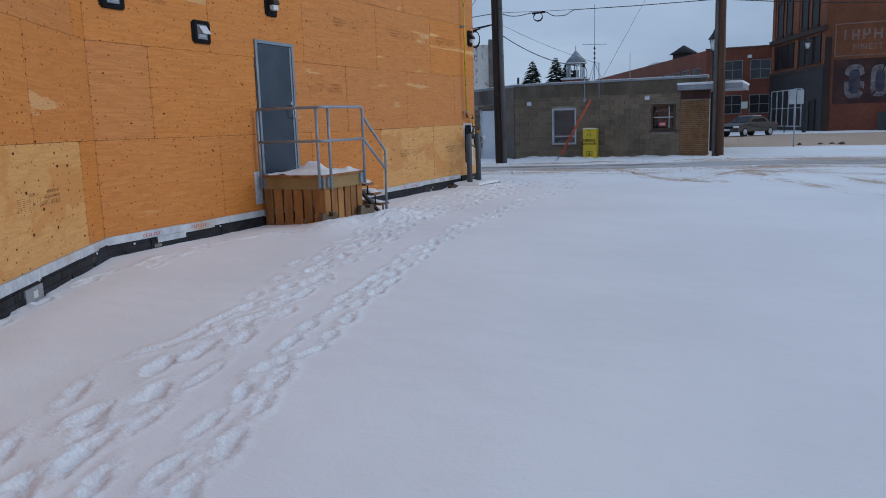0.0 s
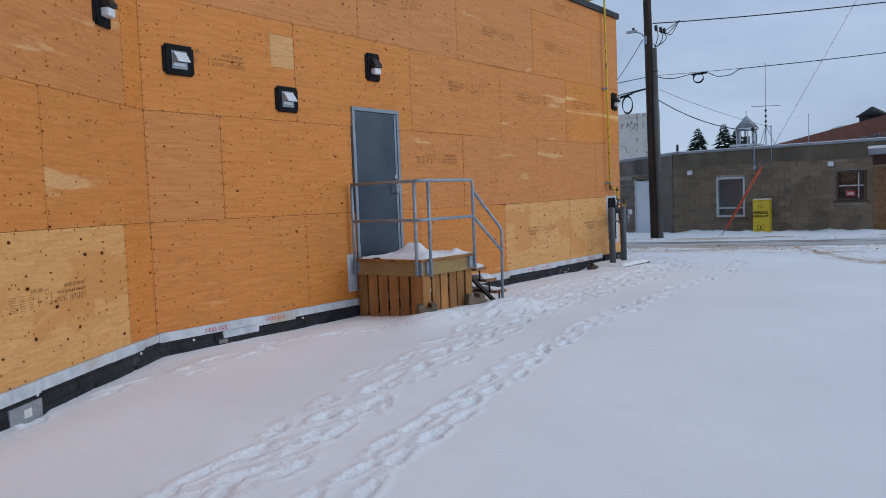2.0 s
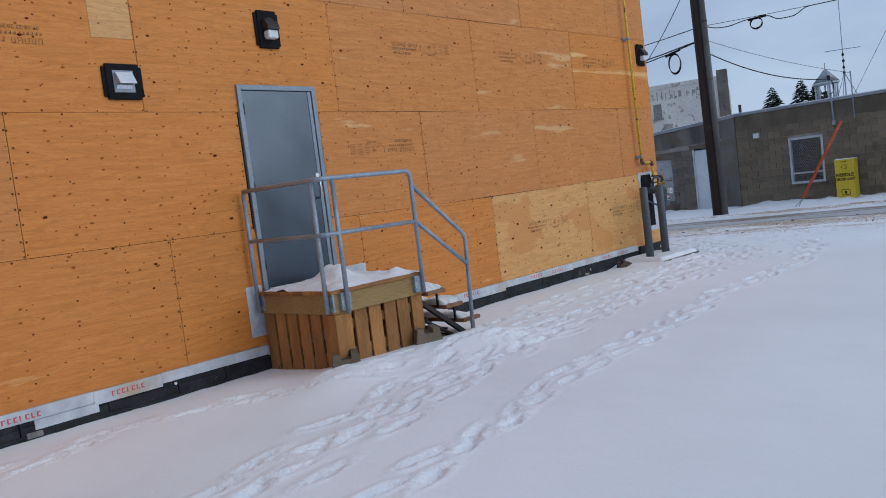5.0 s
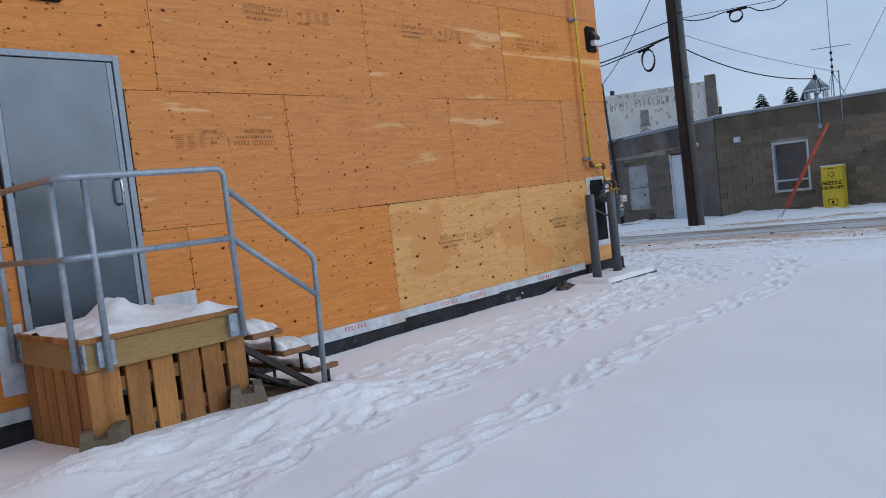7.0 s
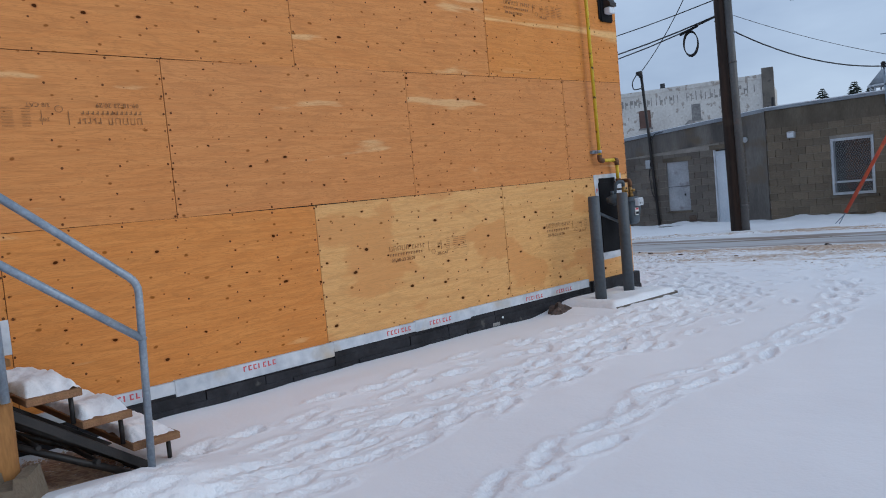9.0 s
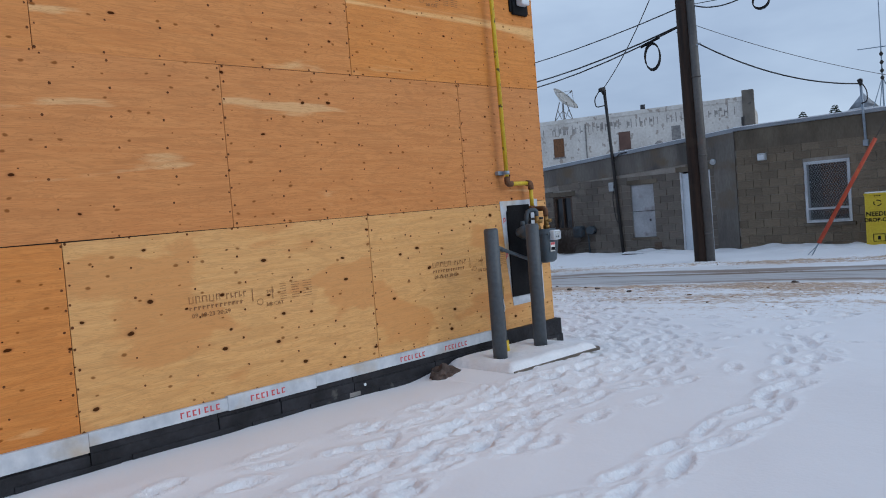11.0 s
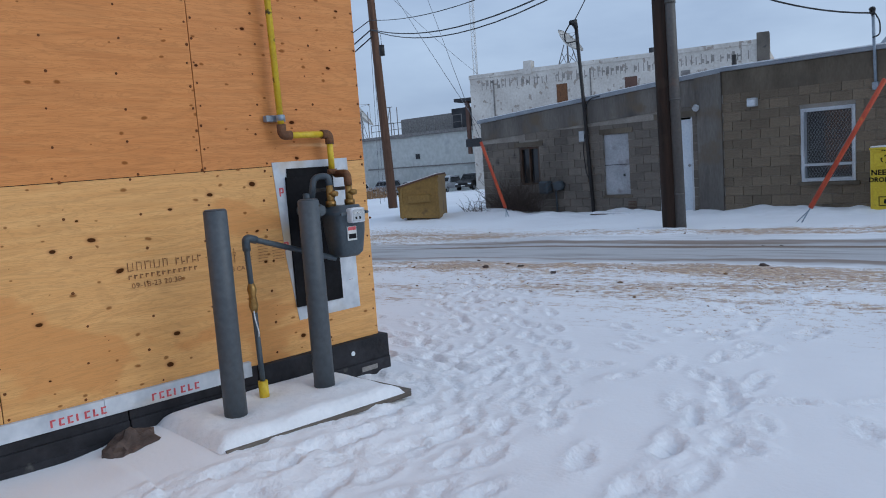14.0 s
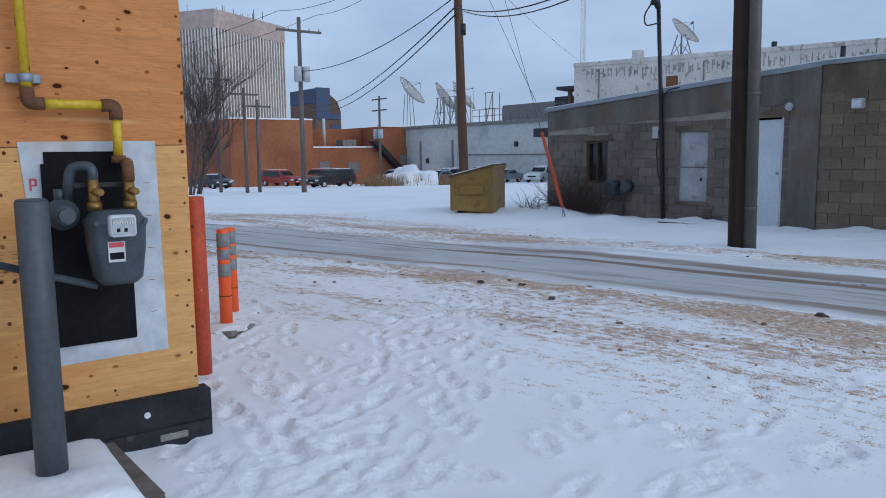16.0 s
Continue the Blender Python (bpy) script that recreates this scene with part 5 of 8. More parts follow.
part("figures", bm, BLACK_PLASTIC, idx_box)
tag = part("label", box(0.103, -0.058, -0.055, 0.112, 0.012, 0.035, 0.001, Matrix.Rotation(0.02, 4, "Y")), PAPER, meter, "paper label with red and black panels")
part("label_band", box(0.112, -0.054, 0.008, 0.1135, 0.008, 0.030), INK_RED, tag)
part("label_band", box(0.112, -0.052, -0.045, 0.1135, 0.006, -0.015), BLACK_PLASTIC, tag)
for y in (-0.075, 0.075):
    part("valve", tube([(-0.02, y, 0.16), (-0.02, y, 0.30)], [0.026, 0.022], 10), BRASS, meter, "brass meter valve")
    part("valve_nut", tube([(-0.02, y, 0.165), (-0.02, y, 0.20)], 0.034, 6), BRASS, meter)
    part("valve_key", tube([(-0.02, y, 0.245), (0.03, y + 0.02, 0.245)], [0.024, 0.016], 8), BRASS, meter)
part("inlet_bend", tube(rounded([(-0.02, 0.075, 0.29), (-0.02, 0.075, 0.37), (-0.185, 0.105, 0.37)], 0.05), 0.026, 10), RUST, meter)
part("outlet_bend", tube(rounded([(-0.02, -0.075, 0.29), (-0.02, -0.075, 0.36), (-0.07, -0.155, 0.36), (-0.09, -0.175, 0.20)], 0.05), 0.022, 10), METER_GREY, meter)
part("cross_bar", box(-0.10, -0.17, 0.262, -0.075, 0.10, 0.285, 0.003), BLACK_STEEL, meter)
regulator = part("regulator", tube([(-0.17, -0.20, 0.15), (-0.12, -0.20, 0.15), (-0.10, -0.20, 0.15), (-0.04, -0.20, 0.15), (-0.03, -0.20, 0.15), (0.03, -0.20, 0.15)], [0.04, 0.060, 0.068, 0.068, 0.045, 0.04], 16), METER_GREY, meter, "grey round pressure regulator")
part("cap", tube([(0.03, -0.20, 0.15), (0.055, -0.20, 0.15)], 0.033, 8), METER_GREY, regulator)
part("outlet_pipe", tube([(-0.10, -0.20, 0.26), (-0.10, -0.20, 0.20)], 0.024, 8), METER_GREY, meter)

service = thing("gas_service_pipe", "grey service pipe with brass valve and yellow sleeve", "pipe", 0, 0, 0)
part("pipe", tube(rounded([(0.27, 18.74, 0.86), (0.26, 18.12, 1.07), (0.255, 18.135, 0.62)], 0.06), 0.017, 10), METER_GREY, service)
part("elbow", tube(rounded([(0.26, 18.19, 1.046), (0.26, 18.12, 1.07), (0.255, 18.124, 0.99)], 0.03), 0.024, 8), METER_GREY, service)
part("valve", tube([(0.255, 18.13, 0.80), (0.255, 18.131, 0.76), (0.255, 18.131, 0.72), (0.255, 18.132, 0.66), (0.255, 18.133, 0.62)], [0.018, 0.030, 0.022, 0.030, 0.018], 8), BRASS, service)
part("valve_key", tube([(0.255, 18.13, 0.70), (0.30, 18.11, 0.70)], 0.014, 6), BRASS, service)
part("lower_pipe", tube([(0.255, 18.135, 0.62), (0.255, 18.145, 0.10)], 0.017, 8), METER_GREY, service)
part("tag_wire", tube(rounded([(0.255, 18.13, 0.66), (0.285, 18.115, 0.60), (0.285, 18.135, 0.50), (0.262, 18.14, 0.46)], 0.03), 0.004, 5), WHITE_PLASTIC, service)
part("sleeve", tube([(0.255, 18.143, 0.20), (0.255, 18.147, 0.06)], 0.030, 12), YELLOW, service, "yellow plastic riser sleeve")


def bollard(x, y, z0, z1, lean):
    ob = thing("bollard", "dark grey steel pipe bollard guarding the gas meter", "bollard", x, y, 0, group="bollards at the gas meter")
    bm = bmesh.new()
    add_tube(bm, [(0, 0, z0), (lean, 0, z1 - 0.004), (lean, 0, z1)], [0.064, 0.064, 0.058], 24)
    part("pipe", bm, GREY_PAINT, ob)
    part("cap", tube([(lean, 0, z1), (lean, 0, z1 + 0.004), (lean, 0, z1 + 0.008)], [0.059, 0.059, 0.050], 24), GREY_PAINT, ob)
    return ob


bollard(0.42, 17.865, -0.1, 1.25, 0.0)
bollard(0.39, 18.49, -0.1, 1.255, 0.0)

board = thing("snowy_board", "old board at the wall foot under a slab of snow", "board", 0, 0, 0)
part("board", prism([(0.04, 17.60), (0.80, 17.60), (0.845, 18.80), (0.80, 18.84), (0.06, 18.80)], "z", 0.035, 0.060), GREY_TIMBER, board)
nxs, nys = 26, 40
bm = bmesh.new()
gv = {}
for i in range(nxs):
    for j in range(nys):
        u, v = i / (nxs - 1), j / (nys - 1)
        x = 0.035 + u * (0.755 + 0.05 * v)
        y = 17.57 + v * 1.20
        e = min(u * 8, (1 - u) * 9, v * 12, (1 - v) * 10, 1.0)
        z = 0.056 + 0.066 * (1 - (1 - max(e, 0)) ** 2.2) + 0.018 * noise.noise(Vector((x * 4, y * 3, 2)))
        for bx, by in ((0.42, 17.865), (0.39, 18.49), (0.255, 18.145)):
            z -= 0.03 * math.exp(-((x - bx) ** 2 + (y - by) ** 2) / 0.010)
        gv[i, j] = bm.verts.new((x, y, z if e > 0.001 else 0.05))
for i in range(nxs - 1):
    for j in range(nys - 1):
        bm.faces.new((gv[i, j], gv[i + 1, j], gv[i + 1, j + 1], gv[i, j + 1]))
part("snow_cover", bm, SNOW, board, "smooth slab of fresh snow", smooth=True)

stone = tagged(part("stone", lump(31, 0.105, 0.14, 0.10, 0.55, 3, 2.1), ROCK), "rough reddish-brown stone in the snow by the wall", "stone")
stone.matrix_basis = pose(0.20, 17.36, 0.0, 0, 0, 20)

post = thing("marker_post", "orange plastic marker post behind the building corner", "post", -1.06, 19.61, 0)
part("tube", tube([(0, 0, -0.15), (0.0, 0, 1.16), (0.0, 0, 1.17)], [0.062, 0.062, 0.05], 18), ORANGE_DULL, post)
part("string", tube([(0.063, 0.0, 0.56), (0.0, 0.064, 0.57), (-0.063, 0.0, 0.56), (0, -0.064, 0.57), (0.063, 0, 0.56)], 0.003, 4), WHITE_PLASTIC, post)


def delineator(x, y, h):
    z = ground_z(x, y)
    ob = thing("delineator_post", "orange delineator post with grey reflective bands", "delineator", x, y, z, group="delineators at the lane")
    part("base", box(-0.17, -0.17, -0.03, 0.17, 0.17, 0.016, 0.006, Matrix.Rotation(0.6, 4, "Z")), CONCRETE, ob, "flat grey base half under snow")
    part("base_snow", lump(x * 7, 0.21, 0.21, 0.045, 0.3, 2), SNOW, ob)
    part("tube", tube([(0, 0, 0.02), (0, 0, h - 0.01), (0, 0, h)], [0.052, 0.048, 0.040], 16), ORANGE, ob)
    for a, b in ((0.53, 0.655), (0.70, 0.80), (0.825, 0.96)):
        part("band", tube([(0, 0, a * h), (0, 0, b * h)], 0.0525, 16), REFLECT, ob)
    part("strap", tube([(0, 0, 0.33 * h), (0, 0, 0.335 * h)], 0.054, 16), BLACK_PLASTIC, ob)
    return ob


delineator(-2.26, 20.21, 0.84)
delineator(-2.78, 20.46, 0.82)

# ---- block building across the lane ----
F = 31.90
bld = tagged(new("block_building"), "low grey concrete-block building with boarded openings and sloping parapet", "building")
HOLES = [(-5.02, -4.16, -0.6, 2.06), (-6.55, -5.82, 0.35, 1.84), (-9.27, -8.57, 0.67, 1.70), (-1.81, -0.785, 0.525, 2.00), (2.20, 3.12, 1.02, 2.03)]



part("wall", slab_with_holes(-10.63, 3.30, -0.6, 2.44, 0.0, 0.25, HOLES, lambda u, v, w: (u, F + 0.012 + w, v)), MORTAR, bld)
part("parapet", prism([(-10.63, 2.44), (3.30, 2.44), (3.30, 2.95), (-3.46, 2.95), (-10.63, 2.48)], "y", F + 0.012, F + 0.262), MORTAR, bld)
part("wall", box(-10.65, F + 0.27, -1.0, -10.40, F + 12, 2.45), BLOCK_GREY, bld)
part("wall", box(3.05, F + 0.27, -0.6, 3.30, F + 11.5, 2.9), BLOCK, bld)
part("wall", box(-10.65, F + 11.8, -1.0, 3.3, F + 12, 2.9), BLOCK_GREY, bld)
part("roof", prism([(-10.7, 2.36), (3.3, 2.36), (3.3, 2.86), (-3.46, 2.86), (-10.7, 2.42)], "y", F + 0.27, F + 11.8), ROOF_DARK, bld)
part("roof_snow", prism([(-10.7, 2.425), (-3.46, 2.865), (3.3, 2.865), (3.3, 2.93), (-3.46, 2.93), (-10.7, 2.50)], "y", F + 0.30, F + 11.7), SNOW, bld)
part("coping", prism([(-10.72, 2.465), (-3.46, 2.935), (-3.46, 3.03), (-10.72, 2.56)], "y", F - 0.05, F + 0.30), COPING, bld)
part("coping", box(-3.46, F - 0.05, 2.955, 4.30, F + 0.30, 3.035, 0.006), COPING, bld)
part("coping_snow", prism([(-10.70, 2.562), (-3.46, 3.032), (-3.46, 3.052), (-10.70, 2.582)], "y", F - 0.02, F + 0.28), SNOW, bld)
part("coping_snow", box(-3.46, F - 0.03, 3.035, 4.28, F + 0.28, 3.062, 0.008), SNOW, bld)
part("pilaster", prism([(-4.03, -0.6), (-3.46, -0.6), (-3.46, 2.955), (-4.03, 2.90)], "y", F - 0.045, F + 0.012), RENDER, bld)
part("render_band", prism([(-10.63, 1.98), (-7.6, 2.12), (-4.04, 2.30), (-4.04, 2.90), (-10.63, 2.46)], "y", F - 0.012, F + 0.011), RENDER, bld, "grey cement render under the coping")
part("render_band", prism([(-3.45, 2.46), (3.3, 2.42), (3.3, 2.95), (-3.45, 2.95)], "y", F - 0.010, F + 0.011), RENDER_TAN, bld, "stained tan cement render")
part("brick_end", box(3.31, F - 0.02, -0.6, 4.36, F + 0.30, 2.16), MORTAR, bld)
part("fascia", box(3.31, F - 0.05, 2.16, 4.38, F + 0.32, 2.50, 0.01), DARK_BROWN, bld)
part("end_parapet", box(3.31, F - 0.008, 2.50, 4.26, F + 0.25, 2.955), RENDER_TAN, bld)
part("canopy", box(3.26, F - 0.62, 2.50, 5.55, F + 3.0, 2.68, 0.01), COPING, bld, "flat porch canopy")
part("canopy_snow", box(3.24, F - 0.64, 2.68, 5.57, F + 3.0, 2.77, 0.03), SNOW, bld)
part("awning", box(-11.85, F + 0.6, 1.86, -10.66, F + 2.6, 2.10, 0.01), ROOF_DARK, bld)
part("lintel", box(-6.65, F - 0.016, 1.85, -5.70, F + 0.01, 1.97, 0.004), RENDER_TAN, bld)
part("lintel", box(-5.12, F - 0.016, 2.07, -4.06, F + 0.01, 2.20, 0.004), RENDER_TAN, bld)
part("lintel", box(-9.42, F - 0.016, 1.71, -8.45, F + 0.01, 1.83, 0.004), RENDER_TAN, bld)
part("sill", box(-1.88, F - 0.05, 0.445, -0.715, F + 0.02, 0.52, 0.006), RENDER_TAN, bld)
part("sill", box(-6.60, F - 0.03, 0.28, -5.77, F + 0.02, 0.345, 0.006), RENDER_TAN, bld)
part("sill", box(2.12, F - 0.05, 0.95, 3.20, F + 0.02, 1.015, 0.006), BROWN_FRAME, bld)

d = part("door", box(-4.98, F + 0.06, -0.4, -4.20, F + 0.10, 2.02, 0.004), WHITE_DOOR, bld, "closed white metal door")
part("frame", box(-5.018, F + 0.0, -0.4, -4.972, F + 0.12, 2.055, 0.004), WHITE_PAINT, d)
part("frame", box(-4.208, F + 0.0, -0.4, -4.162, F + 0.12, 2.055, 0.004), WHITE_PAINT, d)
part("knob", tube([(-4.28, F + 0.06, 0.98), (-4.28, F + 0.02, 0.98)], 0.03, 10), CHROME, d)
w = part("boarded_window", box(-6.545, F + 0.05, 0.355, -5.825, F + 0.08, 1.835, 0.004), BOARDING, bld, "window boarded with grey painted sheet")
part("batten", box(-6.545, F + 0.046, 1.08, -5.825, F + 0.05, 1.095), ROOF_DARK, w)
part("hasp", box(-6.02, F + 0.03, 0.80, -5.98, F + 0.05, 0.86), ROOF_DARK, w)
w = part("window", box(-9.20, F + 0.10, 0.72, -8.64, F + 0.13, 1.66), CAR_GLASS, bld, "small dark window in a brown frame")
for a, b, c, e in ((-9.265, -9.20, 0.675, 1.695), (-8.64, -8.575, 0.675, 1.695), (-9.20, -8.64, 1.64, 1.695), (-9.20, -8.64, 0.675, 0.73), (-8.95, -8.91, 0.73, 1.64)):
    part("frame", box(a, F + 0.02, c, b, F + 0.14, e, 0.004), BROWN_FRAME, w)
w = part("vent_grille", box(-5.89, F - 0.02, 0.03, -5.67, F + 0.02, 0.19, 0.004), STONE_TRIM, bld)
for k in range(4):
    part("slat", box(-5.88, F - 0.03, 0.05 + 0.034 * k, -5.68, F - 0.018, 0.066 + 0.034 * k), RENDER_TAN, w)

# grilled white window
w = part("window", box(-1.75, F + 0.13, 0.58, -0.845, F + 0.14, 1.94), CURTAIN, bld, "white sash window behind wire mesh")
gl = part("pane", box(-1.75, F + 0.10, 0.58, -0.845, F + 0.106, 1.94), GLASS, w)
gl.visible_shadow = False
for a, b, c, e in ((-1.805, -1.74, 0.53, 1.995), (-0.855, -0.79, 0.53, 1.995), (-1.74, -0.855, 1.925, 1.995), (-1.74, -0.855, 0.53, 0.60), (-1.74, -0.855, 0.84, 0.89)):
    part("frame", box(a, F - 0.03, c, b, F + 0.12, e, 0.004), WHITE_PAINT, w)
bm = bmesh.new()
for k in range(-16, 30):
    for sgn in (1, -1):
        u0, u1, z0_, z1_ = -1.77, -0.83, 0.57, 1.96
        a = (u0 + k * 0.06, z0_) if sgn > 0 else (u0 + k * 0.06, z1_)
        run = []
        for s in (0.0, 1.42):
            run.append((a[0] + s * 0.62, a[1] + sgn * s))
        (xa, za), (xb, zb) = run
        t0, t1 = 0.0, 1.0
        if xb != xa:
            for lim, cmp in ((u0, 1), (u1, -1)):
                t = (lim - xa) / (xb - xa)
                if (xb > xa) == (cmp > 0):
                    t0 = max(t0, t)
                else:
                    t1 = min(t1, t)
        if t1 - t0 > 0.02:
            p, q = (xa + (xb - xa) * t0, za + (zb - za) * t0), (xa + (xb - xa) * t1, za + (zb - za) * t1)
            add_tube(bm, [(p[0], F - 0.04, p[1]), (q[0], F - 0.04, q[1])], 0.0021, 4, False)
part("wire_mesh", bm, SIGN_BACK, w, "diamond wire guard")

w = part("window", box(2.27, F + 0.13, 1.09, 3.05, F + 0.14, 1.96), CURTAIN, bld, "small sash window in a brown wooden frame")
gl = part("pane", box(2.27, F + 0.10, 1.09, 3.05, F + 0.106, 1.96), GLASS, w)
gl.visible_shadow = False
for a, b, c, e in ((2.205, 2.28, 1.022, 2.028), (3.04, 3.115, 1.022, 2.028), (2.28, 3.04, 1.95, 2.028), (2.28, 3.04, 1.022, 1.10)):
    part("frame", box(a, F - 0.03, c, b, F + 0.12, e, 0.004), BROWN_FRAME, w)
for a, b, c, e in ((2.28, 3.04, 1.50, 1.54), (2.86, 2.89, 1.10, 1.95)):
    part("glazing_bar", box(a, F + 0.06, c, b, F + 0.098, e), WHITE_PAINT, w)
part("notice", box(2.48, F + 0.09, 1.17, 2.76, F + 0.096, 1.34), INK_RED, w, "red notice in the window")
part("notice", box(2.53, F + 0.086, 1.22, 2.71, F + 0.0895, 1.28), PAPER, w)


def wall_light(x, z, kind):
    ob = thing("flood_light", "small pale light fitting on the block wall", "lamp", x, F - 0.01, z, group="lights on the block wall")
    if kind:
        part("housing", box(-0.10, -0.13, -0.09, 0.10, 0.0, 0.09, 0.02), SIGN_BACK, ob)
        part("lens", box(-0.08, -0.14, -0.07, 0.08, -0.13, 0.05, 0.004), WHITE_PLASTIC, ob)
    else:
        part("housing", tube([(0, 0, 0), (0, -0.08, 0.0), (0, -0.12, -0.03)], [0.05, 0.075, 0.07], 12), SIGN_BACK, ob)


wall_light(-2.76, 2.23, 1)
wall_light(-4.02, 2.25, 0)
wall_light(2.06, 2.28, 1)

# blocks: nearest courses as pieces, the rest joined
BW, BH, J = 0.40, 0.20, 0.010
pieces, rest = [], [bmesh.new(), bmesh.new()]
block_mesh = {}


def block_piece(w):
    key = round(w, 2)
    if key not in block_mesh:
        bmq = box(0.0, -0.006, 0.0, w, 0.0115, BH - J, 0.0)
        mq = bpy.data.meshes.new("block")
        bmq.to_mesh(mq)
        bmq.free()
        block_mesh[key] = {}
        for k, mt in ((0, BLOCK_GREY), (1, BLOCK)):
            c = mq.copy()
            c.materials.append(mt)
            block_mesh[key][k] = c
    return block_mesh[key]


count = 0
for r in range(16):
    z = -0.52 + r * BH
    x = -10.63 - (BW / 2 if r % 2 else 0)
    while x < 3.30:
        a, b = max(x, -10.63), min(x + BW - J, 3.30)
        spans = [(a, b)]
        for h in HOLES + [(-4.04, -3.45, -1, 5)]:
            if z + BH - J > h[2] and z < h[3]:
                nxt = []
                for p, q in spans:
                    if q <= h[0] or p >= h[1]:
                        nxt.append((p, q))
                    else:
                        if h[0] - p > 0.03:
                            nxt.append((p, h[0]))
                        if q - h[1] > 0.03:
                            nxt.append((h[1], q))
                spans = nxt
        lim = (1.96 + (max(x, -10.63) + 10.63) * 0.049) if x < -4.04 else 2.44
        for p, q in spans:
            if q - p < 0.04 or z + BH > lim + 0.05:
                continue
            side = 0 if p < -4.04 else 1
            if -7.2 < p < 0.2 and 0.0 < z < 2.3 and count < 300 and (side == 1 or z < 1.9):
                ob = new("block", block_piece(q - p)[side])
                ob.parent = bld
                ob.matrix_basis = pose(p, F + rng.normal(0, 0.0015), z)
                count += 1
            else:
                add_box(rest[side], p, F - 0.006 + rng.normal(0, 0.0015), z, q, F + 0.0115, z + BH - J)
        x += BW
tagged(part("block_rest", rest[0], BLOCK_GREY, bld), kind="stuff")
tagged(part("block_rest", rest[1], BLOCK, bld), kind="stuff")
bm = bmesh.new()
BRICK_TAN = mat("tan_brick", (0.16, 0.078, 0.030), (0.27, 0.140, 0.055), 6, 0.9, 0.2, fine=40)
for r in range(36):
    for k in range(6):
        x0_ = 3.315 + k * 0.21 - (0.105 if r % 2 else 0)
        a, b = max(x0_, 3.315), min(x0_ + 0.20, 4.355)
        if b - a > 0.03:
            add_box(bm, a, F - 0.028, -0.5 + r * 0.073, b, F - 0.018, -0.5 + r * 0.073 + 0.063)
tagged(part("bricks", bm, BRICK_TAN, bld), kind="stuff")

kiosk = thing("drop_off_box", "yellow steel needle drop-off box standing against the block wall", "drop-off box", -0.06, 31.35, ground_z(-0.06, 31.35) - 0.03)
part("body", box(-0.26, -0.20, 0.0, 0.26, 0.25, 1.12, 0.012), YELLOW_BOX, kiosk)
part("cap", box(-0.275, -0.215, 1.12, 0.275, 0.26, 1.155, 0.01), YELLOW_BOX, kiosk)
part("cap_snow", box(-0.26, -0.20, 1.155, 0.26, 0.25, 1.185, 0.014), SNOW, kiosk)
part("door_panel", box(-0.215, -0.212, 0.08, 0.215, -0.20, 0.46, 0.004), YELLOW_BOX, kiosk)
part("chute", box(-0.20, -0.215, 0.82, 0.20, -0.20, 1.06, 0.004), YELLOW_BOX, kiosk)
FRONT = Matrix(((1, 0, 0, 0), (0, 0, -1, 0), (0, 1, 0, 0), (0, 0, 0, 1)))
letters("NEEDLE", 0.135, BLACK_PLASTIC, Matrix.Translation((0, -0.202, 0.66)) @ FRONT, kiosk, "lettering", 0.002, "CENTER", 1.05)
letters("DROP-OFF", 0.118, BLACK_PLASTIC, Matrix.Translation((0, -0.202, 0.535)) @ FRONT, kiosk, "lettering", 0.002, "CENTER")
bm = bmesh.new()
for k in range(3):
    a = 2 * math.pi * k / 3 + 0.5
    add_tube(bm, [(0.075 * math.cos(a + s * 0.35), -0.218, 0.94 + 0.060 * math.sin(a + s * 0.35)) for s in range(5)], 0.010, 5)
part("symbol", bm, BLACK_PLASTIC, kiosk)
bm = bmesh.new()
for a, b, c, e in ((-0.12, 0.12, 0.10, 0.115), (-0.12, 0.12, 0.255, 0.27), (-0.12, -0.105, 0.10, 0.27), (0.105, 0.12, 0.10, 0.27), (-0.03, 0.03, 0.14, 0.22)):
    add_box(bm, a, -0.216, c, b, -0.212, e)
part("pictogram", bm, BLACK_PLASTIC, kiosk)
bm = bmesh.new()
for k in range(4):
    add_box(bm, -0.07 + 0.035 * k, -0.203, 1.085, -0.045 + 0.035 * k, -0.20, 1.105)
part("small_print", bm, BLACK_PLASTIC, kiosk)

# service mast, roof masts, meters, shrub on the block building
mast = thing("service_mast", "black electrical service mast with weatherhead on the block wall", "mast", 0, 0, 0)
part("pipe", tube([(-6.86, F - 0.07, -0.35), (-7.02, F - 0.07, 2.75), (-7.13, F - 0.07, 4.55)], 0.045, 10), BLACK_STEEL, mast)
part("weatherhead", tube([(-7.13, F - 0.07, 4.52), (-7.14, F - 0.12, 4.66), (-7.17, F - 0.24, 4.64)], [0.055, 0.09, 0.06], 10), BLACK_STEEL, mast)
part("drip_loop", tube(rounded([(-7.17, F - 0.24, 4.64), (-7.33, F - 0.3, 4.40), (-7.30, F - 0.3, 4.15), (-7.06, F - 0.12, 4.2)], 0.1), 0.016, 6), WIRE, mast)
part("cable", tube(rounded([(-6.98, F - 0.12, 2.50), (-6.80, F - 0.10, 2.76), (-6.45, F - 0.02, 2.80), (-6.2, F + 0.1, 2.80)], 0.1), 0.014, 6), WIRE, mast)
part("cable", tube(rounded([(-7.0, F - 0.11, 1.9), (-7.12, F - 0.05, 1.5), (-7.05, F - 0.05, 0.9), (-6.92, F - 0.09, 0.75)], 0.15), 0.012, 6), WIRE, mast)
part("junction_box", box(-7.19, F - 0.11, 1.72, -7.03, F - 0.008, 1.98, 0.008), SIGN_BACK, mast)

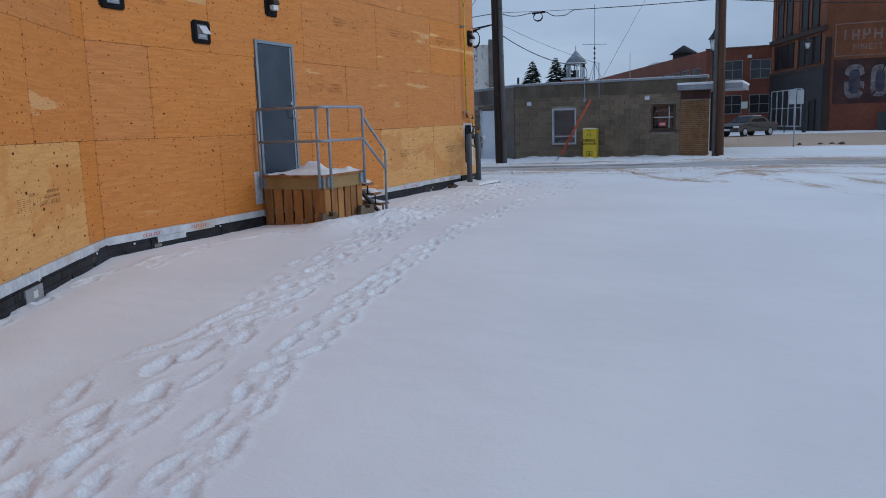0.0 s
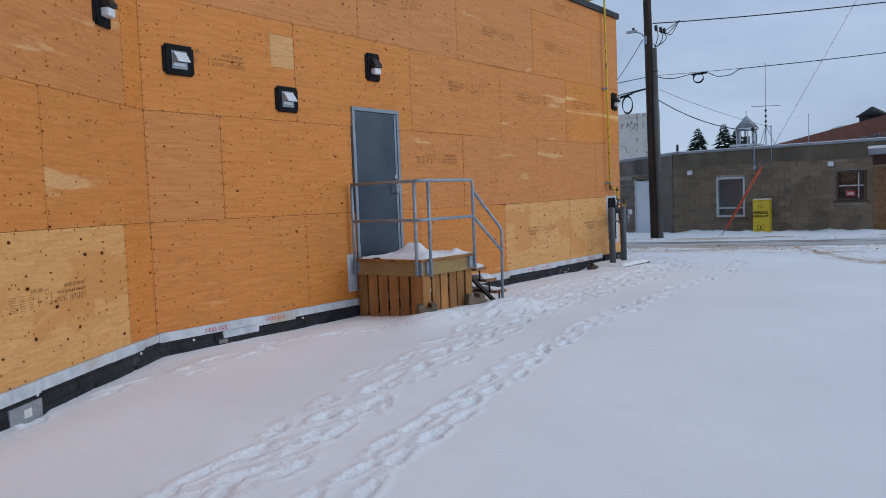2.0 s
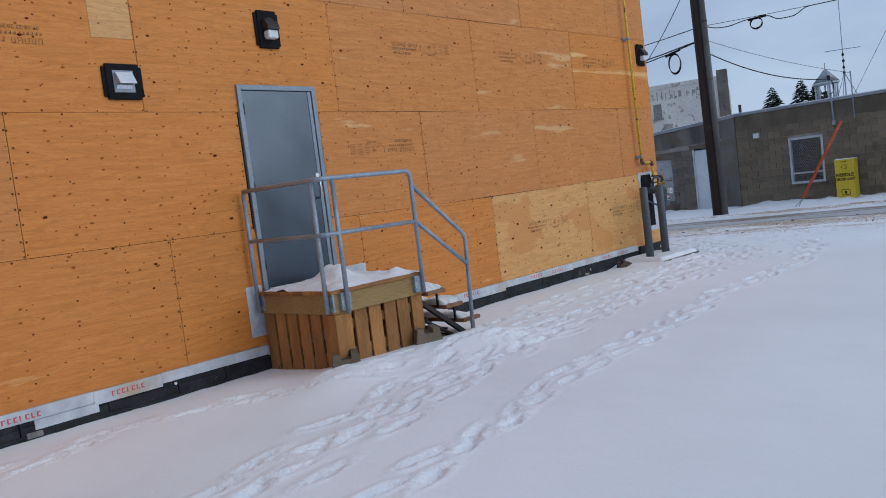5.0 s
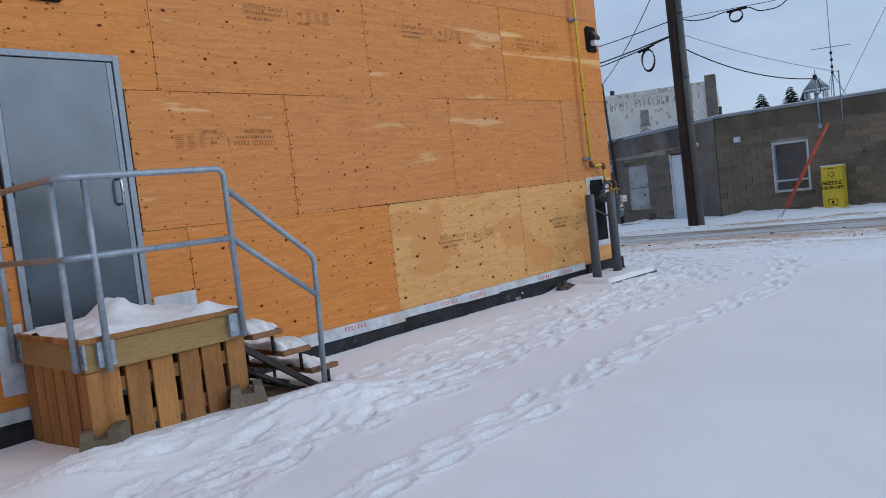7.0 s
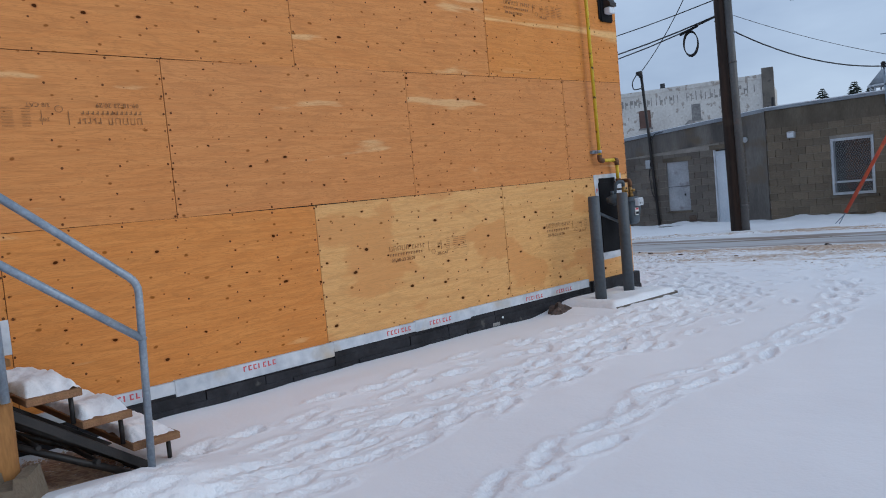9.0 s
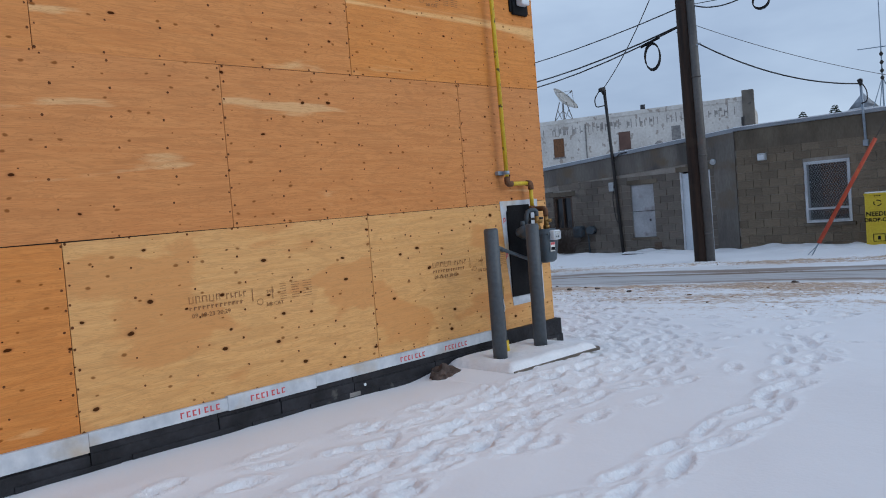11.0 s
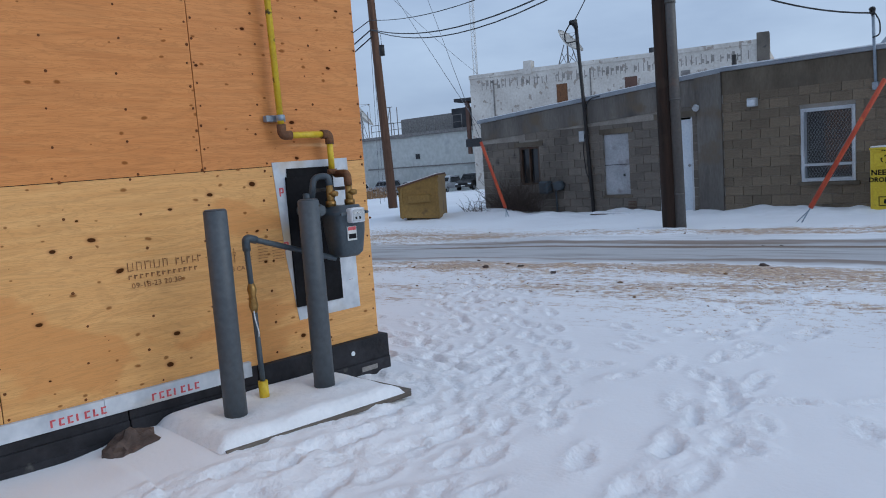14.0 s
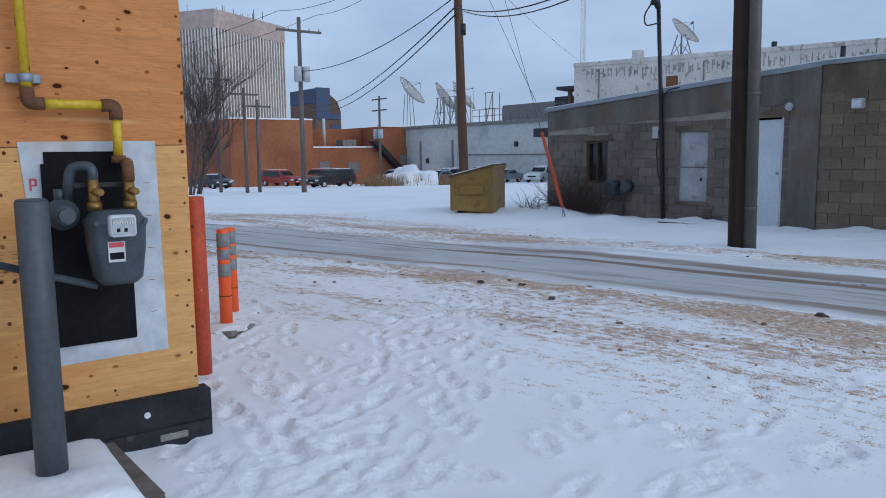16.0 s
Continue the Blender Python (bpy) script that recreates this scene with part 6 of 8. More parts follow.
rm = thing("roof_mast", "grey service conduit with weatherhead above the parapet", "mast", 0, 0, 0)
part("pipe", tube([(-0.42, F - 0.05, 2.28), (-0.46, F - 0.05, 3.62)], 0.030, 8), GALV, rm)
part("foot_box", box(-0.47, F - 0.10, 2.22, -0.37, F - 0.008, 2.36, 0.006), GALV, rm)
part("weatherhead", tube([(-0.46, F - 0.05, 3.60), (-0.46, F - 0.10, 3.70), (-0.44, F - 0.16, 3.68)], [0.035, 0.06, 0.04], 8), BLACK_STEEL, rm)
part("drip_loop", tube(rounded([(-0.44, F - 0.16, 3.68), (-0.30, F - 0.2, 3.45), (-0.30, F - 0.2, 3.2), (-0.45, F - 0.1, 3.18)], 0.09), 0.014, 6), WIRE, rm)
rm2 = thing("roof_conduit", "thin grey conduit rising above the parapet", "conduit", 0, 0, 0)
part("pipe", tube([(0.16, F - 0.04, 2.35), (0.14, F - 0.04, 3.75)], 0.02, 8), GALV, rm2)

ant = thing("antenna", "tall thin roof antenna with crossbars on a tripod", "antenna", -0.44, 33.5, 2.93)
part("mast", tube([(0, 0, 0), (0, 0, 3.3)], [0.022, 0.012], 6), GALV, ant)
part("crossbar", tube([(-0.52, 0, 1.72), (0.52, 0, 1.66)], 0.012, 5), GALV, ant)
for z in (0.95, 1.12, 1.32, 1.52):
    part("insulator", tube([(0, 0, z - 0.05), (0, 0, z), (0, 0, z + 0.05)], [0.02, 0.05, 0.02], 8), BLACK_STEEL, ant)
for k in range(3):
    a = 2 * math.pi * k / 3
    part("leg", tube([(0.42 * math.cos(a), 0.42 * math.sin(a), 0.0), (0, 0, 0.95)], 0.012, 5), GALV, ant)
ant2 = thing("whip_antenna", "thin whip antenna on the roof", "antenna", 0.9, 34.2, 2.93)
part("mast", tube([(0, 0, 0), (0, 0, 1.3)], 0.012, 5), GALV, ant2)
flue = thing("vent_pipe", "black vent pipe standing on the roof", "vent pipe", -3.62, 32.9, 2.93)
part("pipe", tube([(0, 0, -0.1), (0, 0, 0.46)], 0.05, 10), BLACK_STEEL, flue)
chim = thing("roof_chimney", "dark flue with conical cap above the low roof", "chimney", -7.9, 36.2, 2.5)
part("flue", tube([(0, 0, 0), (0, 0, 0.55)], 0.17, 10), BLACK_STEEL, chim)
part("cap", tube([(0, 0, 0.55), (0, 0, 0.62), (0, 0, 0.85)], [0.30, 0.30, 0.05], 10), CONCRETE, chim)

mb = thing("wall_meters", "grey gas and electric meters on the block wall", "meter", -8.15, F - 0.02, 0.55)
part("meter", box(-0.28, -0.28, -0.12, 0.02, -0.02, 0.22, 0.05), METER_GREY, mb)
part("meter", tube([(0.28, -0.02, 0.08), (0.28, -0.20, 0.08)], [0.13, 0.12], 12), METER_GREY, mb)
part("pipe", tube(rounded([(0.02, -0.10, 0.12), (0.15, -0.10, 0.16), (0.15, -0.06, -0.6)], 0.05), 0.025, 6), METER_GREY, mb)

bush = thing("shrub", "leafless dark tangled shrub against the block wall", "shrub", -8.95, 31.25, ground_z(-8.95, 31.25) - 0.03)
bm = bmesh.new()
for k in range(350):
    a, r0 = rng.uniform(0, 6.28), rng.uniform(0, 0.48)
    p = Vector((r0 * 1.7 * math.cos(a), 0.5 * r0 * math.sin(a), 0))
    d3 = Vector((rng.normal(0, 0.55), rng.normal(0, 0.25), 1)).normalized()
    pts, L = [p], rng.uniform(0.4, 1.25)
    for s in range(4):
        d3 = (d3 + Vector((rng.normal(0, 0.3), rng.normal(0, 0.2), rng.normal(-0.12, 0.2)))).normalized()
        pts.append(pts[-1] + d3 * L / 4)
    add_tube(bm, pts, [0.009, 0.007, 0.005, 0.004, 0.002], 4, False)
tagged(part("twigs", bm, TWIG, bush), kind="stuff")
bush2 = thing("shrub", "small leafless twigs poking from snow by the guy wire", "shrub", -9.9, 30.7, ground_z(-9.9, 30.7) - 0.03)
bm = bmesh.new()
for k in range(36):
    d3 = Vector((rng.normal(0, 0.7), rng.normal(0, 0.5), 1)).normalized()
    pts, L = [Vector((rng.normal(0, 0.2), rng.normal(0, 0.1), 0))], rng.uniform(0.2, 0.6)
    for s in range(3):
        d3 = (d3 + Vector((rng.normal(0, 0.3), rng.normal(0, 0.3), -0.1))).normalized()
        pts.append(pts[-1] + d3 * L / 3)
    add_tube(bm, pts, [0.007, 0.005, 0.004, 0.002], 4, False)
tagged(part("twigs", bm, TWIG, bush2), kind="stuff")


# ---- utility poles, guys and wires ----
def utility_pole(x, y, h, r, lean, material, label):
    z = ground_z(x, y)
    ob = thing("utility_pole", label, "utility pole", x, y, z - 0.3)
    part("pole", tube([(0, 0, 0), (lean * 0.5, 0, h / 2), (lean, 0, h)], [r, r * 0.88, r * 0.72], 20), material, ob)
    return ob


pa = utility_pole(-2.87, 28.55, 11.5, 0.165, -0.18, POLE_WOOD, "dark creosoted wooden utility pole with grey cable guard")
part("cable_guard", tube([(0.200, -0.02, 0), (0.09, -0.02, 6.8)], [0.095, 0.088], 16), GUARD, pa, "grey metal cable guard")
for z in (0.9, 2.6, 4.3, 6.0):
    part("strap", tube([(0.200 - 0.0162 * z, -0.02, z), (0.200 - 0.0162 * z, -0.02, z + 0.04)], 0.099, 16), GUARD, pa)
for k, (cx, cz) in enumerate(((0.20, 7.44), (0.36, 7.36), (0.48, 7.30))):
    part("cutout", tube([(cx, -0.1, cz + 0.07), (cx + 0.02, -0.12, cz - 0.10)], [0.06, 0.045], 8), BLACK_STEEL, pa)
    part("lead", tube(rounded([(cx, -0.1, cz), (cx + 0.09, -0.1, cz - 0.25), (cx - 0.02, -0.1, 6.86 + 0.04 * k), (0.16, -0.06, 6.80), (0.09, -0.03, 6.95)], 0.12), 0.014, 5), WIRE, pa)
    part("lead", tube(rounded([(cx + 0.02, -0.12, cz - 0.08), (cx + 0.22, -0.05, cz - 0.18), (0.95, 0.1, 7.60)], 0.15), 0.012, 5), WIRE, pa)
part("bracket", tube(rounded([(-0.16, 0, 7.10), (-0.34, -0.03, 7.36), (-0.62, -0.05, 7.46)], 0.15), 0.022, 6), GALV, pa)
part("lamp_head", box(-0.86, -0.14, 7.42, -0.50, 0.04, 7.50, 0.025), SIGN_BACK, pa, "pale street light head")
part("photocell", tube([(-0.62, -0.05, 7.50), (-0.62, -0.05, 7.58)], 0.045, 8), BLACK_STEEL, pa)
part("bracket_plate", box(-0.20, -0.16, 6.95, -0.10, -0.02, 7.22, 0.006), GALV, pa)
part("bracket", tube([(-0.16, 0, 4.9), (0.30, -0.06, 5.0)], 0.015, 6), GALV, pa)

pb = utility_pole(4.86, 30.9, 11.0, 0.145, -0.08, POLE_BROWN, "brown wooden utility pole with grey conduit by the canopy")
part("cable_guard", tube([(-0.20, -0.05, 0), (-0.22, -0.05, 8.6)], [0.075, 0.07], 12), GUARD, pb, "pale grey conduit")
for k in range(3):
    part("lead", tube(rounded([(-0.1, -0.1, 8.6 - 0.1 * k), (-0.6, -0.1, 8.3), (-0.45, -0.1, 7.7 - 0.12 * k), (-0.1, -0.1, 7.9)], 0.25), 0.014, 5), WIRE, pb)
part("transformer", tube([(-0.40, 0.0, 8.9), (-0.40, 0.0, 9.7)], 0.22, 14), SIGN_BACK, pb)

pc = utility_pole(-20.6, 36.8, 12.0, 0.20, -0.55, POLE_BROWN, "brown leaning wooden utility pole behind the dumpster")
pd = utility_pole(-40.0, 38.9, 11.0, 0.16, 0.0, POLE_GREY, "grey wooden utility pole with crossarm and transformer")
part("crossarm", box(-0.06, -1.5, 10.1, 0.06, 1.5, 10.24), POLE_GREY, pd)
for y in (-1.35, -0.7, 0.7, 1.35):
    part("insulator", tube([(0, y, 10.24), (0, y, 10.42)], [0.05, 0.035], 8), SIGN_BACK, pd)
part("transformer", tube([(0.25, -0.28, 7.1), (0.25, -0.28, 8.0)], 0.24, 12), SIGN_BACK, pd)
part("transformer", tube([(0.25, 0.28, 7.1), (0.25, 0.28, 8.0)], 0.24, 12), SIGN_BACK, pd)
for x, y, h in ((-45.7, 37.4, 7.2), (-46.2, 38.5, 6.6), (-51.7, 37.7, 9.0)):
    pe = utility_pole(x, y, h, 0.13, 0.05, POLE_GREY, "far grey utility pole above the parked cars")
    part("crossarm", box(-0.05, -1.0, h - 0.5, 0.05, 1.0, h - 0.38), POLE_GREY, pe)
pf = utility_pole(-68.4, 61.7, 10.0, 0.16, 0.0, POLE_GREY, "far utility pole with two crossarms and transformers")
for zz in (9.7, 8.5):
    part("crossarm", box(-1.5, -0.06, zz - 0.1, 1.5, 0.06, zz + 0.04), POLE_GREY, pf)
for dx in (-0.5, 0.5):
    part("transformer", tube([(dx, -0.2, 5.4), (dx, -0.2, 6.4)], 0.28, 10), SIGN_BACK, pf)

# guy wire guards
for p0, p1, lab in (((-0.85, 29.3, ground_z(-0.85, 29.3) - 0.02), (0.46, 29.3, 2.24), "orange guy-wire guard by the lane"), ((-8.42, 30.35, ground_z(-8.42, 30.35) - 0.02), (-9.22, 30.35, 1.90), "orange leaning guy-wire guard at the building corner")):
    g = thing("guy_guard", lab, "guy guard", 0, 0, 0, group="orange guy-wire guards")
    v0, v1 = Vector(p0), Vector(p1)
    part("guard", tube([v0.lerp(v1, 0.12), v1], [0.042, 0.038], 10), ORANGE_DULL, g)
    part("anchor_rod", tube([v0, v0.lerp(v1, 0.13)], 0.012, 6), GALV, g)
    part("anchor_rod", tube([v0 + Vector((-0.1, 0, 0)), v0.lerp(v1, 0.10)], 0.010, 6), GALV, g)
    part("strand", tube([v0.lerp(v1, 0.9), v0 + (v1 - v0) * (4.3 if v1.x > 0 else 3.6)], 0.006, 4), WIRE_THIN, g)


def cable(a, b, drop, r, material=WIRE, label="black overhead cable between poles"):
    ob = thing("overhead_cable", label, "cable", 0, 0, 0, group="overhead cables")
    part("strand", tube(sag(a, b, drop), r, 5), material, ob)


cable((-2.8, 28.5, 7.27), (4.75, 30.8, 7.12), 0.06, 0.018)
cable((-2.9, 28.5, 8.3), (4.75, 30.8, 9.6), 0.5, 0.014)
cable((-2.9, 28.5, 5.52), (4.75, 30.8, 5.62), 0.06, 0.008)
slack = thing("slack_cable", "black cable with slack waves and a coil under the line", "cable", 0, 0, 0, group="overhead cables")
waves = ((-2.75, 5.50), (-2.45, 5.38), (-2.10, 5.36), (-1.65, 5.46), (-1.10, 5.46), (-0.90, 5.30), (-0.45, 5.30), (-0.20, 5.49), (2.0, 5.52), (4.75, 5.60))
part("strand", tube(rounded([(x, 28.47 + 0.30 * (x + 2.9), z) for x, z in waves], 0.2), 0.014, 5), WIRE, slack)
part("splice_case", tube([(-1.62, 28.84, 5.43), (-1.15, 28.98, 5.46)], 0.035, 8), BLACK_PLASTIC, slack)
for k in range(3):
    part("loop", tube([(-1.42 + 0.17 * math.cos(a * math.pi / 8), 28.90 + 0.02 * k, 5.32 + 0.15 * math.sin(a * math.pi / 8) - 0.015 * k) for a in range(17)], 0.011, 5), WIRE, slack)
cable((4.75, 30.8, 7.12), (30, 36, 7.9), 1.0, 0.018)
cable((4.75, 30.8, 5.6), (30, 36, 6.6), 1.0, 0.016)
cable((-3.1, 28.5, 5.0), (-0.45, F - 0.15, 3.62), 0.30, 0.016, label="black service drop to the roof mast")
cable((-3.1, 28.5, 5.3), (0.14, F - 0.05, 3.7), 0.12, 0.007, WIRE_THIN, "thin grey service wire to the roof")
cable((-3.05, 28.5, 5.12), (-20.9, 36.6, 7.2), 0.72, 0.020)
cable((-3.05, 28.5, 5.10), (-20.9, 36.6, 7.18), 0.88, 0.018)
cable((-3.05, 28.5, 5.50), (-20.9, 36.6, 7.58), 0.5, 0.014)
cable((-3.15, 28.5, 6.8), (-7.15, F - 0.2, 4.60), 0.25, 0.012, label="black service drop to the wall mast")
cable((-20.9, 36.6, 7.6), (-40, 38.9, 6.6), 0.7, 0.022)
cable((-20.9, 36.6, 7.2), (-86, 61.6, 7.9), 1.5, 0.030)
cable((-20.9, 36.6, 6.9), (-86, 61.6, 7.4), 1.7, 0.030)
cable((-20.9, 36.6, 10.2), (-40, 37.6, 10.1), 0.8, 0.014)
cable((-20.9, 36.6, 10.5), (-40, 40.2, 10.1), 0.8, 0.014)
cable((-21.0, 36.7, 9.5), (-36.5, 60, 8.0), 0.2, 0.010, WIRE_THIN)
cable((-21.0, 36.7, 10.5), (-9.3, 30.5, 2.2), 0.05, 0.008, WIRE_THIN)
cable((-21.0, 36.7, 10.3), (-26, 40.5, -0.4), 0.05, 0.010, WIRE_THIN)
cable((-21.0, 36.7, 10.3), (-27.5, 42, -0.4), 0.05, 0.010, WIRE_THIN)
cable((-40, 37.6, 10.1), (-95, 30, 12), 1.5, 0.016)
cable((-40, 40.2, 10.1), (-95, 34, 12), 1.5, 0.016)
coil = thing("cable_coil", "coil of spare cable hanging from the overhead line", "cable coil", -3.95, 28.9, 4.95)
for k in range(3):
    part("loop", tube([(0.32 * math.cos(a * math.pi / 8) * 0.6, 0.02 * k, 0.30 * math.sin(a * math.pi / 8) - 0.25 - 0.02 * k) for a in range(17)], 0.014, 5), WIRE, coil)
part("splice_case", tube([(-0.26, 0.0, 0.0), (0.26, -0.1, 0.10)], 0.034, 8), BLACK_PLASTIC, coil)
wt = thing("line_weight", "black canister hanging from the overhead cable", "cable canister", -19.6, 36.0, 5.9)
part("canister", tube([(0, 0, 0), (0, 0, 0.42)], 0.11, 10), BLACK_STEEL, wt)
part("hanger", tube([(0, 0, 0.42), (0, 0, 0.85)], 0.01, 4), BLACK_STEEL, wt)

# ---- dumpster ----
dump = thing("dumpster", "mustard yellow steel dumpster with a snowy lid", "dumpster", -11.45, 30.25, ground_z(-11.45, 30.25) - 0.13, -52)
W2, D2, LOW, HIGH = 0.75, 0.53, 0.95, 1.22
part("body", prism([(-D2, 0.12), (D2, 0.06), (D2, HIGH), (-D2, LOW)], "x", -W2, W2), DUMP, dump)
for s in (-1, 1):
    x0_, x1_ = (W2, W2 + 0.07) if s > 0 else (-W2 - 0.07, -W2)
    part("fork_pocket", box(x0_, -0.30, 0.52, x1_, 0.30, 0.72, 0.01), DUMP, dump)
    for y in (-D2 + 0.04, D2 - 0.04):
        part("rib", box(x0_ if s > 0 else x1_ - 0.03, y - 0.03, 0.1, x0_ + 0.03 if s > 0 else x1_, y + 0.03, 0.92 if y < 0 else 1.16, 0.006), DUMP, dump)
for x in (-W2 + 0.03, 0.0, W2 - 0.03):
    part("rib", box(x - 0.03, -D2 - 0.035, 0.12, x + 0.03, -D2, LOW - 0.06, 0.006), DUMP, dump)
part("lip", box(-W2 - 0.04, -D2 - 0.05, LOW - 0.06, W2 + 0.04, -D2 + 0.01, LOW, 0.008), DUMP, dump)
part("lip", box(-W2 - 0.04, D2 - 0.01, HIGH - 0.06, W2 + 0.04, D2 + 0.04, HIGH, 0.008), DUMP, dump)
lidm = Matrix.Translation((0, -D2, LOW)) @ Matrix.Rotation(math.atan((HIGH - LOW) / (2 * D2)), 4, "X")
part("lid", box(-W2 - 0.05, -0.06, 0.0, W2 + 0.05, 1.12, 0.04, 0.01, lidm), STONE_TRIM, dump, "brown plastic lid")
part("lid_snow", box(-W2 + 0.02, 0.03, 0.04, W2 - 0.03, 1.05, 0.065, 0.012, lidm), SNOW, dump)
for y in (-0.35, 0.35):
    part("caster", tube([(-W2 + 0.1, y, 0.06), (W2 - 0.1, y, 0.06)], 0.06, 8), BLACK_STEEL, dump)

plank = thing("snowy_plank", "dark plank under a strip of snow at the block wall", "plank", -5.75, 31.45, ground_z(-5.75, 31.45) - 0.09, 3)
part("plank", box(-0.85, -0.14, -0.03, 0.85, 0.14, 0.06, 0.006), BROWN_FRAME, plank)
part("snow_cover", box(-0.80, -0.15, 0.06, 0.78, 0.13, 0.12, 0.035), SNOW, plank)

# clods thrown up along the lane
for k, (x, y, s) in enumerate(((-2.35, 23.6, 0.04), (-1.55, 23.3, 0.04), (0.55, 24.5, 0.05), (-0.35, 26.6, 0.03), (-0.15, 26.75, 0.03), (-3.4, 23.9, 0.03), (-1.9, 24.2, 0.03), (1.6, 25.6, 0.04), (-5.2, 23.0, 0.03), (-2.7, 23.3, 0.04))):
    c = tagged(part("dirty_clod", lump(40 + k, s, s * 1.3, s * 0.7, 0.7, 2, 2.0), ROCK), "frozen lump of dirty snow on the lane edge", "snow clod", "clods along the lane")
    c.matrix_basis = pose(x, y, ground_z(x, y) - 0.01, 0, 0, 50 * k)


crumbs = bmesh.new()
for k in range(420):
    x, y = rng.uniform(-9.0, 5.5), 0.0
    y = 23.2 + 0.20 * x + rng.normal(0, 0.65) if k % 4 else 28.3 + 0.14 * x + rng.normal(0, 0.35)
    r = rng.uniform(0.005, 0.012) if k % 9 else rng.uniform(0.012, 0.026)
    bmesh.ops.create_icosphere(crumbs, subdivisions=1, radius=1.0, matrix=Matrix.Translation((x, y, ground_z(x, y) + 0.3 * r)) @ Matrix.Rotation(rng.uniform(0, 6.3), 4, "Z") @ Matrix.Diagonal((r * rng.uniform(0.8, 2.0), r, r * rng.uniform(0.4, 0.8), 1)))
tagged(part("lane_crumbs", crumbs, mat("sandy_crumb", (0.10, 0.055, 0.028), (0.30, 0.19, 0.10), 9, 0.9, 0.4)), "brown crumbs of sand and ice strewn along the lane", "debris", kind="stuff")


# ---- beyond: buildings, vehicles, trees ----
def facade_window(parent, m, w, h, bars=(1, 1), frame_mat=BROWN_FRAME, glass_mat=DARK_GLASS_FAR):
    """A far window with reveal, frame and bars; m places its lower left corner, x along the wall, y into it."""
    bm = bmesh.new()
    add_box(bm, 0, -0.03, 0, w, -0.01, h, 0.0, m)
    ob = part("window", bm, glass_mat, parent)
    bm = bmesh.new()
    t = 0.08
    for a, b, c, d_ in ((-t, 0, -t, h + t), (w, w + t, -t, h + t), (0, w, h, h + t), (0, w, -t, 0)):
        add_box(bm, a, -0.09, c, b, 0.0, d_, 0.0, m)
    for k in range(1, bars[0] + 1):
        add_box(bm, w * k / (bars[0] + 1) - 0.03, -0.062, 0, w * k / (bars[0] + 1) + 0.03, -0.032, h, 0.0, m)
    for k in range(1, bars[1] + 1):
        add_box(bm, 0, -0.060, h * k / (bars[1] + 1) - 0.03, w, -0.034, h * k / (bars[1] + 1) + 0.03, 0.0, m)
    part("frame", bm, frame_mat, ob)
    return ob


def along(a, b):
    """A frame with x from a to b on the ground plane, y into the building on its far side."""
    a, b = Vector((*a, 0)), Vector((*b, 0))
    d = (b - a).normalized()
    return Matrix.Translation(a) @ Matrix(((d.x, -d.y, 0, 0), (d.y, d.x, 0, 0), (0, 0, 1, 0), (0, 0, 0, 1)))


# white painted building behind the block building
wb = tagged(new("white_brick_building"), "long white painted brick building with peeling old lettering", "building")
wb.matrix_basis = Matrix.Translation((-50.5, 73.5, -0.45)) @ Matrix.Rotation(math.atan2(9.5, 26.5), 4, "Z") @ Matrix.Diagonal((1.193, 1.193, 1.34, 1)) @ Matrix.Translation((37.6, -60, 0))
part("wall", box(-37.6, 60, -3.0, -14.0, 72, 7.65), PALE_WALL, wb)
part("parapet", box(-37.65, 59.92, 7.65, -14.0, 60.4, 7.95, 0.02), PALE_WALL, wb)
part("pier", box(-14.6, 59.8, -2.5, -13.75, 60.8, 8.35, 0.03), BLOCK_GREY, wb)
part("pier", box(-32.6, 59.85, 7.5, -31.9, 60.7, 8.5, 0.03), PALE_WALL, wb)
for x0_, x1_, z0_, z1_, mt in ((-29.85, -28.95, 5.15, 6.55, RUST), (-24.25, -23.3, 5.2, 6.5, STONE_TRIM), (-20.0, -19.3, 5.4, 6.5, CONCRETE)):
    q = part("window", box(x0_, 59.95, z0_, x1_, 59.995, z1_), mt, wb, "old boarded window")
    part("sill", box(x0_ - 0.1, 59.9, z0_ - 0.12, x1_ + 0.1, 59.995, z0_), CONCRETE, q)
bm = bmesh.new()
for k in range(60):
    x = -36.5 + k * 0.36 + rng.normal(0, 0.03)
    if k % 9 == 8:
        continue
    z = 6.75 + 0.03 * rng.random()
    add_box(bm, x, 59.985, z, x + 0.07, 59.997, z + 0.75 * rng.uniform(0.6, 1))
    if rng.random() < 0.7:
        add_box(bm, x + 0.07, 59.985, z + 0.55 * rng.random(), x + 0.24, 59.997, z + 0.55 * rng.random() + 0.1)
tagged(part("painted_lettering", bm, mat("ghost_lettering", (0.22, 0.20, 0.18), (0.36, 0.33, 0.30), 1.2, 0.9, 0.1, fine=6), wb, "faded unreadable painted lettering"), kind="stuff")
for x in (-27.0, -35.4):
    part("downpipe", tube([(x, 59.93, 7.4), (x, 59.93, -1)], 0.06, 6), CONCRETE, wb)
part("shed_roof", box(-39.4, 60.3, 6.1, -37.6, 63, 6.35, 0.02), ROOF_DARK, wb)
part("shed_post", box(-38.4, 60.5, 2.0, -38.1, 60.8, 6.1), STONE_TRIM, wb)
part("roof_vent", tube([(-22.5, 62, 7.6), (-22.5, 62, 8.5)], 0.2, 8), ROOF_DARK, wb)


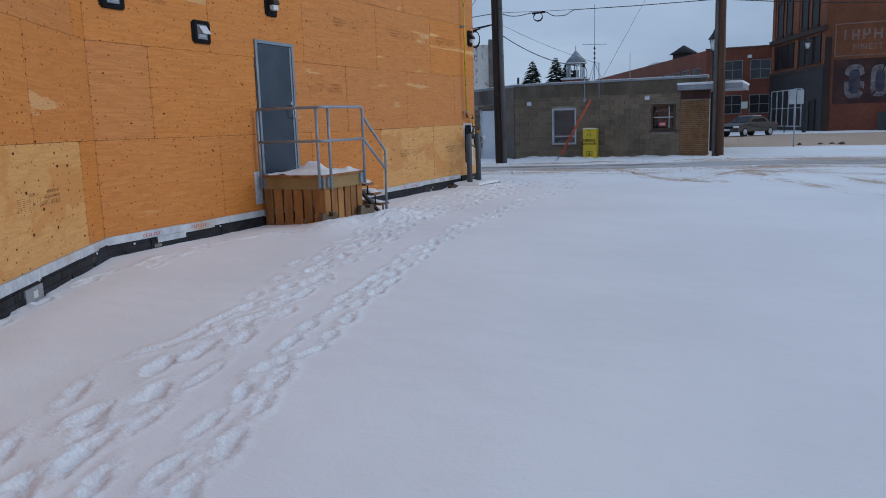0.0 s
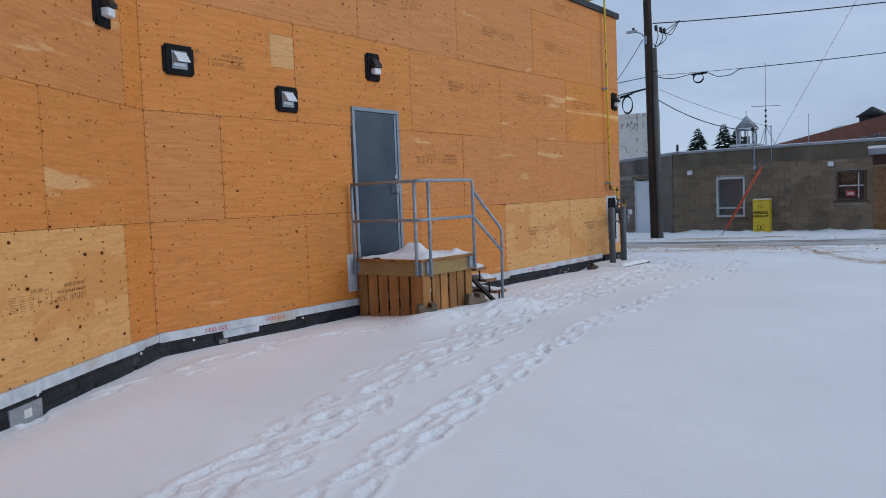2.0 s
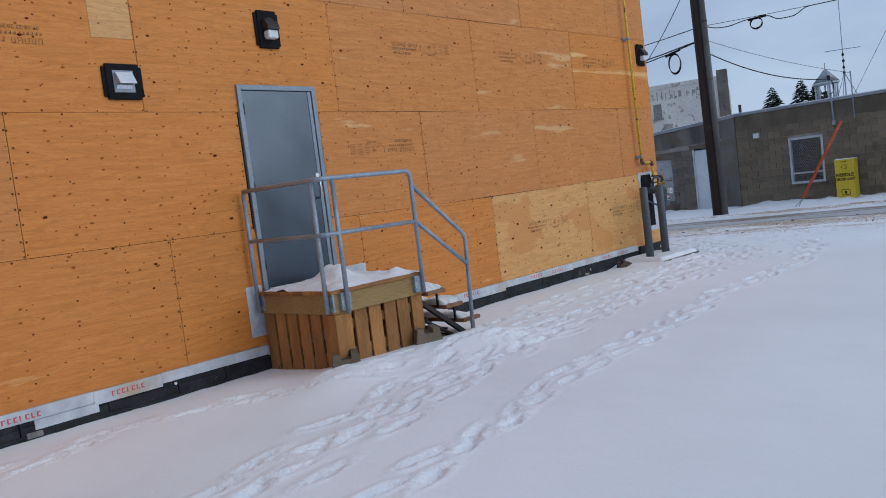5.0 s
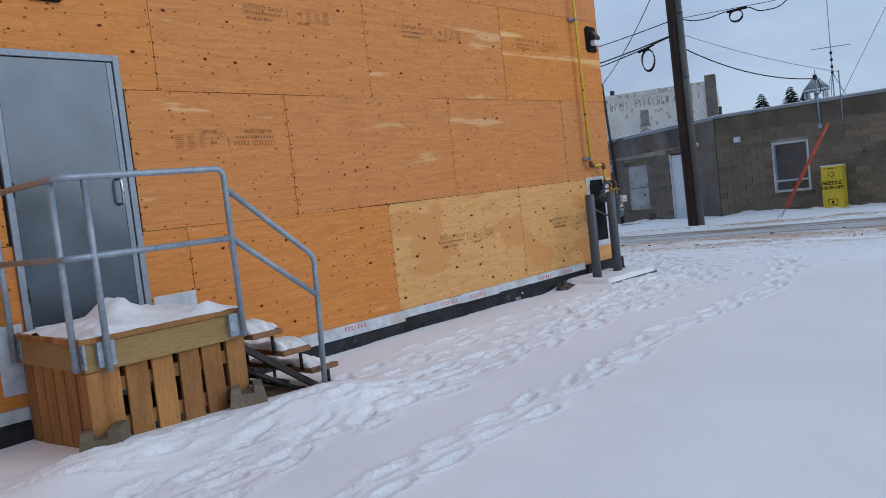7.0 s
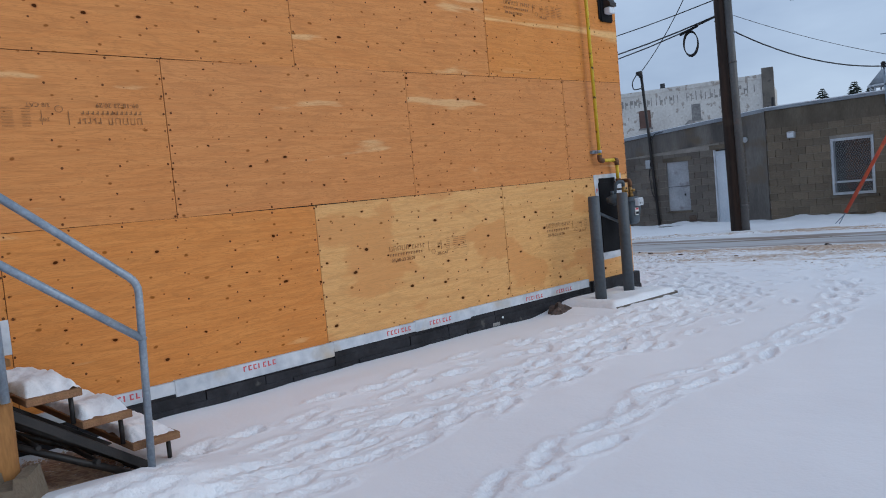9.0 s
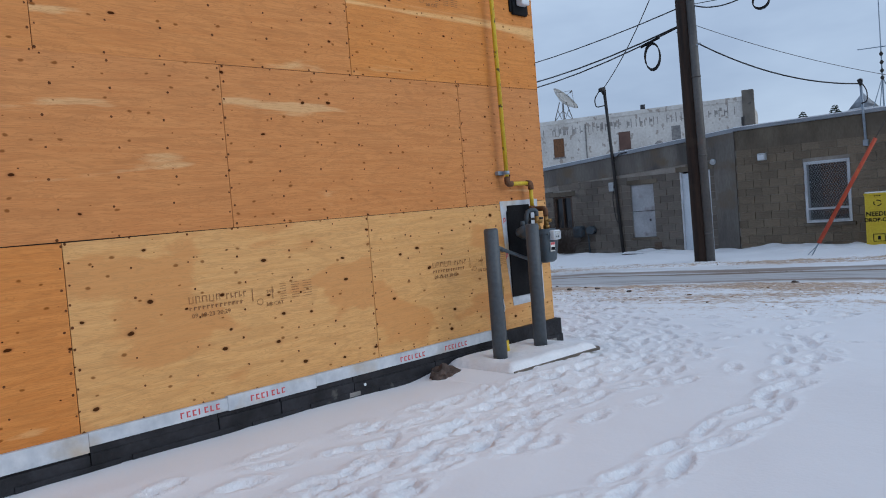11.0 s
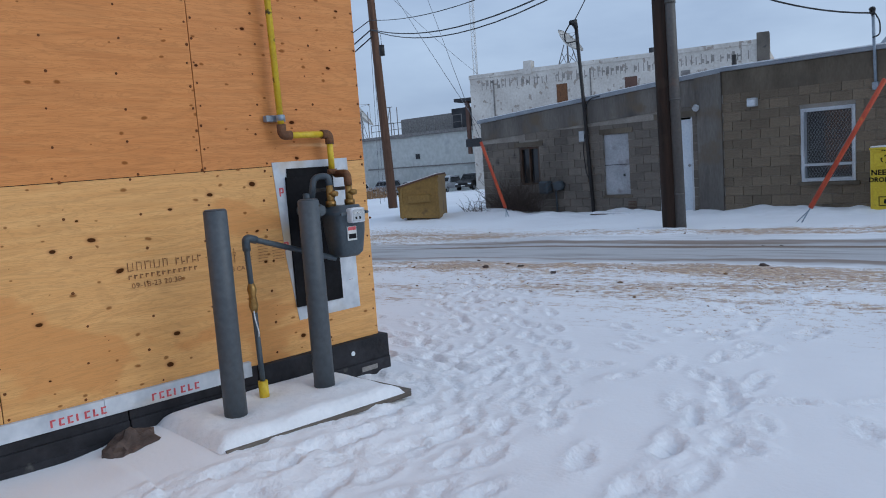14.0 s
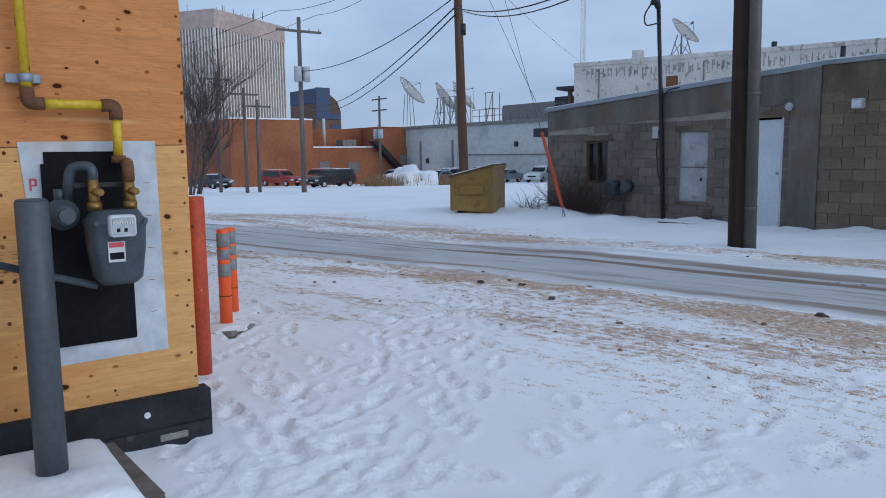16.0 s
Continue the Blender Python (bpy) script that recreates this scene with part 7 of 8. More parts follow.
def dish(x, y, z, r, yaw, tilt, legs):
    ob = thing("satellite_dish", "white roof satellite dish on a steel frame", "satellite dish", x, y, z, group="roof satellite dishes")
    bm, rings = bmesh.new(), []
    m = pose(0, 0, legs, 0, 0, yaw) @ pose(0, 0, 0, 90 - tilt, 0, 0)
    for k in range(6):
        u = k / 5
        rings.append([bm.verts.new(m @ Vector((r * u * math.cos(a * math.pi / 12), r * u * math.sin(a * math.pi / 12), 0.32 * r * u * u))) for a in range(24)] if k else [bm.verts.new(m @ Vector((0, 0, 0)))])
    for a in range(24):
        bm.faces.new((rings[0][0], rings[1][a], rings[1][(a + 1) % 24]))
        for q, s in zip(rings[1:], rings[2:]):
            bm.faces.new((q[a], s[a], s[(a + 1) % 24], q[(a + 1) % 24]))
    bmesh.ops.solidify(bm, geom=bm.faces[:], thickness=0.05)
    part("reflector", bm, DISH, ob, smooth=True)
    for a in range(4):
        p = Vector((0.6 * r * math.cos(a * 1.57 + 0.7), 0.6 * r * math.sin(a * 1.57 + 0.7), 0))
        part("leg", tube([p, Vector((p.x * 0.35, p.y * 0.35, legs))], 0.05, 5), CONCRETE, ob)
        p2 = Vector((0.6 * r * math.cos(a * 1.57 + 2.27), 0.6 * r * math.sin(a * 1.57 + 2.27), 0))
        part("brace", tube([p, Vector((p2.x * 0.6, p2.y * 0.6, legs * 0.6))], 0.035, 5), CONCRETE, ob)
    q = m @ Vector((0, 0, r * 0.95))
    part("feed", tube([q, q + Vector((0, 0, 0.01)) + (m.to_3x3() @ Vector((0, 0, -0.3)))], 0.09, 6), CONCRETE, ob)
    for a in (0.5, 2.6, 4.7):
        part("feed_arm", tube([m @ Vector((r * 0.9 * math.cos(a), r * 0.9 * math.sin(a), 0.26 * r)), q], 0.025, 4), CONCRETE, ob)
    return ob


dish(-41.5, 78.3, 10.2, 1.6, 100, 42, 2.0)
lattice = thing("lattice_mast", "tall thin white lattice radio mast", "mast", -57.0, 81.5, -2.0)
for k in range(3):
    a = 2 * math.pi * k / 3
    part("leg", tube([(0.28 * math.cos(a), 0.28 * math.sin(a), 0), (0.28 * math.cos(a), 0.28 * math.sin(a), 30)], 0.035, 4), DISH, lattice)
bm = bmesh.new()
for k in range(60):
    for j in range(3):
        a0, a1 = 2 * math.pi * j / 3, 2 * math.pi * (j + 1) / 3
        p, q = (0.28 * math.cos(a0), 0.28 * math.sin(a0), k * 0.5), (0.28 * math.cos(a1), 0.28 * math.sin(a1), k * 0.5 + 0.5)
        add_tube(bm, [p, q], 0.018, 3, False)
tagged(part("bracing", bm, DISH, lattice), kind="stuff")

# long pale building with roof plant and dishes
pb2 = tagged(new("pale_long_building"), "long low pale painted building with roof plant", "building")
part("wall", box(-90, 78, -4.0, -44, 98, 4.95), PALE_WALL2, pb2)
part("parapet", box(-90.3, 77.7, 4.95, -44, 78.4, 5.35, 0.03), CONCRETE, pb2)
part("ledge", box(-74, 77.9, 1.2, -44, 78, 1.35), CONCRETE, pb2)
for x in (-77.0, -84.5):
    part("downpipe", box(x, 77.85, -2, x + 0.25, 78, 3.2), CONCRETE, pb2)
for x in (-64.5, -83.0):
    part("vent", box(x, 77.85, 0.2 if x < -80 else 2.2, x + 0.6, 78, 0.8 if x < -80 else 2.8), ROOF_DARK, pb2)
part("plant", box(-71.5, 82, 5.2, -60.0, 86, 7.5, 0.05), CONCRETE, pb2, "long grey roof air handler")
part("plant", box(-61.5, 81.5, 5.2, -58.8, 84, 7.9, 0.05), ROOF_DARK, pb2)
part("plant", box(-57.5, 81, 5.6, -53.5, 84, 7.6, 0.15), ROOF_DARK, pb2)
for k in range(12):
    x = -73.5 + k * 1.5
    part("rail_post", tube([(x, 78.6, 5.2), (x, 78.6, 6.9)], 0.05, 4), CONCRETE, pb2)
for z in (6.1, 6.9):
    part("rail", tube([(-73.5, 78.6, z), (-57, 78.6, z)], 0.05, 4), CONCRETE, pb2)
part("side_canopy", box(-47.5, 74.5, 2.6, -43.0, 78, 3.7, 0.05), ROOF_DARK, pb2)
dish(-98, 85, -3, 2.8, 126, 40, 13.9)
dish(-89, 85, 5.2, 2.6, 128, 34, 4.2)
dish(-86.5, 86.5, 5.2, 2.7, 130, 38, 4.2)
for x in (-86.5, -83.6, -81.8, -75.5):
    q = thing("roof_frame", "steel lattice stand on the far roof", "steel frame", x, 82.5, 5.2, group="roof frames")
    for dx, dy in ((0, 0), (1.4, 0), (0, 1.2), (1.4, 1.2)):
        part("post", tube([(dx, dy, 0), (dx, dy, 4.2)], 0.06, 4), CONCRETE, q)
    for z in (2.1, 4.2):
        part("bar", tube([(-0.4, 0, z), (1.9, 0, z)], 0.06, 4), CONCRETE, q)
    part("brace", tube([(0, 0, 0), (1.4, 0, 4.2)], 0.05, 4), CONCRETE, q)

# orange brick building
ob_ = tagged(new("orange_brick_building"), "orange brick industrial building with a lower wing", "building")
part("wall", box(-106, 52.0, -5, -88, 63.2, 6.0), BRICK_ORANGE, ob_)
part("wall", box(-100, 63.2, -5, -88, 79, 2.4), BRICK_ORANGE, ob_)
part("wall", box(-108, 63.2, -5, -93, 80, 5.1), BRICK_ORANGE, ob_)
part("wall", box(-100, 73.5, -5, -88.2, 79.2, 5.3), BRICK_ORANGE, ob_)
for y0_, y1_, z, x in ((52.0, 63.2, 6.0, -88), (63.2, 73.5, 2.4, -88), (73.5, 79.2, 5.3, -88.2)):
    part("coping", box(x - 0.5, y0_, z, x + 0.12, y1_, z + 0.18), SNOW, ob_)
for y in (63.6, 66.4):
    part("flue", tube([(-91, y, 2.3), (-91, y, 6.4)], 0.22, 8), PALE_WALL2, ob_)
for y, z, w_ in ((68.4, -0.9, 1.6), (64.2, -0.8, 1.2), (76.8, 0.0, 1.0)):
    facade_window(ob_, Matrix.Translation((-88, y, z)) @ Matrix.Rotation(radians(90), 4, "Z"), w_, 1.3, (1, 1), CONCRETE, CONCRETE)
bm = prism([(71.5, 3.3), (72.6, 3.3), (77.6, -1.6), (77.6, -2.2)], "x", -88.0, -86.6)
part("fire_stair", bm, BLACK_STEEL, ob_, "dark outside stair")
for k in range(6):
    part("stair_post", tube([(-86.7, 72 + k * 1.0, 2.9 - k * 0.95), (-86.7, 72 + k * 1.0, 4.0 - k * 0.95)], 0.04, 4), BLACK_STEEL, ob_)
part("roof_unit", box(-91.5, 68.5, 2.4, -89.5, 70.6, 3.5, 0.05), CONCRETE, ob_)

# office tower: pale fins over dark glass, plain top band
tw = tagged(new("office_tower"), "tall beige office tower with close vertical fins", "tower building")
C, RGT, LFT = (-244, 106), (-265, 140), (-262, 94.8)
for a, b, n_f in ((C, RGT, 24), (LFT, C, 16)):
    m = along(a, b) if a == C else along(a, b)
    ln = math.hypot(b[0] - a[0], b[1] - a[1])
    inner = 1.0 if (m @ Vector((ln / 2, 1, 0)) - Vector((-262, 116, 0))).length < (m @ Vector((ln / 2, -1, 0)) - Vector((-262, 116, 0))).length else -1.0
    lo_, hi_ = (0.9, 1.2) if inner > 0 else (-1.2, -0.9)
    bm = bmesh.new()
    add_box(bm, 0, lo_, -8, ln, hi_, 43, 0, m)
    part("glazing", bm, DARK_GLASS_FAR, tw)
    bm = bmesh.new()
    add_box(bm, 0, min(0, inner * 2), 43, ln, max(0, inner * 2), 49, 0, m)
    part("top_band", bm, BEIGE, tw)
    for k in range(n_f + 1):
        bm = bmesh.new()
        u = (ln - 0.7) * k / n_f
        add_box(bm, u, min(0, inner * 1.0), -8, u + 0.55, max(0, inner * 1.0), 43.05, 0, m)
        part("fin", bm, FIN, tw)
core_ = prism([(-245.5, 106.2), (-263.6, 96.5), (-285, 130), (-266, 138.6)], "z", -8, 48)
part("core", core_, BEIGE, tw)
for k in range(14):
    x, y = -248 - rng.uniform(0, 16), 106 + rng.uniform(-4, 22)
    part("roof_aerial", tube([(x, y, 48), (x, y, 49.5 + rng.uniform(0.5, 3.5))], 0.10, 4), ROOF_DARK, tw)

bt = tagged(new("brown_tower_block"), "brown tower block with blue cladding near its top", "building")
part("wall", box(-212, 117, -8, -195, 121.5, 16.2), BROWN_TOWER, bt)
part("wall", prism([(121.5, -8), (125.6, -8), (125.6, 14.0), (124.6, 16.8), (121.5, 19.4)], "x", -212, -196), BROWN_TOWER, bt)
part("cladding", box(-194.9, 117, 11.8, -194.5, 121.4, 20.6), BLUE_CLAD, bt)
part("cladding", box(-212, 117, 16.3, -195, 121.4, 20.4), BLUE_CLAD, bt)
for k in range(5):
    part("cladding", box(-195.9, 122.0, -1.0 + k * 3.2, -195.6, 125.4, 0.5 + k * 3.2), BLUE_CLAD, bt)

lw = tagged(new("low_parking_structure"), "low brown parking structure beyond the cars", "building")
part("deck", box(-130, 30, 1.6, -112, 60, 4.6), BROWN_TOWER, lw)
part("deck", box(-130, 30, -4, -112, 60, -1.6), CONCRETE, lw)
for k in range(7):
    part("column", box(-113, 31 + k * 4.4, -1.6, -112.4, 31.6 + k * 4.4, 1.6), CONCRETE, lw)
part("band", box(-111.98, 30, -0.6, -111.7, 60, 0.9), BLUE_CLAD, lw)


def car(name, x, y, rz, paint, label, suv=False, L=4.5, z=None):
    z = ground_z(x, y) if z is None else z
    ob = thing(name, label, "car", x, y, z, rz, group="parked cars")
    h, wd = (1.72, 0.92) if suv else (1.45, 0.88)
    hl = L / 2
    if suv:
        side = [(-hl, 0.35), (-hl + 0.05, 0.95), (-hl + 0.12, 1.10), (-hl + 0.22, h - 0.10), (-hl + 0.45, h), (0.45, h), (1.10, 1.10), (hl - 0.25, 0.98), (hl, 0.78), (hl, 0.35)]
    else:
        side = [(-hl, 0.35), (-hl + 0.04, 0.85), (-hl + 0.25, 0.98), (-hl + 0.75, 1.02), (-hl + 1.45, h), (0.25, h), (1.05, 0.98), (hl - 0.3, 0.86), (hl, 0.68), (hl, 0.35)]
    bm = bmesh.new()
    secs = []
    for yy, k in ((-wd, 0.0), (-wd * 0.97, 0.25), (wd * 0.97, 0.25), (wd, 0.0)):
        secs.append(yy)
    left, right = [], []
    for px, pz in side:
        inset = 0.0 if pz < 1.0 else 0.16 * (pz - 0.95) / (h - 0.95)
        left.append(bm.verts.new((px, -wd + inset, pz)))
        right.append(bm.verts.new((px, wd - inset, pz)))
    n_ = len(side)
    bm.faces.new(left)
    bm.faces.new(list(reversed(right)))
    for i in range(n_):
        bm.faces.new((left[i], right[i], right[(i + 1) % n_], left[(i + 1) % n_]))
    bmesh.ops.recalc_face_normals(bm, faces=bm.faces)
    bmesh.ops.bevel(bm, geom=bm.edges[:], offset=0.05, segments=2, affect="EDGES")
    part("body", bm, paint, ob, smooth=False)
    g0, g1 = (-hl + 0.35, 0.80) if suv else (-hl + 1.25, 0.78)
    for s in (-1, 1):
        y0_, y1_ = (s * (wd - 0.02), s * (wd - 0.13))
        bm = bmesh.new()
        pr = [(g0, 1.04), (g0 + 0.28, h - 0.14), (0.36, h - 0.14), (g1, 1.04)]
        a = [bm.verts.new((px, s * (wd + 0.003 - (0.0 if pz < 1.1 else 0.125)), pz)) for px, pz in pr]
        c = [bm.verts.new((px, s * (wd - 0.25), pz)) for px, pz in pr]
        bm.faces.new(a), bm.faces.new(list(reversed(c)))
        for i in range(4):
            bm.faces.new((a[i], c[i], c[(i + 1) % 4], a[(i + 1) % 4]))
        bmesh.ops.recalc_face_normals(bm, faces=bm.faces)
        part("side_window", bm, CAR_GLASS, ob)
        for wx in (-hl + 0.85, hl - 0.85):
            wheel = part("wheel", tube([(wx, s * (wd - 0.22), 0.33), (wx, s * (wd - 0.01), 0.33), (wx, s * (wd + 0.01), 0.33)], [0.33, 0.33, 0.29], 18), TYRE, ob)
            part("rim", tube([(wx, s * (wd + 0.005), 0.33), (wx, s * (wd + 0.02), 0.33)], [0.21, 0.19], 14), SIGN_BACK, wheel)
    def pane(p, q, name_):
        bm_ = bmesh.new()
        (xa, za), (xb, zb) = p, q
        ins = 0.10
        vs_ = [bm_.verts.new((xa, -wd + ins + 0.02, za)), bm_.verts.new((xa, wd - ins - 0.02, za)), bm_.verts.new((xb, wd - 0.24, zb)), bm_.verts.new((xb, -wd + 0.24, zb))]
        f_ = bm_.faces.new(vs_)
        bmesh.ops.solidify(bm_, geom=[f_], thickness=0.02)
        part(name_, bm_, CAR_GLASS, ob)
    if suv:
        pane((1.06, 1.16), (0.52, h - 0.07), "windscreen")
        pane((-hl + 0.10, 1.14), (-hl + 0.20, h - 0.14), "rear_window")
    else:
        pane((1.03, 1.03), (0.32, h - 0.03), "windscreen")
        pane((-hl + 0.80, 1.07), (-hl + 1.36, h - 0.03), "rear_window")
    for s in (-1, 1):
        part("tail_lamp", box(-hl - 0.01, s * wd - (0.30 if s > 0 else 0.0), 0.80, -hl + 0.16, s * wd + (0.30 if s < 0 else 0.0), 0.94, 0.01), LAMP_RED, ob)
        part("headlight", box(hl - 0.12, s * wd - (0.34 if s > 0 else 0.02), 0.64, hl + 0.015, s * wd + (0.34 if s < 0 else 0.02), 0.78, 0.01), WHITE_PLASTIC, ob)
    part("number_plate", box(-hl - 0.02, -0.22, 0.68, -hl + 0.03, 0.22, 0.80), PAPER, ob)
    part("front_plate", box(hl - 0.02, -0.22, 0.45, hl + 0.02, 0.22, 0.56), PAPER, ob)
    part("grille", box(hl - 0.02, -0.5, 0.60, hl + 0.012, 0.5, 0.74, 0.01), BLACK_PLASTIC, ob)
    part("roof_snow", box(-hl + (0.6 if suv else 1.6), -wd + 0.22, h - 0.005, 0.2, wd - 0.22, h + 0.03, 0.01), SNOW, ob)
    return ob



car("sedan", 4.0, 61.5, 236, CAR_DARK, "dirty dark grey sedan parked across the street")
car("estate_car", 17.2, 50.0, 200, CAR_DARK, "dark car at the street edge")
for x, y, rz, paint, suv, lab in ((-56.0, 74.4, -70, CAR_WHITE, True, "white sport utility vehicle facing the lot"), (-61.5, 74.0, -75, CAR_GREY, False, "light grey sedan in the far lot"), (-66.5, 74.4, -70, CAR_GREY, True, "grey van in the far lot"),
                                  (-72.5, 74.0, -80, CAR_WHITE, True, "white pickup parked at the far wall"), (-69.5, 70.6, -80, CAR_BLUE, False, "dull blue sedan in the far lot"), (-76.6, 72.0, -70, CAR_WHITE, False, "white hatchback in the far lot"), (-79.5, 70.5, -75, CAR_GREY, True, "grey wagon in the far lot"),
                                  (-72, 51.5, 20, CAR_RED, True, "red sport utility vehicle in the far lot"), (-62.0, 52.3, -80, CAR_DARK, True, "dark pickup truck with snow on it"), (-66.0, 53.0, -60, CAR_RED, True, "dark red truck in the far lot"), (-80, 47.2, 10, CAR_BLUE, False, "dark blue sedan in the far lot"), (-75, 45.0, 15, CAR_DARK, False, "black sedan in the far lot"), (-86, 44.0, 10, CAR_GREY, False, "silver sedan in the far lot"), (-52.6, 75.0, -70, CAR_DARK, True, "dark parked vehicle at the far wall")):
    car("sport_utility_vehicle" if suv else "sedan", x, y, rz, paint, lab, suv, 4.8 if suv else 4.5)

pile = tagged(part("snow_pile", lump(61, 3.0, 2.2, 1.5, 0.8, 4, 2.4), SNOW, None, smooth=True), "ploughed heap of snow in the far lot", "snow pile")
pile.matrix_basis = pose(-58.5, 58.8, ground_z(-58.5, 58.8) - 0.3)
for cx, cy, n_, sp in ((-58.0, 56.6, 420, 3.6), (-56.0, 62.5, 380, 3.2)):
    gr = thing("dry_grass_clump", "tall dry tan grass standing in snow", "grass", cx, cy, ground_z(cx, cy) - 0.05, kind="stuff")
    bm = bmesh.new()
    for k in range(n_):
        p = Vector((rng.normal(0, sp * 0.4), rng.uniform(-sp, sp) * 0.8, 0))
        hh = rng.uniform(0.6, 1.25)
        q = p + Vector((rng.normal(0, 0.12), rng.normal(0, 0.12), hh))
        add_tube(bm, [p, q], [0.03, 0.012], 3, False)
    part("blades", bm, DRY_GRASS, gr)


def bare_tree(x, y, h, seed, spread=0.42):
    ob = thing("bare_tree", "leafless grey-brown tree in winter", "tree", x, y, ground_z(x, y) - 0.1, group="bare trees")
    r_ = random.Random(seed)
    trunk, crown = bmesh.new(), bmesh.new()

    def grow(p, d, ln, rad, level):
        pts, q = [p], p
        for k in range(4):
            d = (d + Vector((r_.gauss(0, 0.10), r_.gauss(0, 0.10), 0.05))).normalized()
            q = q + d * ln / 4
            pts.append(q)
        add_tube(trunk if level == 0 else crown, pts, [rad, rad * 0.9, rad * 0.8, rad * 0.7, rad * 0.55], 6 if level < 2 else 3, False)
        if level >= 4:
            return
        for k in range(5 if level < 3 else 4):
            b = pts[r_.randint(1, 4)]
            nd = (d + Vector((r_.gauss(0, spread), r_.gauss(0, spread), r_.uniform(0.0, 0.35)))).normalized()
            grow(b, nd, ln * r_.uniform(0.5, 0.72), rad * 0.5, level + 1)

    grow(Vector((0, 0, 0)), Vector((0, 0, 1)), h * 0.42, h * 0.009, 0)
    grow(Vector((0.25, 0.1, 0)), Vector((0.1, 0.12, 1)).normalized(), h * 0.38, h * 0.007, 0)
    part("trunk", trunk, BARK, ob)
    part("crown", crown, BARK, ob)
    return ob


bare_tree(-46.6, 33.8, 13.0, 3, 0.62)
bare_tree(-48.1, 34.8, 12.0, 8, 0.6)
bare_tree(-52.0, 33.6, 12.5, 15, 0.5)


def spruce(x, y, h, seed):
    ob = thing("spruce", "dark green spruce with traces of snow", "tree", x, y, -0.3, group="spruces behind the roofs")
    r_ = random.Random(seed)
    part("trunk", tube([(0, 0, 0), (0, 0, h * 0.98)], [0.16, 0.02], 6), BARK, ob)
    bm = bmesh.new()
    n_ = 46
    for k in range(n_):
        z = h * (0.12 + 0.86 * k / n_)
        reach = (1 - k / n_) ** 0.8 * h * 0.40 + 0.12
        for j in range(13):
            a = r_.uniform(0, 6.28)
            ln = reach * r_.uniform(0.6, 1.12)
            d_ = Vector((math.cos(a), math.sin(a), 0))
            s_ = Vector((-d_.y, d_.x, 0)) * ln * 0.24
            base_, mid_, tip_ = Vector((0, 0, z)), d_ * ln * 0.6 + Vector((0, 0, z - 0.10 * ln)), d_ * ln + Vector((0, 0, z - 0.22 * ln))
            vs_ = [bm.verts.new(base_), bm.verts.new(mid_ + s_), bm.verts.new(tip_), bm.verts.new(mid_ - s_), bm.verts.new(mid_ + Vector((0, 0, 0.12)))]
            for tri in ((0, 1, 4), (1, 2, 4), (2, 3, 4), (3, 0, 4)):
                bm.faces.new([vs_[i] for i in tri])
    part("crown", bm, NEEDLES, ob)


spruce(-21.9, 90, 9.2, 2)
spruce(-19.3, 91, 9.5, 6)
spruce(-18.5, 93, 9.0, 9)

# belfry and distant roofs
bel = thing("clock_belfry", "white open belfry with a pyramid roof on a brick tower", "belfry", -16.6, 90, 0)
part("tower", box(-1.25, -1.25, -1, 1.25, 1.25, 6.2), BRICK_RED, bel)
part("cornice", box(-1.4, -1.4, 6.2, 1.4, 1.4, 6.42, 0.03), WHITE_PAINT, bel)
for k in range(8):
    a = 2 * math.pi * (k + 0.5) / 8
    part("column", tube([(1.0 * math.cos(a), 1.0 * math.sin(a), 6.4), (1.0 * math.cos(a), 1.0 * math.sin(a), 8.0)], 0.09, 6), WHITE_PAINT, bel)
part("cornice", tube([(0, 0, 8.0), (0, 0, 8.16)], 1.3, 8), WHITE_PAINT, bel)
part("roof", tube([(0, 0, 8.16), (0, 0, 9.55)], [1.3, 0.06], 8), COPING, bel)
part("finial", tube([(0, 0, 9.5), (0, 0, 10.1)], 0.03, 5), ROOF_DARK, bel)
part("bell_core", tube([(0, 0, 6.4), (0, 0, 7.3)], 0.35, 8), ROOF_DARK, bel)
dm = thing("white_dome", "pale storage dome behind the brick roofs", "dome", -11.5, 118, 0)
bm = bmesh.new()
bmesh.ops.create_uvsphere(bm, u_segments=20, v_segments=10, radius=3.0)
for v in bm.verts:
    v.co = Vector((v.co.x, v.co.y, max(v.co.z, 0) * 0.75 + 7.4))
part("shell", bm, SIGN_BACK, dm, smooth=True)
part("drum", tube([(0, 0, -1), (0, 0, 7.45)], 3.0, 20), SIGN_BACK, dm)

# red brick building along the street
rb = tagged(new("red_brick_building"), "long two-storey red brick building with pale windows", "building")
RA, RBp, RC = (-1.55, 85.2), (4.6, 85.2), (-25.0, 132)
part("wall", prism([RA, RBp, (4.6, 132), (-25, 132)], "z", -1.0, 8.2), BRICK_RED, rb)
part("coping", prism([(RA[0] - 0.1, RA[1] - 0.12), (RBp[0], RBp[1] - 0.12), (RBp[0], RBp[1] + 0.5), (RA[0], RA[1] + 0.5)], "z", 8.2, 8.36), STONE_TRIM, rb)
m_l = Matrix.Translation((RC[0], RC[1], 0)) @ Matrix.Rotation(math.atan2(RA[1] - RC[1], RA[0] - RC[0]), 4, "Z")
for k in range(14):
    facade_window(rb, m_l @ Matrix.Translation((6 + k * 3.3, 0, 5.3)), 1.9, 1.2, (2, 0), CONCRETE, CURTAIN)
    facade_window(rb, m_l @ Matrix.Translation((6 + k * 3.3, 0, 1.5)), 1.9, 1.8, (2, 0), CONCRETE, DARK_GLASS_FAR)
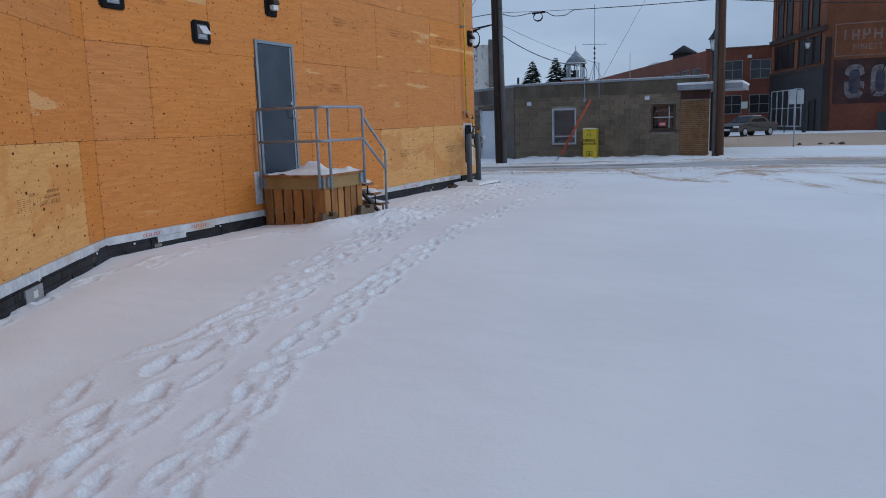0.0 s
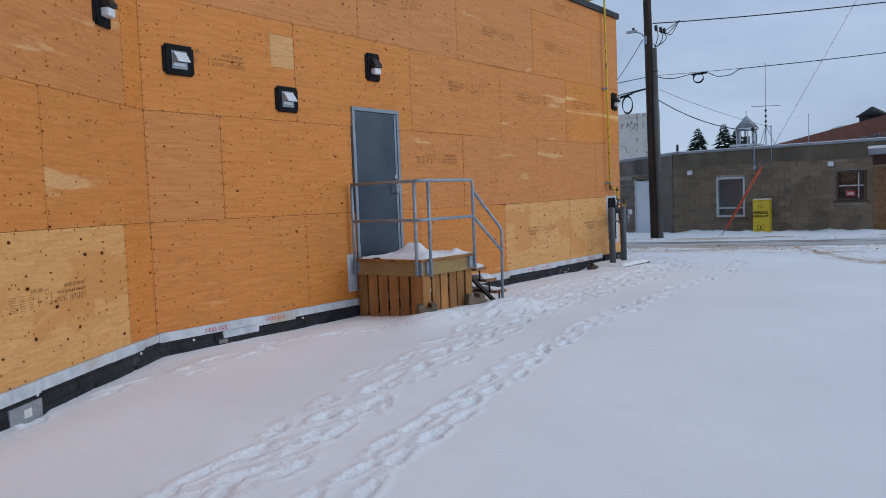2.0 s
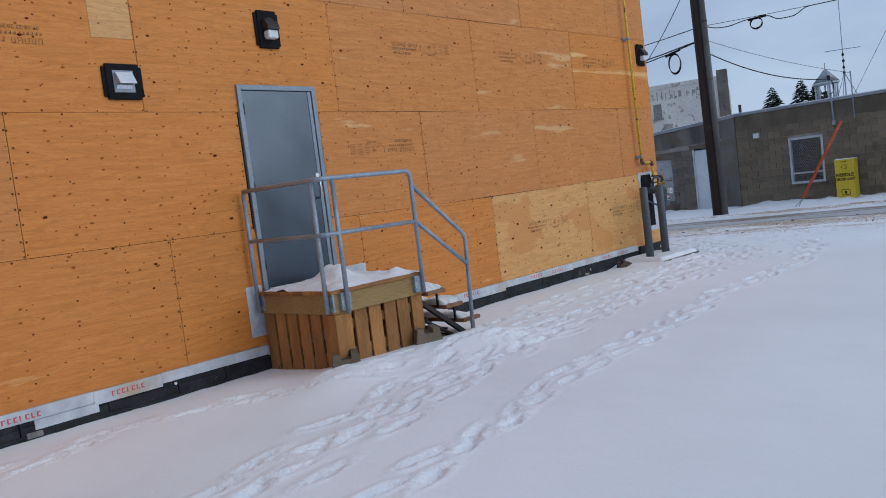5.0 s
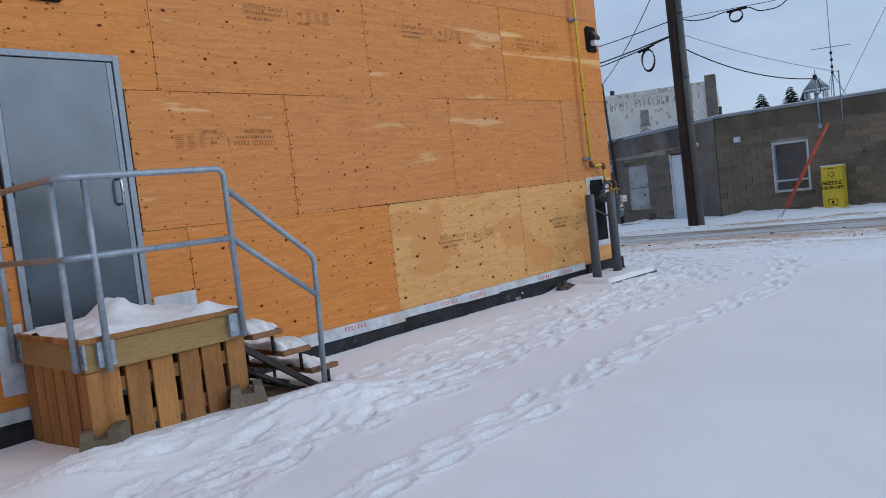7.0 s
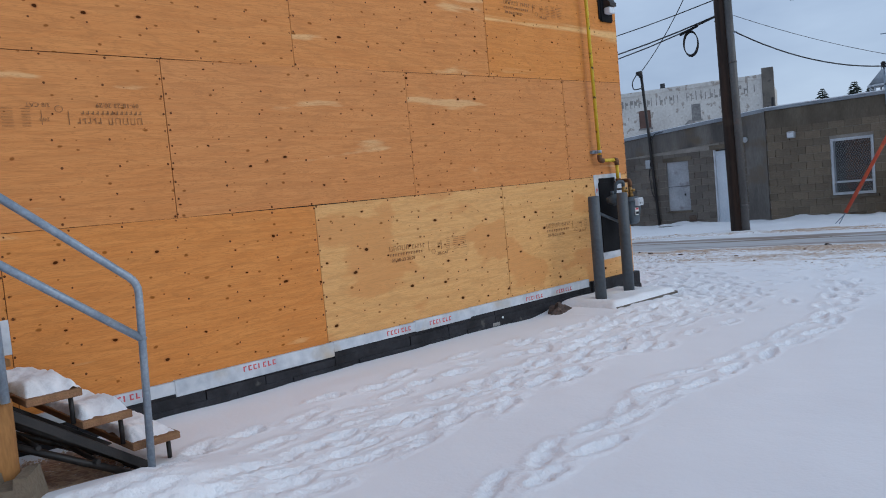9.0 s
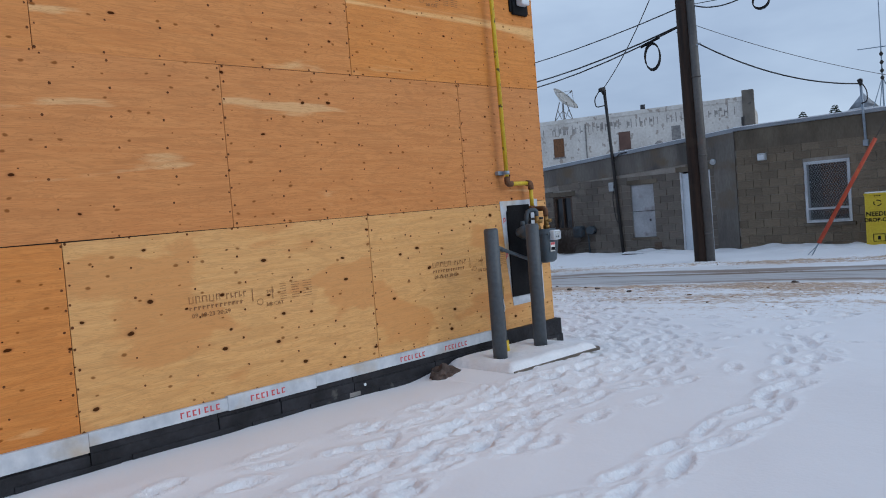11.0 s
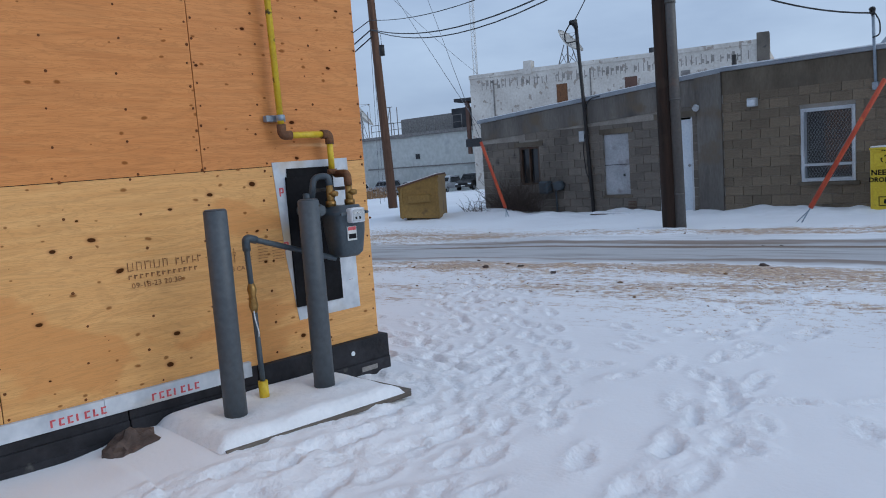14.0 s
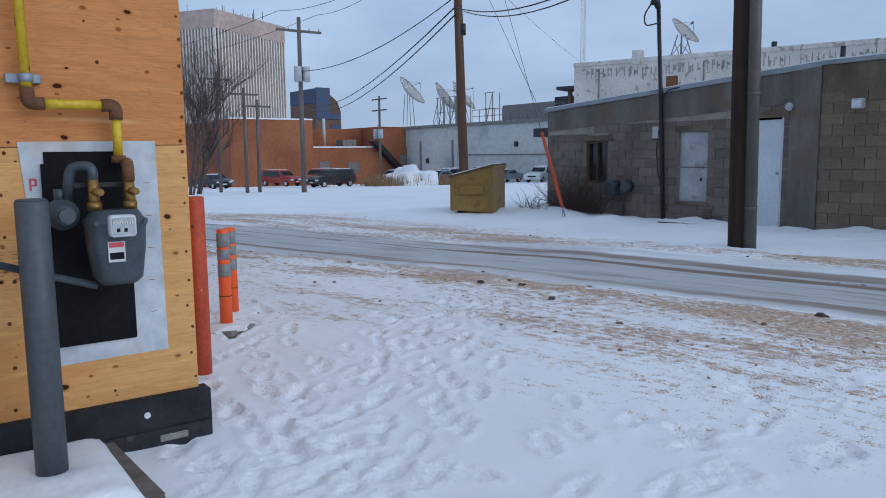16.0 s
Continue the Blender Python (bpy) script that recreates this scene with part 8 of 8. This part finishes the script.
for x in (0.15, 2.75):
    for z in (5.2, 1.75):
        facade_window(rb, Matrix.Translation((x, 85.2, z)), 1.75, 1.75, (1, 1), CONCRETE, CAR_GLASS if z > 3 else DARK_GLASS_FAR)
part("notice", box(1.95, 85.0, 2.2, 2.55, 85.06, 2.9), PAPER, rb)
part("lamp", box(2.4, 84.9, 7.2, 2.8, 85.2, 7.5), WHITE_PLASTIC, rb)
cup = part("cupola", box(-6.6, 96.5, 8.2, -4.4, 98.7, 8.95), BLACK_STEEL, rb)
part("cupola_roof", tube([(-5.5, 97.6, 8.95), (-5.5, 97.6, 9.95)], [1.7, 0.1], 8), ROOF_DARK, cup)

# corner building with shopfront and painted side wall
cb = tagged(new("corner_brick_building"), "three-storey ochre brick corner building with dark shopfront", "building")
NE, NW = (9.15, 72.0), (4.72, 84.6)
part("wall", prism([NE, NW, (16, 96), (34, 90), (34, 72.0)], "z", -1, 15.5), BRICK_OCHRE, cb)
mf = Matrix.Translation((NW[0], NW[1], 0)) @ Matrix.Rotation(math.atan2(NE[1] - NW[1], NE[0] - NW[0]), 4, "Z")
lf = math.hypot(NE[0] - NW[0], NE[1] - NW[1])


def on_front(name, u0, u1, z0_, z1_, proud, material, label=""):
    bm_ = bmesh.new()
    add_box(bm_, u0, -proud, z0_, u1, 0.02, z1_, 0.0, mf)
    return part(name, bm_, material, cb, label)


on_front("shopfront", 0.0, lf, -0.6, 5.15, 0.16, CHARCOAL, "charcoal shopfront surround")
on_front("cornice", -0.1, lf + 0.15, 8.15, 8.55, 0.32, TRIM_DARK)
on_front("cornice", -0.1, lf + 0.15, 5.15, 5.45, 0.22, TRIM_DARK)
on_front("cornice", -0.1, lf + 0.15, 12.6, 13.1, 0.4, TRIM_DARK)
for u in (0.0, lf * 0.48, lf - 0.7):
    on_front("pilaster", u, u + 0.7, 5.45, 12.6, 0.10, BRICK_OCHRE)
for u0 in (1.1, 7.4):
    for k in range(3 if u0 < 5 else 3):
        facade_window(cb, mf @ Matrix.Translation((u0 + k * 1.75, -0.02, 5.75)), 1.35, 2.1, (0, 1), TRIM_DARK, DARK_GLASS_FAR)
    for k in range(2):
        facade_window(cb, mf @ Matrix.Translation((u0 + 0.4 + k * 2.4, -0.02, 8.9)), 1.4, 2.9, (0, 1), TRIM_DARK, DARK_GLASS_FAR)
        on_front("arch", u0 + 0.2 + k * 2.4, u0 + 2.0 + k * 2.4, 11.85, 12.15, 0.14, TRIM_DARK)
        on_front("window_sill", u0 + 0.2 + k * 2.4, u0 + 2.0 + k * 2.4, 8.62, 8.80, 0.16, TRIM_DARK)
for k in range(5):
    facade_window(cb, mf @ Matrix.Translation((1.0 + k * 1.62, -0.17, 0.45)), 1.45, 3.2, (0, 1), SIGN_BACK, DARK_GLASS_FAR)
facade_window(cb, mf @ Matrix.Translation((10.8, -0.17, 0.0)), 1.2, 2.6, (0, 0), BLACK_STEEL, DARK_GLASS_FAR)
part("quoin", box(9.05, 71.9, -0.6, 9.55, 72.0, 7.6), TRIM_DARK, cb)
letters("FINEST", 0.66, FADED_PAINT, Matrix.Translation((11.05, 71.99, 6.45)) @ FRONT, cb, "painted_lettering", 0.01, "LEFT", 1.1)
bm = bmesh.new()
u = 10.4
for k, w_ in enumerate((0.30, 0.52, 0.5, 0.6)):
    add_box(bm, u, 71.97, 7.25, u + 0.14, 71.998, 8.05)
    if k > 0:
        add_box(bm, u + w_ - 0.14, 71.97, 7.25 if k != 2 else 7.65, u + w_, 71.998, 8.05)
        add_box(bm, u + 0.14, 71.97, 7.55, u + w_ - 0.14, 71.998, 7.70)
    u += w_ + 0.26
for k in range(9):
    add_box(bm, u, 71.97, 7.25, u + 0.14, 71.998, 8.05)
    add_box(bm, u + 0.14, 71.97, 7.9 - 0.6 * (k % 2), u + 0.42, 71.998, 8.05 - 0.6 * (k % 2))
    u += 0.75
for a, b, c, d_ in ((9.75, 24, 8.50, 8.58), (9.75, 24, 5.98, 6.06), (9.75, 9.83, 5.98, 8.58)):
    add_box(bm, a, 71.97, c, b, 71.998, d_)
part("painted_sign", bm, FADED_PAINT, cb, "faded painted wall sign")
part("mural_ground", box(9.75, 71.96, 2.2, 33, 71.99, 5.75), mat("worn_mural_ground", (0.034, 0.016, 0.016), (0.075, 0.033, 0.028), 0.9, 0.9, 0.1, fine=6), cb, "dark weathered mural ground")
mural_pale = mat("worn_mural", (0.09, 0.07, 0.07), (0.26, 0.235, 0.235), 2.2, 0.9, 0.1, fine=8)
mural_ink = mat("worn_mural_ink", (0.030, 0.034, 0.060), (0.085, 0.070, 0.085), 1.6, 0.9, 0.1, fine=8)
for k in range(8):
    cx, w_, h_ = 11.3 + k * 1.75, 0.72 - 0.12 * (k % 2), 1.35 - 0.1 * (k % 3)
    ring = [(cx + w_ * math.copysign(abs(math.cos(a)) ** 0.6, math.cos(a)), 3.95 + h_ * math.copysign(abs(math.sin(a)) ** 0.6, math.sin(a))) for a in (2 * math.pi * i / 24 for i in range(24))]
    core = [(cx + 0.55 * (p - cx) + 0.06 * (k % 2), 3.95 + 0.72 * (q - 3.95)) for p, q in ring]
    for i in range(24):
        if (i * 7 + k * 5) % 11 == 0:
            continue
        p, q = ring[i], ring[(i + 1) % 24]
        part("mural_stroke", prism([p, q, core[(i + 1) % 24], core[i]], "y", 71.935, 71.958), mural_pale, cb)
    part("mural_shape", prism(core, "y", 71.94, 71.957), mural_ink, cb)
part("lower_wall", box(9.6, 71.93, -0.6, 33, 71.995, 2.2), BRICK_RED, cb)
part("fence", box(13.0, 70.5, -0.4, 30, 70.7, 1.5, 0.02), ROOF_DARK, cb)


def street_lamp(x, y, h):
    ob = thing("street_lamp", "black cast-iron lantern street lamp", "street lamp", x, y, ground_z(x, y), group="street lamps")
    part("base", tube([(0, 0, -0.1), (0, 0, 0.5), (0, 0, 0.9)], [0.16, 0.15, 0.08], 10), BLACK_STEEL, ob)
    part("post", tube([(0, 0, 0.8), (0, 0, h - 0.75)], [0.075, 0.06], 10), BLACK_STEEL, ob)
    part("collar", tube([(0, 0, h - 0.8), (0, 0, h - 0.68)], [0.07, 0.16], 10), BLACK_STEEL, ob)
    part("lantern", tube([(0, 0, h - 0.68), (0, 0, h - 0.22)], [0.12, 0.20], 6), WHITE_PLASTIC, ob, "pale glass lantern")
    part("cap", tube([(0, 0, h - 0.22), (0, 0, h - 0.16), (0, 0, h + 0.06), (0, 0, h + 0.2)], [0.24, 0.22, 0.06, 0.01], 8), BLACK_STEEL, ob)
    for k in range(4):
        a = math.pi / 4 + k * math.pi / 2
        part("bar", tube([(0.12 * math.cos(a), 0.12 * math.sin(a), h - 0.68), (0.20 * math.cos(a), 0.20 * math.sin(a), h - 0.22)], 0.012, 4), BLACK_STEEL, ob)


street_lamp(4.05, 36.0, 4.85)
street_lamp(7.75, 68.0, 7.1)

sp = thing("street_sign", "two blank sign backs on a steel post in the snowbank", "street sign", 7.28, 36.8, ground_z(7.28, 36.8) - 0.05)
part("post", tube([(0, 0, -0.2), (0, 0, 2.5)], 0.03, 6), GALV, sp)
part("sign", box(-0.24, -0.05, 1.85, 0.02, -0.03, 2.45, 0.01), SIGN_BACK, sp)
part("sign", box(0.05, -0.02, 1.85, 0.32, 0.0, 2.43, 0.01, Matrix.Rotation(0.3, 4, "Z")), SIGN_BACK, sp)
pm = thing("parking_meter", "dark parking meter on the far pavement", "parking meter", 6.3, 70.0, ground_z(6.3, 70.0))
part("post", tube([(0, 0, -0.1), (0, 0, 1.2)], 0.05, 6), BLACK_STEEL, pm)
part("head", tube([(0, 0, 1.2), (0, 0, 1.35), (0, 0, 1.6)], [0.08, 0.13, 0.05], 8), BLACK_STEEL, pm)
for x, y, s in ((7.5, 41.2, 0.12), (8.4, 41.5, 0.10), (9.3, 41.3, 0.14), (8.9, 41.7, 0.1)):
    c = tagged(part("dirty_clod", lump(x * 10, s, s * 1.3, s * 0.7, 0.7, 2, 2.0), ROCK), "frozen lump of dirty snow on the street", "snow clod", "clods on the street")
    c.matrix_basis = pose(x, y, ground_z(x, y) - 0.01)

yl = thing("utility_vehicle", "yellow utility vehicle seen past the corner", "vehicle", -58.0, 33.6, ground_z(-58, 33.6), 20)
part("body", box(-1.6, -0.9, 0.4, 1.6, 0.9, 1.4, 0.08), YELLOW_BOX, yl)
part("cab", box(-0.5, -0.85, 1.4, 1.2, 0.85, 2.6, 0.1), YELLOW_BOX, yl)
part("mast", tube([(-0.8, 0, 1.4), (-1.2, 0.1, 4.6)], 0.22, 8), YELLOW_BOX, yl)
for x in (-1.0, 1.0):
    for y in (-0.8, 0.8):
        part("wheel", tube([(x, y - 0.15, 0.4), (x, y + 0.15, 0.4)], 0.4, 12), TYRE, yl)
